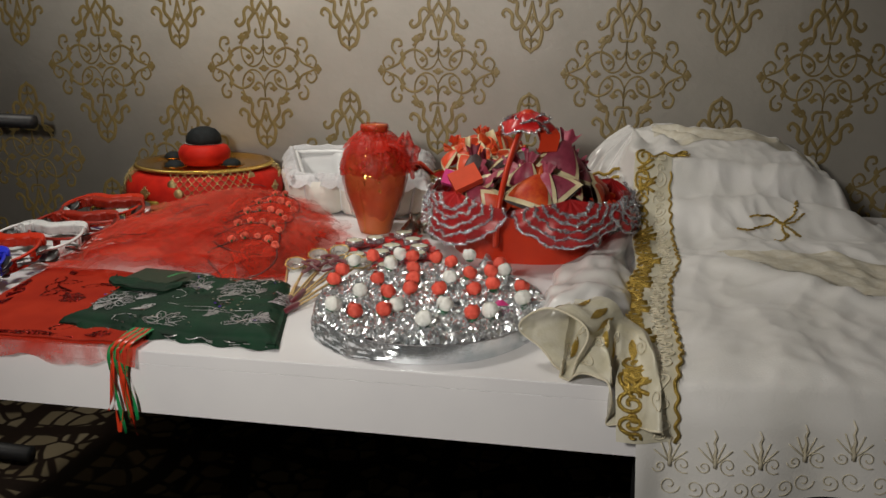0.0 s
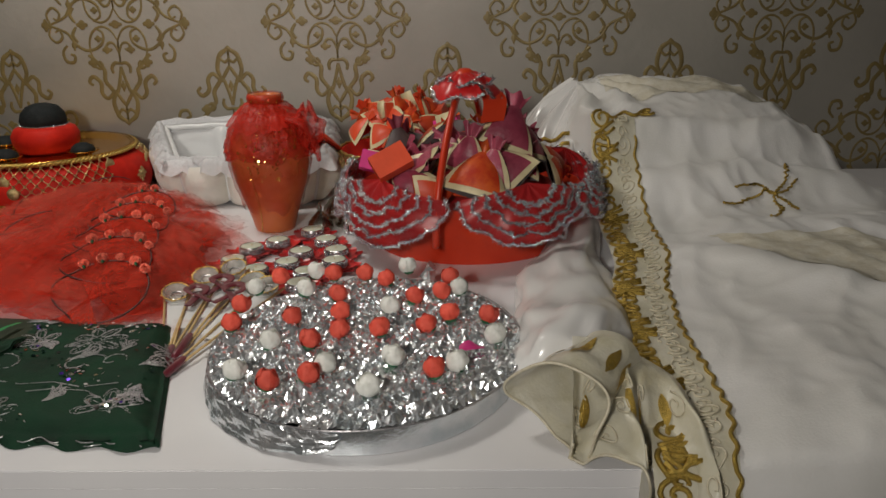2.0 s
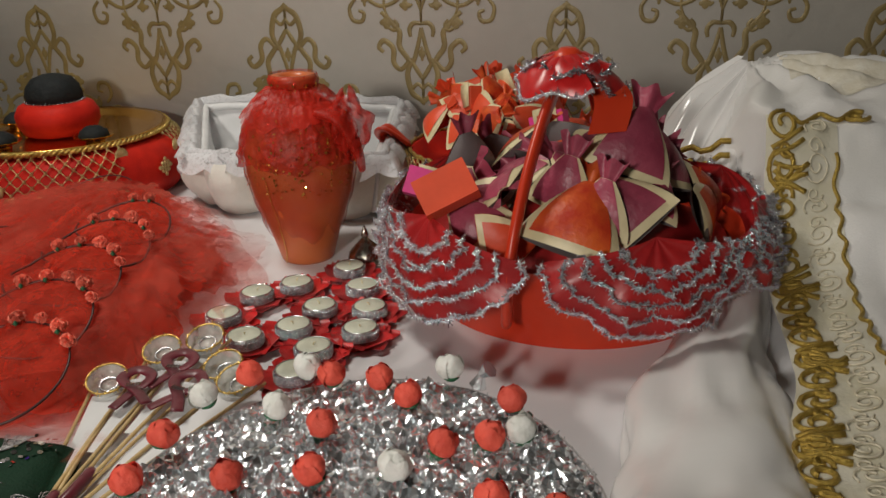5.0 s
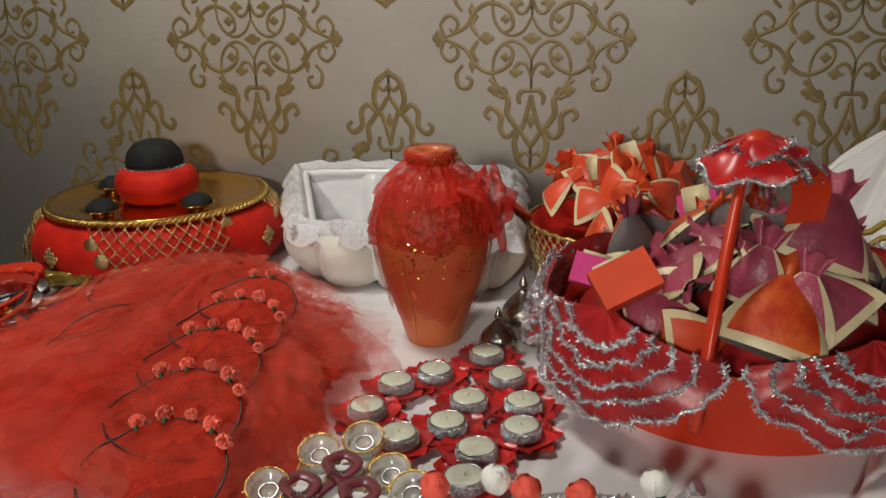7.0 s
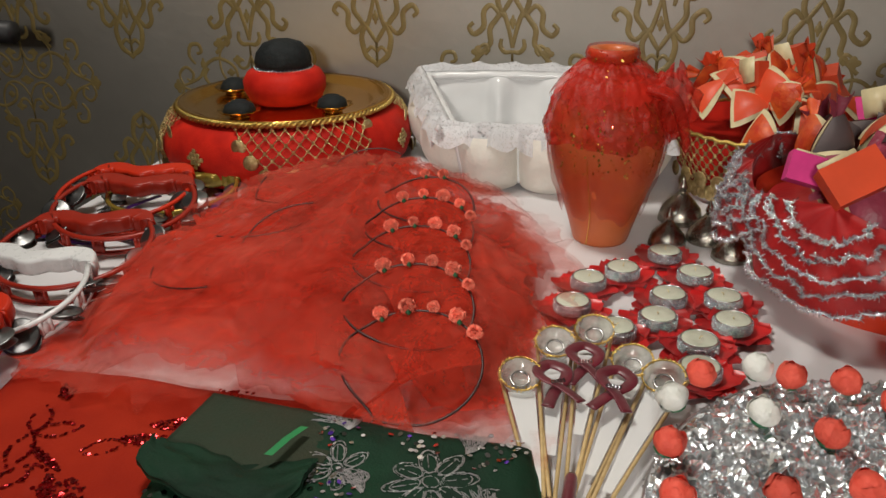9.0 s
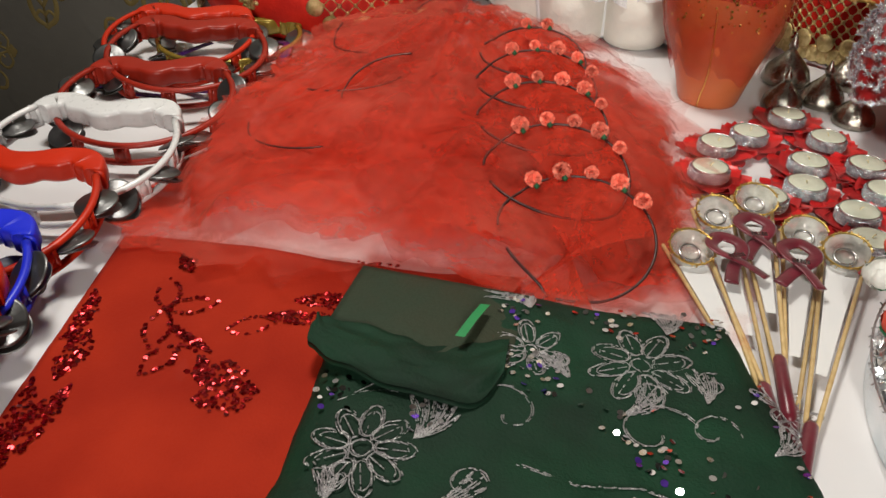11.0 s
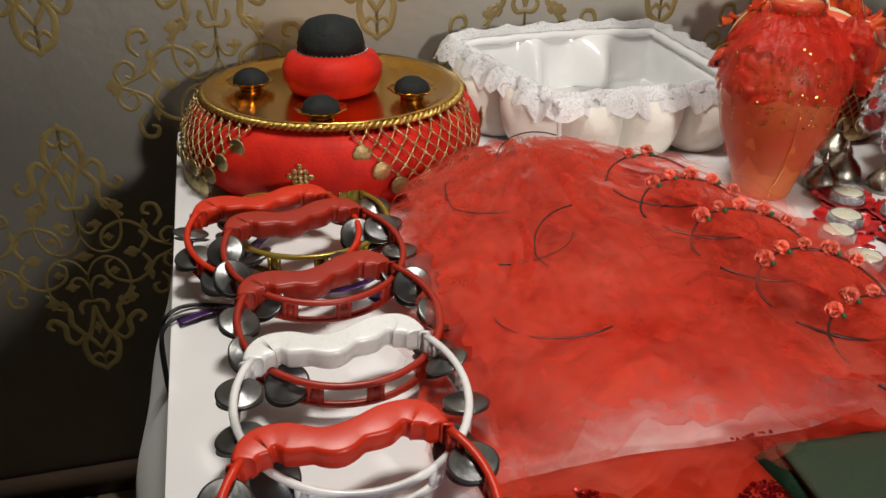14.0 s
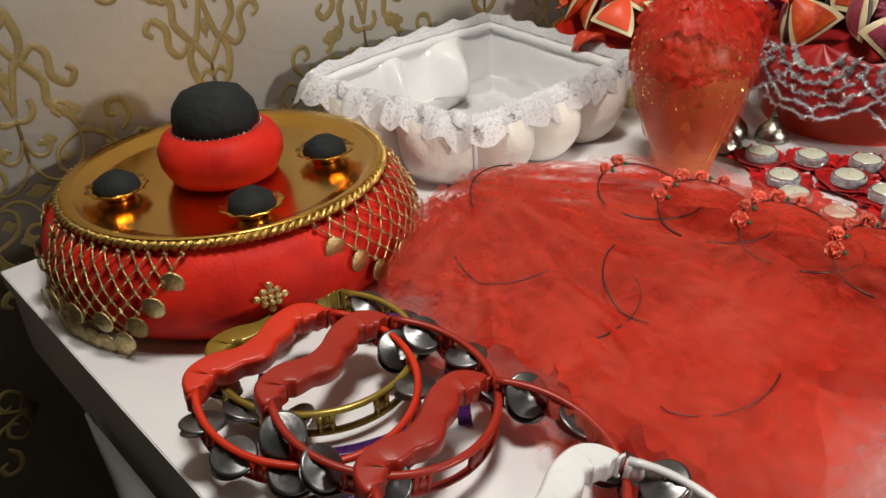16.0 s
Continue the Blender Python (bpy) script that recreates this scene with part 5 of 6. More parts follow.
for args in (
        ((-0.968, 1.88, TOP + 0.026), 0.05, 0.02, 0.0, M_T_GOLD, "olive gold plastic tambourine lying under others"),
        ((-1.012, 1.826, TOP + 0.042), 0.12, 0.13, 0.0, M_T_RED, "bright orange-red plastic tambourine resting on another"),
        ((-0.975, 1.765, TOP + 0.046), 0.2, 0.14, 0.03, M_T_DARK, "brick red plastic tambourine resting on another"),
        ((-0.968, 1.638, TOP + 0.038), 0.2, 0.14, 0.0, M_T_DARK, "dark red plastic tambourine with grip raised"),
        ((-0.977, 1.513, TOP + 0.038), 0.04, 0.16, 0.0, M_T_WHITE, "white plastic tambourine with grip raised"),
        ((-0.993, 1.385, TOP + 0.04), 0.02, 0.17, 0.0, M_T_RED, "orange-red plastic tambourine with steel jingles"),
        ((-0.986, 1.268, TOP + 0.04), 0.1, 0.17, 0.0, M_T_BLUE, "royal blue plastic tambourine with steel jingles"),
        ((-0.972, 1.2, TOP + 0.052), 0.0, 0.12, 0.0, M_T_RED, "red plastic tambourine stacked on the blue one")):
    tambourine(*args)


def purple_ribbons():
    r = thing("purple_ribbon", (-1.0, 1.8, TOP), "curled purple satin ribbon among the tambourines", "ribbon", "purple ribbons")
    for pts in (((-1.03, 1.9, 0.012), (-1.06, 1.86, 0.006), (-1.07, 1.81, 0.004), (-1.05, 1.77, 0.01), (-1.0, 1.75, 0.006), (-0.95, 1.74, 0.012), (-0.905, 1.77, 0.02)),
                ((-0.92, 1.88, 0.03), (-0.9, 1.85, 0.036), (-0.895, 1.81, 0.03), (-0.9, 1.77, 0.01), (-0.94, 1.715, 0.005)),
                ((-1.02, 1.725, 0.004), (-1.06, 1.722, 0.006), (-1.1, 1.735, 0.006), (-1.14, 1.722, 0.004))):
        line = spline([(x + 0.02, y + 0.01, TOP + z) for x, y, z in pts], 8)
        part("satin_strip", G().tube(line, 0.0065, 8, flat=0.14), M_PURPLE, r)
    k = thing("black_cord", (-1.1, 1.72, TOP), "thin black cord hanging over the table end", "cord")
    for dy in (0.0, 0.018):
        line = spline([(-1.04, 1.735 + dy * 0.4, TOP + 0.003), (-1.1, 1.745 + dy, TOP + 0.004), (-1.128, 1.735 + dy, TOP + 0.004), (-1.14, 1.73 + dy, TOP - 0.02), (-1.138, 1.715, TOP - 0.09)], 8)
        part("cord", G().tube(line, 0.0022, 6), M_BLACK, k)
    f = thing("purple_ribbon", (-1.0, 1.15, TOP), "dark purple ribbon bunched under the front tambourines", "ribbon", "purple ribbons")
    for k in range(2):
        line = spline([(-1.1 + 0.05 * k, 1.16 + 0.012 * k, TOP + 0.003), (-1.06 + 0.045 * k, 1.13, TOP + 0.016), (-1.0 + 0.04 * k, 1.15, TOP + 0.004), (-0.95 + 0.02 * k, 1.13 + 0.03 * k, TOP + 0.012), (-0.93, 1.19 + 0.03 * k, TOP + 0.004)], 8)
        part("satin_strip", G().tube(line, 0.006, 8, flat=0.14), M_PURPLE, f)


purple_ribbons()

# ---- red sequinned chiffon ----


def red_cloth():
    c = thing("red_scarf", (-0.78, 1.24, TOP), "folded red chiffon scarf embroidered with dark red sequins", "scarf")
    a, b, d, e = Vector((-0.85, 1.062, 0)), Vector((-0.5, 1.062, 0)), Vector((-0.892, 1.425, 0)), Vector((-0.53, 1.445, 0))

    def top(u, v):
        p = a.lerp(b, u).lerp(d.lerp(e, u), v)
        p.y += 0.01 * math.sin(5 * u) * v - 0.012 * math.sin(math.pi * u) * v
        z = TOP + 0.0065 + 0.0035 * nz(p.x * 14, p.y * 6) + 0.002 * (0.5 - abs(nz(p.x * 20 + 8 * p.y, p.y * 16))) + 0.0008 * math.sin(60 * p.x + 20 * p.y)
        return Vector((p.x, p.y, z))
    part("cloth", G().grid(70, 60, top, thick=0.005), M_CHIFFON, c)
    rng = random.Random(21)

    def leaf(g, x, y, ln, w, ang, fill):
        x, y, ln = -0.669 + 0.92 * (x + 0.7), y - 0.006, 0.93 * ln
        num = int(ln / 0.0011) * (3 if fill else 1)
        for k in range(num):
            if fill:
                s, q = rng.random(), rng.uniform(-1, 1)
            else:
                s, q = rng.random(), rng.choice((-1, 1)) * rng.uniform(0.8, 1)
            lx = ln * s
            ly = w * math.sin(math.pi * s) * q
            px, py = x + lx * math.cos(ang) - ly * math.sin(ang), y + lx * math.sin(ang) + ly * math.cos(ang)
            if not (-0.885 + 0.1 * (1.425 - py) < px < -0.545 and 1.07 < py < 1.43):
                continue
            z = top(min(1, max(0, (px + 0.87) / 0.355)), min(1, max(0, (py - 1.062) / 0.37))).z + 0.0008
            r = rng.uniform(0.0014, 0.0022)
            t = Vector((rng.uniform(-0.3, 0.3), rng.uniform(-0.3, 0.3), 1)).normalized()
            e1 = t.orthogonal().normalized()
            e2 = t.cross(e1)
            g.add([Vector((px, py, z)) + (e1 * math.cos(j * 1.047) + e2 * math.sin(j * 1.047)) * r for j in range(6)], [tuple(range(6))])
    g = G()
    for x, y, ln, w, ang, fill in ((-0.783, 1.245, 0.05, 0.022, 0.3, 1), (-0.77, 1.26, 0.03, 0.02, 1.6, 1), (-0.85, 1.335, 0.045, 0.011, 1.9, 0), (-0.85, 1.335, 0.045, 0.011, 0.5, 0), (-0.85, 1.335, 0.05, 0.011, -1.4, 0),
                                   (-0.82, 1.3, 0.04, 0.01, -0.9, 0), (-0.82, 1.3, 0.045, 0.01, -1.9, 0), (-0.84, 1.32, 0.055, 0.004, -0.5, 1), (-0.795, 1.29, 0.035, 0.006, -1.2, 1),
                                   (-0.76, 1.345, 0.06, 0.009, 0.15, 1), (-0.745, 1.37, 0.05, 0.01, 0.25, 1), (-0.72, 1.385, 0.035, 0.009, -0.9, 1), (-0.79, 1.32, 0.045, 0.011, 0.5, 0),
                                   (-0.945, 1.37, 0.1, 0.014, -1.2, 1), (-0.915, 1.34, 0.06, 0.013, -1.7, 1), (-0.9, 1.3, 0.06, 0.012, -1.5, 1), (-0.88, 1.24, 0.1, 0.013, -1.7, 1), (-0.92, 1.25, 0.1, 0.018, -1.4, 1), (-0.93, 1.18, 0.1, 0.016, -0.9, 1),
                                   (-0.72, 1.44, 0.09, 0.022, 0.3, 1), (-0.69, 1.43, 0.05, 0.012, -0.9, 1), (-0.625, 1.465, 0.03, 0.008, -1.5, 0), (-0.6, 1.465, 0.03, 0.008, -1.6, 0),
                                   (-0.95, 1.42, 0.05, 0.009, 0.0, 1), (-0.87, 1.41, 0.03, 0.008, -0.9, 1), (-0.92, 1.075, 0.14, 0.014, 0.05, 1), (-0.8, 1.08, 0.16, 0.014, 0.0, 1), (-0.7, 1.1, 0.05, 0.012, 0.8, 0), (-0.62, 1.09, 0.05, 0.014, 0.2, 1)):
        leaf(g, x, y, ln, w, ang, fill)
    part("sequin_embroidery", g, M_SEQUIN_RED, c, "leaf sprays of dark red sequins", False, "stuff")

    def hem(u, v):
        x = -0.84 + 0.35 * u
        f = on_table(x + 1.128, DEEP + 0.0005, 0)
        y = ease(v, [(0.0, 1.09), (0.35, f.y - 0.003), (1.0, f.y - 0.008)])
        z = ease(v, [(0.0, TOP + 0.004), (0.35, TOP + 0.006), (1.0, TOP - 0.012 - 0.016 * abs(math.sin(7 * u)))])
        return (x, y - 0.004 * (1 + math.sin(34 * u)) * v, z)
    part("net_hem", G().grid(60, 14, hem), M_TULLE, c, "sheer red net edge hanging over")


red_cloth()

# ---- green embroidered pouch cloth ----


def green_cloth():
    c = thing("green_cloth", (-0.52, 1.24, TOP), "folded dark green chiffon with silver flower embroidery", "cloth")
    fl, fr, bl, br = Vector((-0.676, 1.125, 0)), Vector((-0.283, 1.095, 0)), Vector((-0.663, 1.408, 0)), Vector((-0.362, 1.39, 0))

    def flat(u, v):
        p = fl.lerp(fr, u).lerp(bl.lerp(br, u), v)
        p.x += 0.008 * math.sin(3 * v + 1) * (1 - u)
        return p

    def top(u, v, lift=0.0):
        p = flat(u, v)
        edge = min(1, 14 * min(u, 1 - u, v, 1 - v))
        z = TOP + 0.008 + 0.017 * math.sqrt(edge) + 0.006 * nz(p.x * 14, p.y * 14) + 0.004 * (0.4 - abs(nz(p.x * 20 + 9 * p.y, p.y * 22 - 6 * p.x, 3.0))) + 0.0015 * nz(p.x * 60, p.y * 60) + lift
        return Vector((p.x, p.y, z))
    for k, (s, z) in enumerate(((0.0, 0.0), (0.006, -0.008), (-0.004, -0.015))):
        def layer(u, v, s=s, z=z):
            p = top(u, v)
            fr_ = 0.006 * math.sin(40 * u) * max(0, 1 - 8 * v)
            return Vector((p.x + s, p.y - s + fr_ * (k > 0), max(TOP + 0.001, p.z + z)))
        part("fold", G().grid(60, 50, layer, thick=0.004 if k == 0 else 0), M_GREEN, c)
    thr = G()
    rng = random.Random(31)

    def put(pts, r=0.00042):
        out = []
        for x, y in pts:
            x, y = x * 0.955 - 0.008, y - 0.007
            v = (y - 1.11) / 0.29
            u = (x - fl.x - 0.013 * v) / (0.393 - 0.092 * v)
            if v < 0.03:
                continue
            q = top(min(1, max(0, u)), min(1, max(0, v)))
            out.append((x, y, q.z + 0.0007))
        if len(out) < 2:
            return
        fine = [Vector(out[0])]
        for a_, b_ in zip(out, out[1:]):
            a_, b_ = Vector(a_), Vector(b_)
            m_ = max(1, int((b_ - a_).length / 0.0022))
            fine += [a_.lerp(b_, q / m_) for q in range(1, m_ + 1)]
        for q in range(len(fine) - 1):
            if rng.random() < 0.74:
                thr.tube([fine[q], fine[q + 1]], r * rng.uniform(0.8, 1.5), 4)

    def stitched(pts):
        for off in (0.0, 0.0014):
            put([(x + off, y + off * 0.6 + rng.uniform(-0.0005, 0.0005)) for x, y in pts])

    def flower(x, y, r, num, rot):
        stitched([(x + 0.2 * r * math.cos(a * 0.6), y + 0.16 * r * math.sin(a * 0.6)) for a in range(12)])
        for k in range(num):
            a = rot + 2 * math.pi * k / num
            loop = []
            for j in range(15):
                t = j / 14 * 2 * math.pi
                rr = r * (0.62 - 0.38 * math.cos(t))
                w = 0.2 * r * math.sin(t)
                loop.append((x + rr * math.cos(a) - w * math.sin(a), y + (rr * math.sin(a) + w * math.cos(a))))
            stitched(loop)
            put([(x + (px - x) * 0.86 + 0.001, y + (py - y) * 0.86) for px, py in loop[2:13]])
            put([(x + 0.25 * r * math.cos(a), y + 0.25 * r * math.sin(a)), (x + 0.85 * r * math.cos(a), y + 0.85 * r * math.sin(a))])

    def curl(x, y, r, turns, st, way=1):
        stitched([(p[0], p[1]) for p in spiral(x, y, r, turns, st, way)])

    def feather(x, y, ang, ln, num):
        for k in range(num):
            a = ang + (k - num / 2) * 0.22
            l2 = ln * (1 - 0.09 * abs(k - num / 2))
            stitched([(x + l2 * s * math.cos(a + 0.5 * s), y + l2 * s * math.sin(a + 0.5 * s)) for s in (0, 0.2, 0.4, 0.6, 0.8, 1.0)])
            stitched([(x + l2 * s * math.cos(a + 0.5 * s + 0.12 * math.sin(3.1 * s)), y + l2 * s * math.sin(a + 0.5 * s + 0.12 * math.sin(3.1 * s))) for s in (0, 0.25, 0.5, 0.75, 1.0)])
    flower(-0.447, 1.32, 0.04, 8, 0.3)
    flower(-0.633, 1.205, 0.037, 9, 0.1)
    flower(-0.34, 1.31, 0.028, 6, 0.0)
    flower(-0.53, 1.325, 0.03, 6, 0.8)
    flower(-0.36, 1.15, 0.04, 8, 0.2)
    flower(-0.5, 1.13, 0.04, 8, 0.5)
    feather(-0.6, 1.22, 0.9, 0.05, 6)
    feather(-0.425, 1.36, 1.2, 0.045, 5)
    feather(-0.535, 1.37, 1.9, 0.05, 7)
    feather(-0.34, 1.2, -1.9, 0.05, 6)
    curl(-0.44, 1.255, 0.032, 0.9, 0.4)
    curl(-0.54, 1.255, 0.026, 0.8, 2.4, -1)
    curl(-0.4, 1.26, 0.02, 0.9, 0.0)
    curl(-0.57, 1.12, 0.03, 1.0, 1.0)
    curl(-0.43, 1.1, 0.03, 1.0, 3.0, -1)
    stitched([(-0.655, 1.25), (-0.64, 1.268), (-0.61, 1.275), (-0.58, 1.27)])
    stitched([(-0.66, 1.245), (-0.645, 1.258), (-0.61, 1.264), (-0.575, 1.258)])
    stitched([(-0.53, 1.21), (-0.49, 1.2), (-0.45, 1.205), (-0.41, 1.195), (-0.37, 1.205)])
    stitched([(-0.47, 1.18), (-0.44, 1.19), (-0.4, 1.185), (-0.38, 1.17)])
    for x, y, a, ln in ((-0.46, 1.27, 0.4, 0.04), (-0.5, 1.3, 2.0, 0.035), (-0.4, 1.29, 1.3, 0.035), (-0.36, 1.25, 0.6, 0.04), (-0.58, 1.17, 0.2, 0.04), (-0.44, 1.16, 1.0, 0.04), (-0.33, 1.17, 2.2, 0.035), (-0.65, 1.16, 1.2, 0.03)):
        feather(x, y, a, ln, 4)
        curl(x + 0.02 * math.cos(a), y + 0.02, 0.014, 1.2, a)
    part("silver_embroidery", thr, M_SILVER, c, "silver thread flowers and scrolls", True, "stuff")
    for material, num, seed in ((M_SEQUIN, 240, 2), (M_SEQUIN_GLINT, 36, 7)):
        rq = random.Random(seed)
        g = G()
        spots = ((-0.465, 1.262), (-0.44, 1.235), (-0.545, 1.37), (-0.545, 1.31), (-0.66, 1.262), (-0.6, 1.248), (-0.4, 1.21), (-0.46, 1.12), (-0.36, 1.16), (-0.35, 1.3), (-0.55, 1.15), (-0.4, 1.36), (-0.47, 1.37), (-0.38, 1.38), (-0.33, 1.24), (-0.52, 1.29))
        for k in range(num):
            sx, sy = spots[rq.randrange(len(spots))]
            x, y = sx + rq.gauss(0, 0.012), sy + rq.gauss(0, 0.012)
            x, y = x * 0.955 - 0.008, y - 0.007
            v = (y - 1.11) / 0.29
            u = (x - fl.x - 0.013 * v) / (0.393 - 0.092 * v)
            if not (0.03 < u < 0.97 and 0.03 < v < 0.97):
                continue
            z = top(u, v).z + 0.0012
            t = Vector((rq.uniform(-0.4, 0.4), rq.uniform(-0.3, 0.5), 1)).normalized()
            e1 = t.orthogonal().normalized()
            e2 = t.cross(e1)
            r = rq.uniform(0.0018, 0.0027)
            g.add([Vector((x, y, z)) + (e1 * math.cos(j * 0.785) + e2 * math.sin(j * 0.785)) * r for j in range(8)], [tuple(range(8))])
        part("sequin_scatter", g, material, c, "small round sequins", False, "stuff")
    fr_g = G()
    for k in range(2):
        line = [top(0.03 + 0.94 * j / 60, 0.008).xy.to_3d() + Vector((0, -0.003 + 0.004 * math.sin(j * 1.1 + k), TOP + 0.003 + 0.0045 * k + 0.0015 * math.sin(j * 0.9 + 2 * k))) for j in range(61)]
        fr_g.tube(line, 0.0007, 4)
        line = [top(0.99, 0.02 + 0.9 * j / 40).xy.to_3d() + Vector((0.003 * math.sin(j + k), 0, TOP + 0.003 + 0.0042 * k)) for j in range(41)]
        if k < 3:
            fr_g.tube(line, 0.0007, 4)
    part("silver_edging", fr_g, M_SILVER, c, "silver braided edge of the folds")
    pouch = part("pouch_back", G().grid(24, 16, lambda u, v: Vector((-0.67 + 0.14 * u + 0.01 * v, 1.3 + 0.095 * v - 0.02 * u + 0.006 * v * u, TOP + 0.028 + 0.005 * math.sin(math.pi * u) * math.sin(math.pi * v))), thick=0.004), M_OLIVE, c, "sheer brownish green pouch")
    flap_a = spline([(-0.675, 1.312, 0), (-0.672, 1.285, 0), (-0.635, 1.262, 0), (-0.59, 1.249, 0), (-0.546, 1.246, 0), (-0.53, 1.28, 0)], 8)
    flap_b = spline([(-0.674, 1.318, 0), (-0.655, 1.318, 0), (-0.62, 1.31, 0), (-0.585, 1.303, 0), (-0.555, 1.31, 0), (-0.53, 1.32, 0)], 8)
    nfl = len(flap_a)

    def flap(u, v):
        k = min(nfl - 1, int(round(u * (nfl - 1))))
        p = flap_a[k].lerp(flap_b[k], v)
        return Vector((p.x, p.y + 0.004 * nz(u * 9, v * 3), TOP + 0.031 + 0.004 * nz(u * 8, v * 6, 2.0) + 0.008 * max(0.0, math.sin(math.pi * min(1, 0.12 + v))) ** 0.7 * (1 - 0.5 * v)))
    part("pouch_flap", G().grid(nfl, 12, flap, thick=0.005), M_GREEN, pouch, "rolled green flap")
    part("green_tape", G().ribbon([(-0.565, 1.302, TOP + 0.0425), (-0.558, 1.326, TOP + 0.0425), (-0.552, 1.348, TOP + 0.039)], [Vector((0.0035, 0, 0))] * 3), M_GREEN_BR, pouch, "bright green tape")
    t = thing("ribbon_tassel", (-0.545, 1.03, TOP - 0.002), "red and green satin ribbons hanging over the edge", "tassel")
    rng = random.Random(6)
    for k in range(10):
        x = -0.535 + 0.0035 * k
        e = x + rng.uniform(-0.026, 0.03)
        zl = TOP - 0.1 - rng.uniform(0, 0.045)
        f = on_table(x + 1.128, DEEP, 0).y - 0.006
        line = spline([(x + 0.01, f + 0.06, TOP + 0.016), (x + 0.004, f + 0.008, TOP + 0.01), (x, f - 0.004, TOP - 0.012), (0.5 * (x + e) + rng.uniform(-0.01, 0.01), f - 0.007, TOP - 0.07), (e, f - 0.005, zl)], 8)
        w = [Vector((0.0027 * math.cos(0.25 * i + k), 0.0027 * math.sin(0.25 * i + k), 0)) for i in range(len(line))]
        part("ribbon", G().ribbon(line, w), M_GREEN_BR if k % 3 == 0 else M_REDSATIN, t)


green_cloth()

# ---- tulle veils on flowered hair bands ----


def mound(x, y):
    q = ((x + 0.645) / 0.27) ** 2 + ((y - 1.7) / 0.35) ** 2
    h = 0.05 * math.sqrt(max(0, 1 - q)) + 0.02 * math.exp(-((x + 0.66) / 0.12) ** 2 - ((y - 1.9) / 0.1) ** 2)
    return h


def outline(a):
    """Edge of the heap of tulle as a radius by direction."""
    return ease(a % (2 * math.pi), [(0.0, 0.262), (0.45, 0.27), (0.8, 0.285), (1.2, 0.29), (1.6, 0.33), (1.95, 0.37), (2.2, 0.33), (2.5, 0.265), (3.14, 0.235), (3.6, 0.27), (4.0, 0.36), (4.35, 0.305), (4.71, 0.285), (5.1, 0.3), (5.5, 0.36), (5.9, 0.29), (6.284, 0.262)])


def rosette_mesh():
    g = G()
    rng = random.Random(5)
    for k in range(70):
        d = Vector((rng.gauss(0, 1), rng.gauss(0, 1), rng.gauss(0.3, 0.8))).normalized()
        o = d.orthogonal().normalized()
        w = d.cross(o)
        b = d * rng.uniform(0.002, 0.0055)
        t = rng.uniform(0, 6)
        for j in range(3):
            a0, a1 = t + j * 1.6, t + (j + 1) * 1.6
            g.add([b, b + d * 0.0035 + (o * math.cos(a0) + w * math.sin(a0)) * 0.0042, b + d * 0.0045 + (o * math.cos(a1) + w * math.sin(a1)) * 0.0042], [(0, 1, 2)])
    return g


gr = rosette_mesh()
ROSETTE = bpy.data.meshes.new("rosette")
ROSETTE.from_pydata(gr.v, [], gr.f)
ROSETTE.materials.append(mat("coral_tulle_flower", (0.95, 0.3, 0.2), 0.85, col2=(0.9, 0.2, 0.13), nscale=120, rnd=0.15))


def ridge(x, y, z):
    return 0.5 - abs(nz(x, y, z)) * 1.6


def ruck_at(x, y, seed):
    """Creases of one layer, running outwards from the heap's back."""
    ang, far = math.atan2(y - 2.0, x + 0.66), math.hypot(x + 0.66, y - 2.0)
    w = 0.4 * nz(x * 6, y * 6, seed)
    return 0.02 * ridge(ang * 2.6 + w, far * 4.0, seed) + 0.014 * ridge(ang * 7 + 2 * w, far * 5, seed + 3) + 0.006 * ridge(ang * 16 + 3 * w, far * 12, seed + 5) + 0.0016 * ridge(x * 50, y * 50, seed + 8)


def veil_layer(k, scale, lift, seed, shy):
    def fn(u, v):
        a = 2 * math.pi * u
        ca, sa = math.cos(a), math.sin(a)
        r = outline(a) * scale * v * (1 + 0.12 * nz(3 * ca + seed, 3 * sa, 2 * seed) + v ** 3 * (0.06 * nz(11 * ca, 11 * sa, seed) + 0.05 * nz(30 * ca, 30 * sa, seed))) * (1 - shy * math.exp(-((a - 4.4) / 0.3) ** 2))
        x, y = -0.645 + r * ca, 1.685 + r * sa
        h = mound(x, y)
        frill = v ** 6 * (0.006 + 0.014 * max(0, nz(16 * ca, 16 * sa, seed)) * (1 if sa > -0.3 else 0.3))
        z = TOP + 0.002 + max(0.0, h * lift + ruck_at(x, y, seed) * min(1, h * 30 + 0.3) + 0.003 * k) + frill
        return (x, y, z)
    return G().grid(220, 72, fn, True)


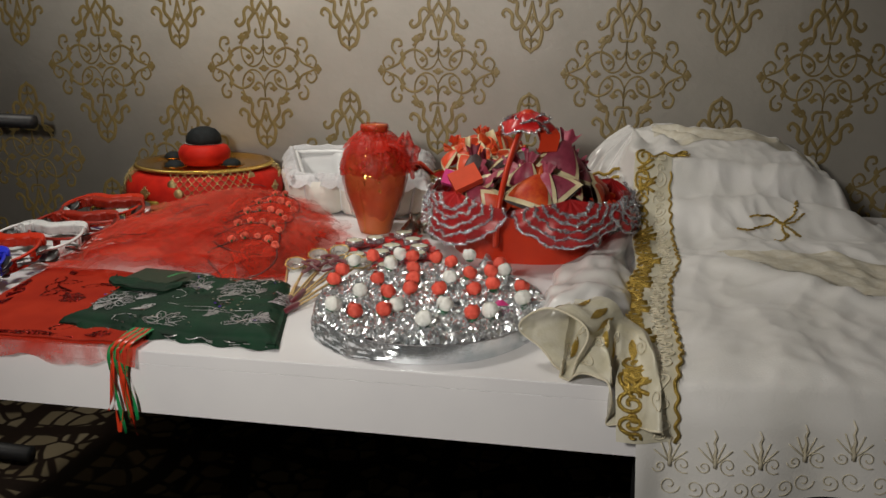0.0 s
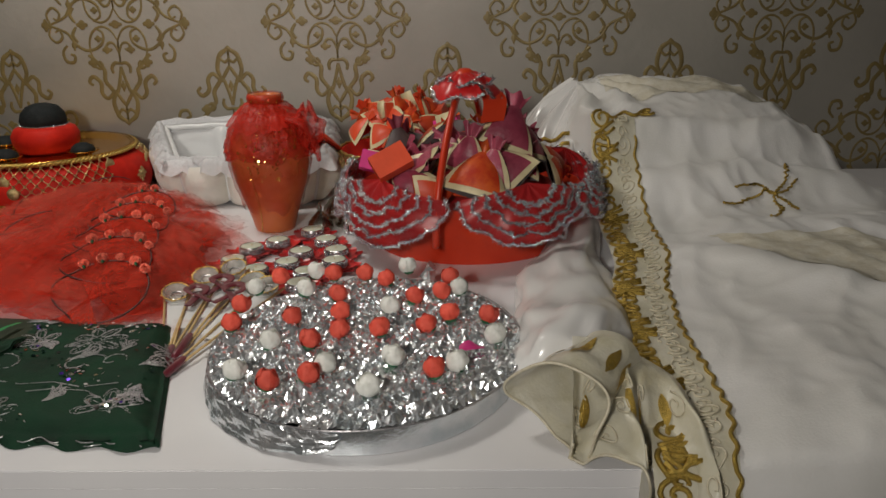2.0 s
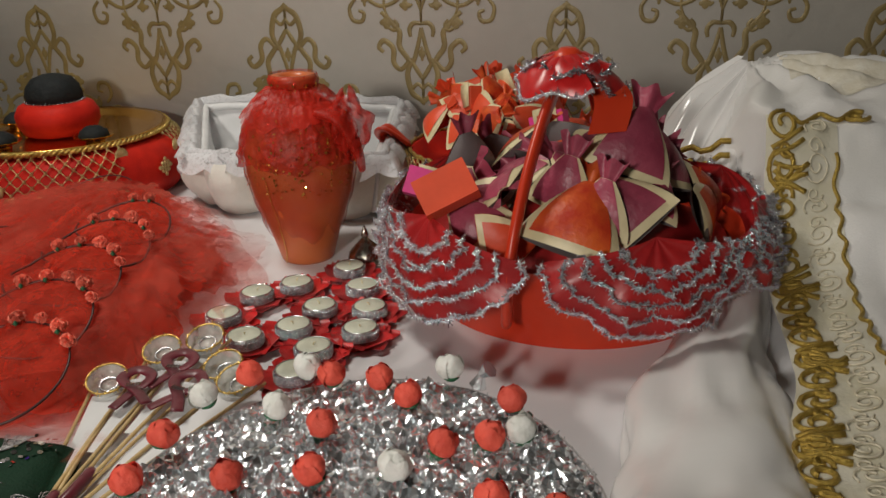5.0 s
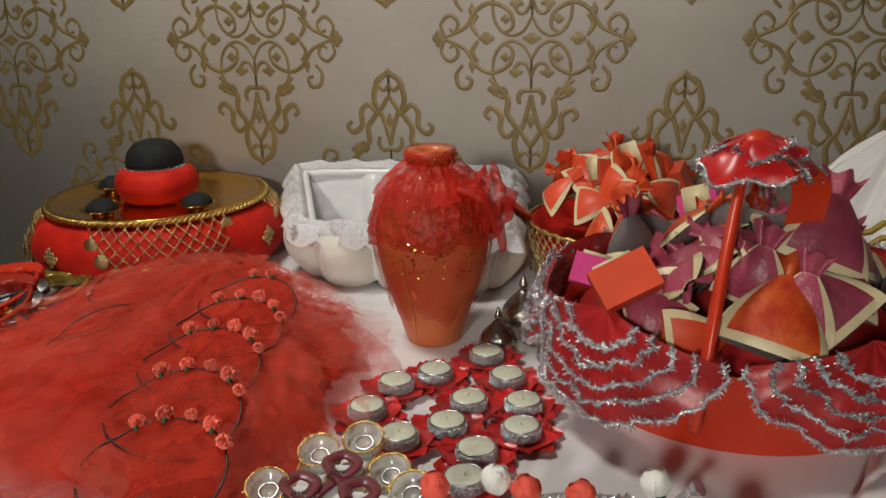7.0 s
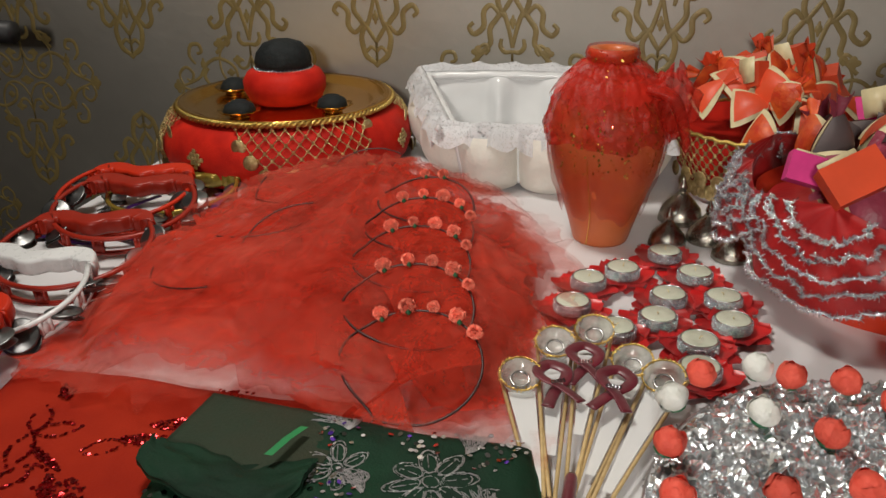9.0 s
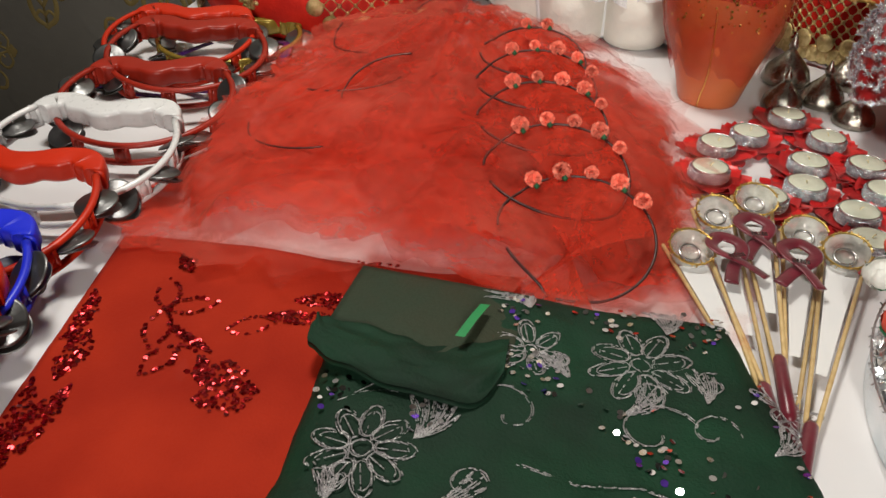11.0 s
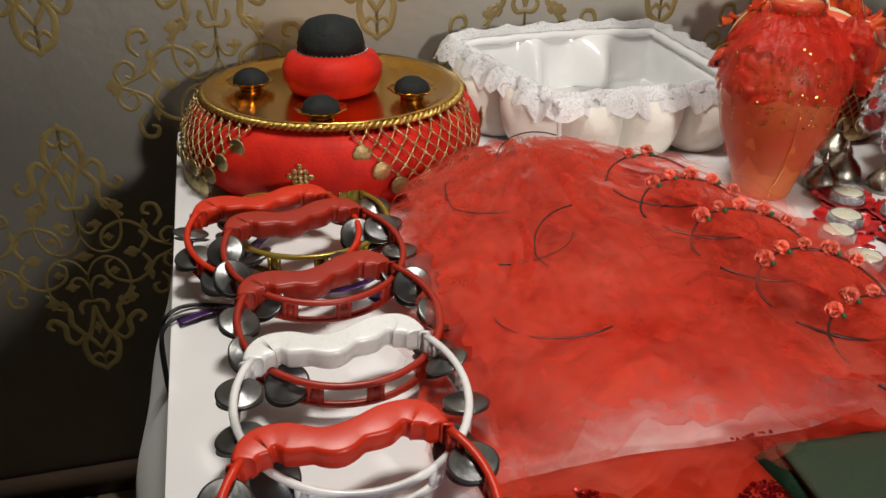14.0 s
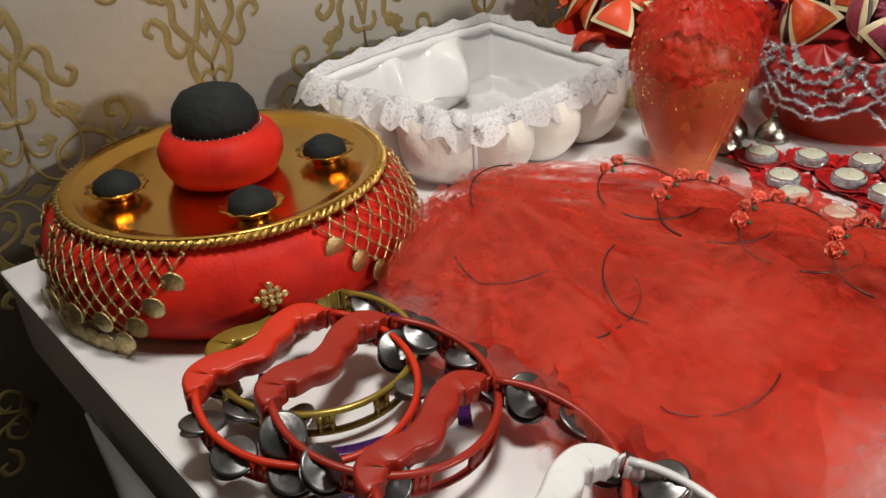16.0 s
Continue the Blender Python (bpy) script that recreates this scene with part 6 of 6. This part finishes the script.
def veils():
    hoops = [(-0.487, 1.458, 0.067, 0.05), (-0.51, 1.538, 0.067, 0.0), (-0.53, 1.63, 0.066, -0.05), (-0.543, 1.72, 0.066, -0.1), (-0.553, 1.8, 0.062, -0.4),
             (-0.66, 1.9, 0.062, -1.6), (-0.76, 1.6, 0.07, 0.7), (-0.765, 1.74, 0.07, 1.6), (-0.74, 1.84, 0.066, 0.2), (-0.68, 1.68, 0.072, -0.9)]
    layers = [(1.0, 0.6, 1.3, M_TULLE, 0.1), (0.9, 0.95, 4.1, M_TULLE, 0.35), (1.0, 1.0, 5.3, M_TULLE_THIN, 0.0), (1.1, 0.3, 3.3, M_TULLE_THIN, 0.0), (0.95, 1.15, 2.2, M_TULLE_THIN, 0.2)]
    for k, (x, y, r, rot) in enumerate(hoops):
        left = k >= 5
        t = thing("hair_band", (x, y, TOP), "black hair band with coral flowers and red tulle veil", "hair band", "hair bands with veils")
        base = TOP + 0.008 + 0.85 * mound(x, y)
        hoop = []
        span, start = (0.28, 2.6) if left else (0.93, -2.6)

        def at_hoop(a, up=0.0, x=x, y=y, r=r, base=base, k=k):
            px, py = x + r * 1.02 * math.cos(a), y + r * 0.92 * math.sin(a)
            return Vector((px, py, max(base + 0.026 * math.sin(a) + 0.014, TOP + mound(px, py) * 1.1 + 0.016) + up))
        for j in range(51):
            hoop.append(at_hoop(rot + 2 * math.pi * span * j / 50 + start))
        part("hoop", G().tube([p - Vector((0, 0, 0.004 + 0.003 * math.sin(3.0 * k))) for p in hoop] if left else hoop, 0.0009 if left else 0.0013, 6), M_HOOP, t)
        if not left:
            def cap(u, v, x=x, y=y, k=k, rot=rot, at_hoop=at_hoop):
                p = at_hoop(rot + 0.1 + 2.3 * u)
                q = Vector((x - 0.02 + 0.09 * (u - 0.5), y - 0.075, TOP + 0.006 + mound(x, y - 0.07)))
                return p.lerp(q, v) + Vector((0, 0, 0.016 * math.sin(math.pi * v) + 0.006 * ridge(u * 9, v * 2, k) * math.sin(math.pi * v)))
            part("gathered_cap", G().grid(40, 16, cap), M_TULLE, t, "gathered red tulle")
            for j in range(5 if k < 4 else 2):
                a = rot + radians(126 - 23 * j)
                p = at_hoop(a, 0.006)
                share("flower", ROSETTE, t, Matrix.Translation(p - Vector((x, y, TOP))) @ Matrix.Rotation(j * 1.3, 4, "Z") @ Matrix.Rotation(0.5 * math.sin(j), 4, "X") @ Matrix.Scale(0.82 + 0.14 * math.sin(2.3 * j + k), 4))
                if j in (0, 1, 3):
                    part("leaf", G().lathe([(0, -0.0035), (0.0032, 0), (0, 0.0035)], 7, p + Vector((0.004, -0.009, -0.002))), M_LEAF, t)
        if k < len(layers):
            sc, lf, sd, m_, shy = layers[k]
            part("veil", veil_layer(k, sc, lf, sd, shy), m_, t, "crumpled red tulle")
    rim = thing("tulle_scrap", (-0.43, 1.62, TOP), "thin edge of red tulle spread flat on the table", "tulle")

    def flat(u, v):
        a = radians(-75 + 150 * u)
        r = 0.06 + (0.125 + 0.012 * math.sin(5 * a)) * v
        return (-0.52 + r * 1.0 * math.cos(a), 1.65 + 1.7 * r * math.sin(a), TOP + 0.0015 + 0.004 * (1 - v) + 0.003 * abs(nz(a * 4, v * 3)) + 0.004 * v ** 5)
    part("net", G().grid(50, 12, flat), M_TULLE_THIN, rim)


veils()

# ---- the white dress ----


def dress_height(x, y):
    """Height of the dress over the table."""
    base = ease(y, [(1.05, 0.045), (1.2, 0.05), (1.4, 0.05), (1.6, 0.062), (1.75, 0.095), (1.85, 0.135), (1.94, 0.205), (2.05, 0.225), (2.2, 0.24), (2.29, 0.2)])
    low = ease(x, [(0.27, 0.5), (0.33, 0.62), (0.42, 0.85), (0.52, 1.1), (0.75, 1.05), (1.0, 0.9), (1.2, 0.8)])
    high = ease(x, [(0.2, 0.05), (0.24, 0.5), (0.3, 1.0), (0.6, 1.02), (0.7, 0.94), (0.78, 0.76), (0.85, 0.34), (0.89, 0.07)])
    t = min(1, max(0, (y - 1.76) / 0.16))
    t = t * t * (3 - 2 * t)
    h = base * (low * (1 - t) + high * t)
    creases = 0.02 * (0.5 - abs(nz(x * 4 + 1.5 * y, y * 6 - 2 * x, 7.0))) + 0.012 * (0.4 - abs(nz(x * 9 - 3 * y, y * 10 + 4 * x, 2.0)))
    folds = creases - 0.008 + 0.006 * math.sin(18 * x + 7 * y + 3 * nz(x * 3, y * 3)) + 0.012 * nz(x * 5 + 2, y * 7) + 0.005 * nz(x * 14, y * 18, 3)
    waist = -0.03 * math.exp(-((y - 1.72 - 0.12 * (x - 0.5)) / 0.05) ** 2) * min(1, max(0, (x - 0.38) / 0.1))
    crest = 0.02 * math.exp(-((y - 1.56 + 0.9 * (x - 0.45)) / 0.05) ** 2) * min(1, max(0, (x - 0.35) / 0.1))
    w = 1.5 * nz(x * 3, y * 3, 5.0)
    crush = 0.02 * ridge(x * 5 + w, y * 5 - w, 4.0) + 0.013 * ridge(x * 11 - w, y * 10 + 2 * w, 6.0) + 0.006 * ridge(x * 24 + w, y * 24, 8.0) - 0.012
    d, ang = math.hypot(x - 0.31, y - 2.2), math.atan2(y - 2.2, x - 0.31)
    pleat = 0.016 * math.sin(15 * ang + 2 * nz(x * 6, y * 6)) * min(1, d * 12) * math.exp(-(d / 0.2) ** 2)
    return max(0.004, h + (folds * 0.35 + crush * 0.6) * min(1, h * 14) + pleat + waist + crest)


def front_edge(x):
    return 1.054


def dress_at(x, s, lift=0.0):
    """s runs from the back (0) over the table (1) and down the hanging front (beyond 1)."""
    f = front_edge(x) - 0.012
    if s <= 1:
        y = 2.29 + (f - 2.29) * s
        z = TOP + dress_height(x, y)
        edge = min(1, (1 - s) * 22)
        z = TOP + 0.004 + (z - TOP - 0.004) * (0.35 + 0.65 * math.sqrt(edge)) if s > 0.95 else z
        return Vector((x, y, z + lift))
    d = (s - 1)
    z0 = TOP + 0.004 + (dress_height(x, f) - 0.004) * 0.35
    out = 0.016 * math.sin(min(1, d * 20) * math.pi / 2) + (0.012 * math.sin(34 * x + 2 * nz(x * 6, d * 4)) + 0.01 * nz(x * 7, 3.0)) * min(1, d * 7)
    return Vector((x + 0.05 * d, f - out - lift, z0 - d))


def dress():
    d = thing("white_dress", (0.6, 1.5, TOP), "white dress with gold embroidery draped over the table", "dress")
    hem_s = lambda x: 1 + ease(x, [(0.27, 0.17), (0.42, 0.158), (0.64, 0.128), (1.2, 0.112)])

    def body(u, v):
        s = v * hem_s(0.24 + 0.98 * u)
        y = 2.29 + (front_edge(0.5) - 2.29) * min(1, s)
        left = ease(y, [(1.03, 0.27), (1.3, 0.285), (1.6, 0.31), (1.8, 0.31), (1.95, 0.29), (2.1, 0.21), (2.29, 0.2)])
        right = ease(y, [(1.03, 1.22), (1.6, 1.2), (1.75, 1.05), (1.85, 0.95), (2.29, 0.93)])
        x = left + (right - left) * u
        p = dress_at(x, s)
        side = min(1, u / 0.035, (1 - u) / 0.035)
        if s <= 1 and side < 1:
            p.z = TOP + 0.002 + (p.z - TOP - 0.002) * math.sin(side * math.pi / 2)
            p.x += 0.02 * (1 - side) * (1 if u < 0.5 else -1)
        return p
    part("body", G().grid(150, 210, body), M_DRESS, d)
    part("lace_yoke", G().grid(60, 24, lambda u, v: dress_at(0.36 + 0.42 * u, 0.07 + 0.1 * v + 0.04 * u + 0.015 * math.sin(9 * u), 0.001)), M_YOKE, d, "ivory lace yoke")
    part("lace_skirt_panel", G().grid(50, 40, lambda u, v: dress_at(0.47 + 0.5 * u + 0.12 * v, 0.52 + 0.17 * v + 0.04 * u + 0.015 * math.sin(11 * u), 0.001)), M_YOKE, d, "ivory lace over the skirt")

    def band_x(s):
        y = 2.29 + (1.05 - 2.29) * min(1, s)
        return ease(y, [(1.03, 0.285), (1.15, 0.302), (1.32, 0.302), (1.45, 0.315), (1.6, 0.345), (1.8, 0.345), (1.95, 0.35), (2.1, 0.36)]) + (0.0 if s < 1 else 0.02 * (s - 1))
    S0, S1 = 0.285, 1.075

    def band(u, v):
        s = S0 + (S1 - S0) * v
        return dress_at(band_x(s) - 0.046 + 0.09 * u, s, 0.0025)
    part("gold_band", G().grid(14, 120, band), M_SHEER, d, "ivory band under the gold scrolls")
    gold, pale = G(), G()
    rng = random.Random(15)

    def draw(target, pts, r, lift=0.0038):
        target.tube([dress_at(band_x(s) + 1.28 * x, s, lift) for x, s in pts], 1.2 * r, 5)
    k = 0
    s = S0 + 0.01
    while s < S1 - 0.01:
        ln = 0.034
        way = 1 if k % 2 else -1
        sp = spiral(-0.018, 0, 0.017, 1.4, 1.5 * way, way)
        draw(gold, [(x, s + y * 0.82) for x, y, _ in sp], 0.0027)
        sp = spiral(-0.016, 0, 0.008, 1.0, 0.5, -way)
        draw(gold, [(x, s + 0.017 + y * 0.8) for x, y, _ in sp], 0.0024)
        sp = spiral(0.014, 0, 0.013, 1.5, 2.5, -way)
        draw(pale, [(x, s + y * 0.82) for x, y, _ in sp], 0.0011)
        sp = spiral(0.012, 0, 0.008, 1.2, 0.0, way)
        draw(pale, [(x, s + 0.017 + y * 0.82) for x, y, _ in sp], 0.001)
        if k % 4 == 1:
            for j in range(7):
                a = -0.6 + 0.35 * j
                draw(gold, [(-0.03 + 0.006 * q + 0.001 * j, s + 0.004 * j - 0.01 + 0.003 * q * math.sin(a * 3)) for q in range(6)], 0.003)
        s += ln * 0.82
        k += 1
    draw(gold, [(0.032 + 0.0022 * math.sin(j * 0.85), S0 + 0.03 + (S1 - S0 - 0.03) * j / 220) for j in range(221)], 0.0022)
    tip = [(0.03 * q - 0.01, S0 + 0.004 + 0.006 * math.sin(q * 5) - 0.01 * q) for q in [0.1 * i for i in range(26)]]
    draw(gold, tip, 0.003)
    draw(gold, [(x + 0.055, y - 0.008 + S0) for x, y, _ in spiral(0, 0, 0.013, 1.2, 0.0)], 0.0026)
    part("gold_scroll", gold, M_GOLDTHREAD, d, "raised gold thread scrolls")
    part("pale_scroll", pale, M_PALETHREAD, d, "pale gold vine stitching", True, "stuff")
    hem = G()
    for k in range(13):
        x0 = 0.32 + 0.062 * k
        top_s = hem_s(x0) - 0.005
        for j, (dx, ds, r, st, way) in enumerate(((0, 0.02, 0.016, 0, 1), (0.035, 0.022, 0.014, 2, -1), (0.018, 0.055, 0.014, 1, 1), (-0.015, 0.05, 0.01, 3, -1))):
            sp = spiral(0, 0, r, 1.3, st, way, 16)
            hem.tube([dress_at(x0 + dx + p[0], top_s - ds + p[1], 0.0025) for p in sp], 0.0009, 4)
        hem.tube([dress_at(x0 + 0.003 * math.sin(3 * q), top_s - 0.05 - 0.009 * q, 0.0025) for q in range(7)], [0.003, 0.003, 0.0025, 0.002, 0.0018, 0.0014, 0.001], 5)
        for a in (-0.9, -0.45, 0.45, 0.9):
            hem.tube([dress_at(x0 + 0.03 * q * math.sin(a), top_s - 0.055 - 0.035 * q * math.cos(a), 0.0025) for q in (0, 0.3, 0.6, 1.0)], 0.0011, 4)
    part("hem_embroidery", hem, M_PALETHREAD, d, "pale gold vines above the hem", True, "stuff")
    bow = G()
    for pts in (((0.56, 1.78), (0.6, 1.792), (0.64, 1.775), (0.68, 1.8)), ((0.6, 1.7), (0.635, 1.74), (0.63, 1.77), (0.66, 1.8), (0.672, 1.84)), ((0.53, 1.75), (0.57, 1.76), (0.62, 1.785)), ((0.62, 1.78), (0.65, 1.76), (0.66, 1.73))):
        line = [p for p in spline([(x, y, 0) for x, y in pts], 10)]
        bow.tube([Vector((p.x + 0.003 * math.sin(3 * i), p.y + 0.003 * math.cos(2.5 * i), TOP + dress_height(p.x, p.y) + 0.003)) for i, p in enumerate(line)], 0.0022, 6)
    part("gold_cord", bow, M_GOLDTHREAD, d, "gold cord tied at the waist")

    # sleeve beside the band, ending in a frilled cuff
    path = spline([(0.29, 1.84, 0.02), (0.25, 1.72, 0.022), (0.215, 1.58, 0.026), (0.205, 1.42, 0.034), (0.19, 1.3, 0.036), (0.165, 1.2, 0.034)], 9)
    wid = [ease(i / (len(path) - 1), [(0, 0.03), (0.25, 0.055), (0.5, 0.085), (0.75, 0.09), (1, 0.06)]) for i in range(len(path))]

    def sleeve(u, v):
        i = v * (len(path) - 1)
        j = min(len(path) - 2, int(i))
        p = path[j].lerp(path[j + 1], i - j)
        w = wid[j] + (wid[j + 1] - wid[j]) * (i - j)
        a = math.pi * u
        hgt = ease(v, [(0, 0.05), (0.3, 0.045), (0.6, 0.055), (0.85, 0.075), (0.94, 0.07), (1, 0.003)])
        wr = 1 + 0.03 * math.sin(27 * v + 3 * a + 4 * nz(v * 5, a)) + 0.13 * nz(v * 6, a * 2.2) + 0.05 * nz(v * 15, a * 5, 3.0)
        return (p.x + w * math.cos(a) * wr, p.y, TOP + 0.0015 + hgt * math.sin(a) * wr)
    part("sleeve", G().grid(30, 60, sleeve), M_SLEEVE, d, "glossy white sleeve")
    def shoulder(u, v):
        a = radians(150 + 125 * u)
        foot = Vector((0.245 + 0.1 * math.cos(a), 2.06 + 0.13 * math.sin(a), TOP + 0.003))
        peak = Vector((0.3 + 0.02 * u, 2.19 - 0.05 * u, 1.0 - 0.015 * u))
        p = peak.lerp(foot, v)
        o = Vector((math.cos(a), math.sin(a), 0))
        fold = math.sin(u * 34 + 3 * v + 3 * nz(u * 5, v * 2)) * (0.004 + 0.013 * v * (1 - 0.4 * v))
        return p + o * (0.03 * math.sin(math.pi * v) + fold) + Vector((0, 0, 0.035 * math.sin(math.pi * v) * (1 - 0.5 * u) + 0.012 * nz(u * 6, v * 5, 1.0) * math.sin(math.pi * v)))
    part("far_sleeve", G().grid(110, 30, shoulder), M_SLEEVE, d, "gathered white sleeve")
    trim = G()
    for off in (0.0, 0.02):
        trim.tube([Vector((0.155 + 0.013 * q, 2.03 - 0.004 * q, TOP + 0.105 + off + 0.006 * math.sin(q * 1.7) + 0.004 * q)) for q in range(10)], 0.0045, 6)
    part("sleeve_trim", trim, M_GOLDTHREAD, d, "gold cord trim on the sleeve")

    def cuff(u, v):
        """A ruffle that opens from the sleeve's end and falls over the table edge."""
        fall = min(1, max(0, (u - 0.5) / 0.3))
        fall = fall * fall * (3 - 2 * fall)
        a = Vector((0.1 + 0.19 * u, 1.215 - 0.03 * u, TOP + 0.035 + 0.045 * math.sin(math.pi * min(1, 0.15 + 0.8 * u))))
        mid = Vector((0.075 + 0.22 * u, 1.135 - 0.08 * u, TOP + 0.04 + 0.025 * u))
        b = Vector((0.07 + 0.225 * u, 1.1 - 0.072 * u - 0.012 * fall, TOP + 0.014 - 0.06 * fall * (0.6 + 0.4 * u)))
        p = a * (1 - v) ** 2 + mid * 2 * v * (1 - v) + b * v * v
        wave = math.sin(2 * math.pi * 3.1 * u + 0.6 + 1.1 * v + 1.2 * nz(u * 5, 1.0))
        p += Vector((0.016 * math.cos(2 * math.pi * 3.1 * u) * v, -0.024 * wave * v * (0.5 + 0.5 * fall), (0.034 * wave + 0.018 * nz(u * 11, v * 5)) * v * (1 - 0.6 * fall)))
        p.z += 0.05 * math.exp(-((u - 0.03) / 0.1) ** 2) * v + 0.014 * ridge(u * 7 + v, v * 3, 9.0) * math.sin(math.pi * v)
        p.y -= 0.006 * ridge(u * 15, v * 4, 5.0) * v
        if p.y > 1.057:
            p.z = max(p.z, TOP + 0.002)
        return p
    cuff_ob = part("cuff", G().grid(70, 26, lambda u, v: cuff(0.4 + 0.6 * u, v)), M_SHEER, d, "stiff ivory frill with gold edge")
    part("wired_edge", G().tube([cuff(0.4 + 0.6 * k / 89, 1.0) for k in range(90)], 0.0018, 6), M_PALETHREAD, cuff_ob, "corded edge")
    st = G()
    for k in range(13):
        u0, v0 = 0.43 + 0.044 * k, 0.8 - 0.22 * (k % 3)
        st.tube([Vector(cuff(min(1, max(0, u0 + p[0])), min(1, max(0, v0 + 3 * p[1])))) + Vector((0, -0.001, 0.0015)) for p in spiral(0, 0, 0.03, 1.4, k, 1, 16)], 0.0011, 4)
    for u0, v0, du, dv in ((0.5, 0.4, 0.06, 0.3), (0.58, 0.25, 0.05, 0.25), (0.64, 0.42, 0.05, 0.25), (0.76, 0.35, 0.05, 0.25), (0.88, 0.3, 0.05, 0.2)):
        for sg in (0,):
            def lf(q, w, u0=u0, v0=v0, du=du, dv=dv, sg=sg):
                wide = 0.02 * math.sin(math.pi * min(0.98, 0.05 + q))
                return Vector(cuff(u0 + sg * du * q + (w - 0.5) * 2 * wide, min(0.97, v0 + dv * q * (1 if sg == 0 else 0.7)))) + Vector((0, -0.0012, 0.0022))
            part("gold_leaf", G().grid(8, 4, lf), M_GOLDTHREAD, cuff_ob, "gold embroidered leaf")
    axis = Vector((-0.6, -0.78, -0.06)).normalized()
    wide = Vector((axis.y, -axis.x, 0)).normalized()
    root, mouth = Vector((0.225, 1.2, TOP + 0.055)), Vector((0.15, 1.1, TOP + 0.046))

    def bell(u, v):
        """The open mouth of the sleeve, flaring towards its corded rim."""
        a = 2 * math.pi * u
        ry = 0.038 + 0.022 * v ** 1.6 + 0.008 * math.sin(3 * a + 1) * v
        rz = 0.032 + 0.014 * v ** 2 + 0.006 * math.sin(2 * a) * v
        p = root.lerp(mouth, v) + wide * ry * math.cos(a) + Vector((0, 0, rz * math.sin(a))) + axis * 0.014 * math.sin(2 * a + 0.6) * v
        p += Vector((0, 0, 0.006 * nz(u * 6, v * 4, 3.0)))
        p.z = max(p.z, TOP + 0.002)
        return p
    flare = part("sleeve_mouth", G().grid(56, 16, bell, True), M_SHEER, d, "flared ivory organza mouth of the sleeve")
    part("wired_edge", G().tube([bell(k / 64, 1.0) for k in range(64)], 0.0018, 6, True), M_PALETHREAD, flare, "corded edge")
    for u0 in (0.12, 0.22, 0.34, 0.42):
        for sg in (0,):
            def petal_leaf(q, w, u0=u0, sg=sg):
                half = 0.024 * math.sin(math.pi * min(0.98, 0.05 + q))
                p = bell(u0 + sg * 0.05 * q + (w - 0.5) * 2 * half, 0.25 + 0.5 * q)
                return p + (p - root.lerp(mouth, 0.25 + 0.5 * q)).normalized() * 0.0016
            part("gold_leaf", G().grid(8, 4, petal_leaf), M_GOLDTHREAD, flare, "gold embroidered leaf")
    part("stitching", st, M_PALETHREAD, cuff_ob, "curled gold stitching", True, "stuff")
    slim = Matrix.Translation((-0.032, 0, 0)) @ Matrix.Diagonal((0.94, 1, 1, 1))
    for piece in d.children_recursive:
        piece.data.transform(slim)


dress()
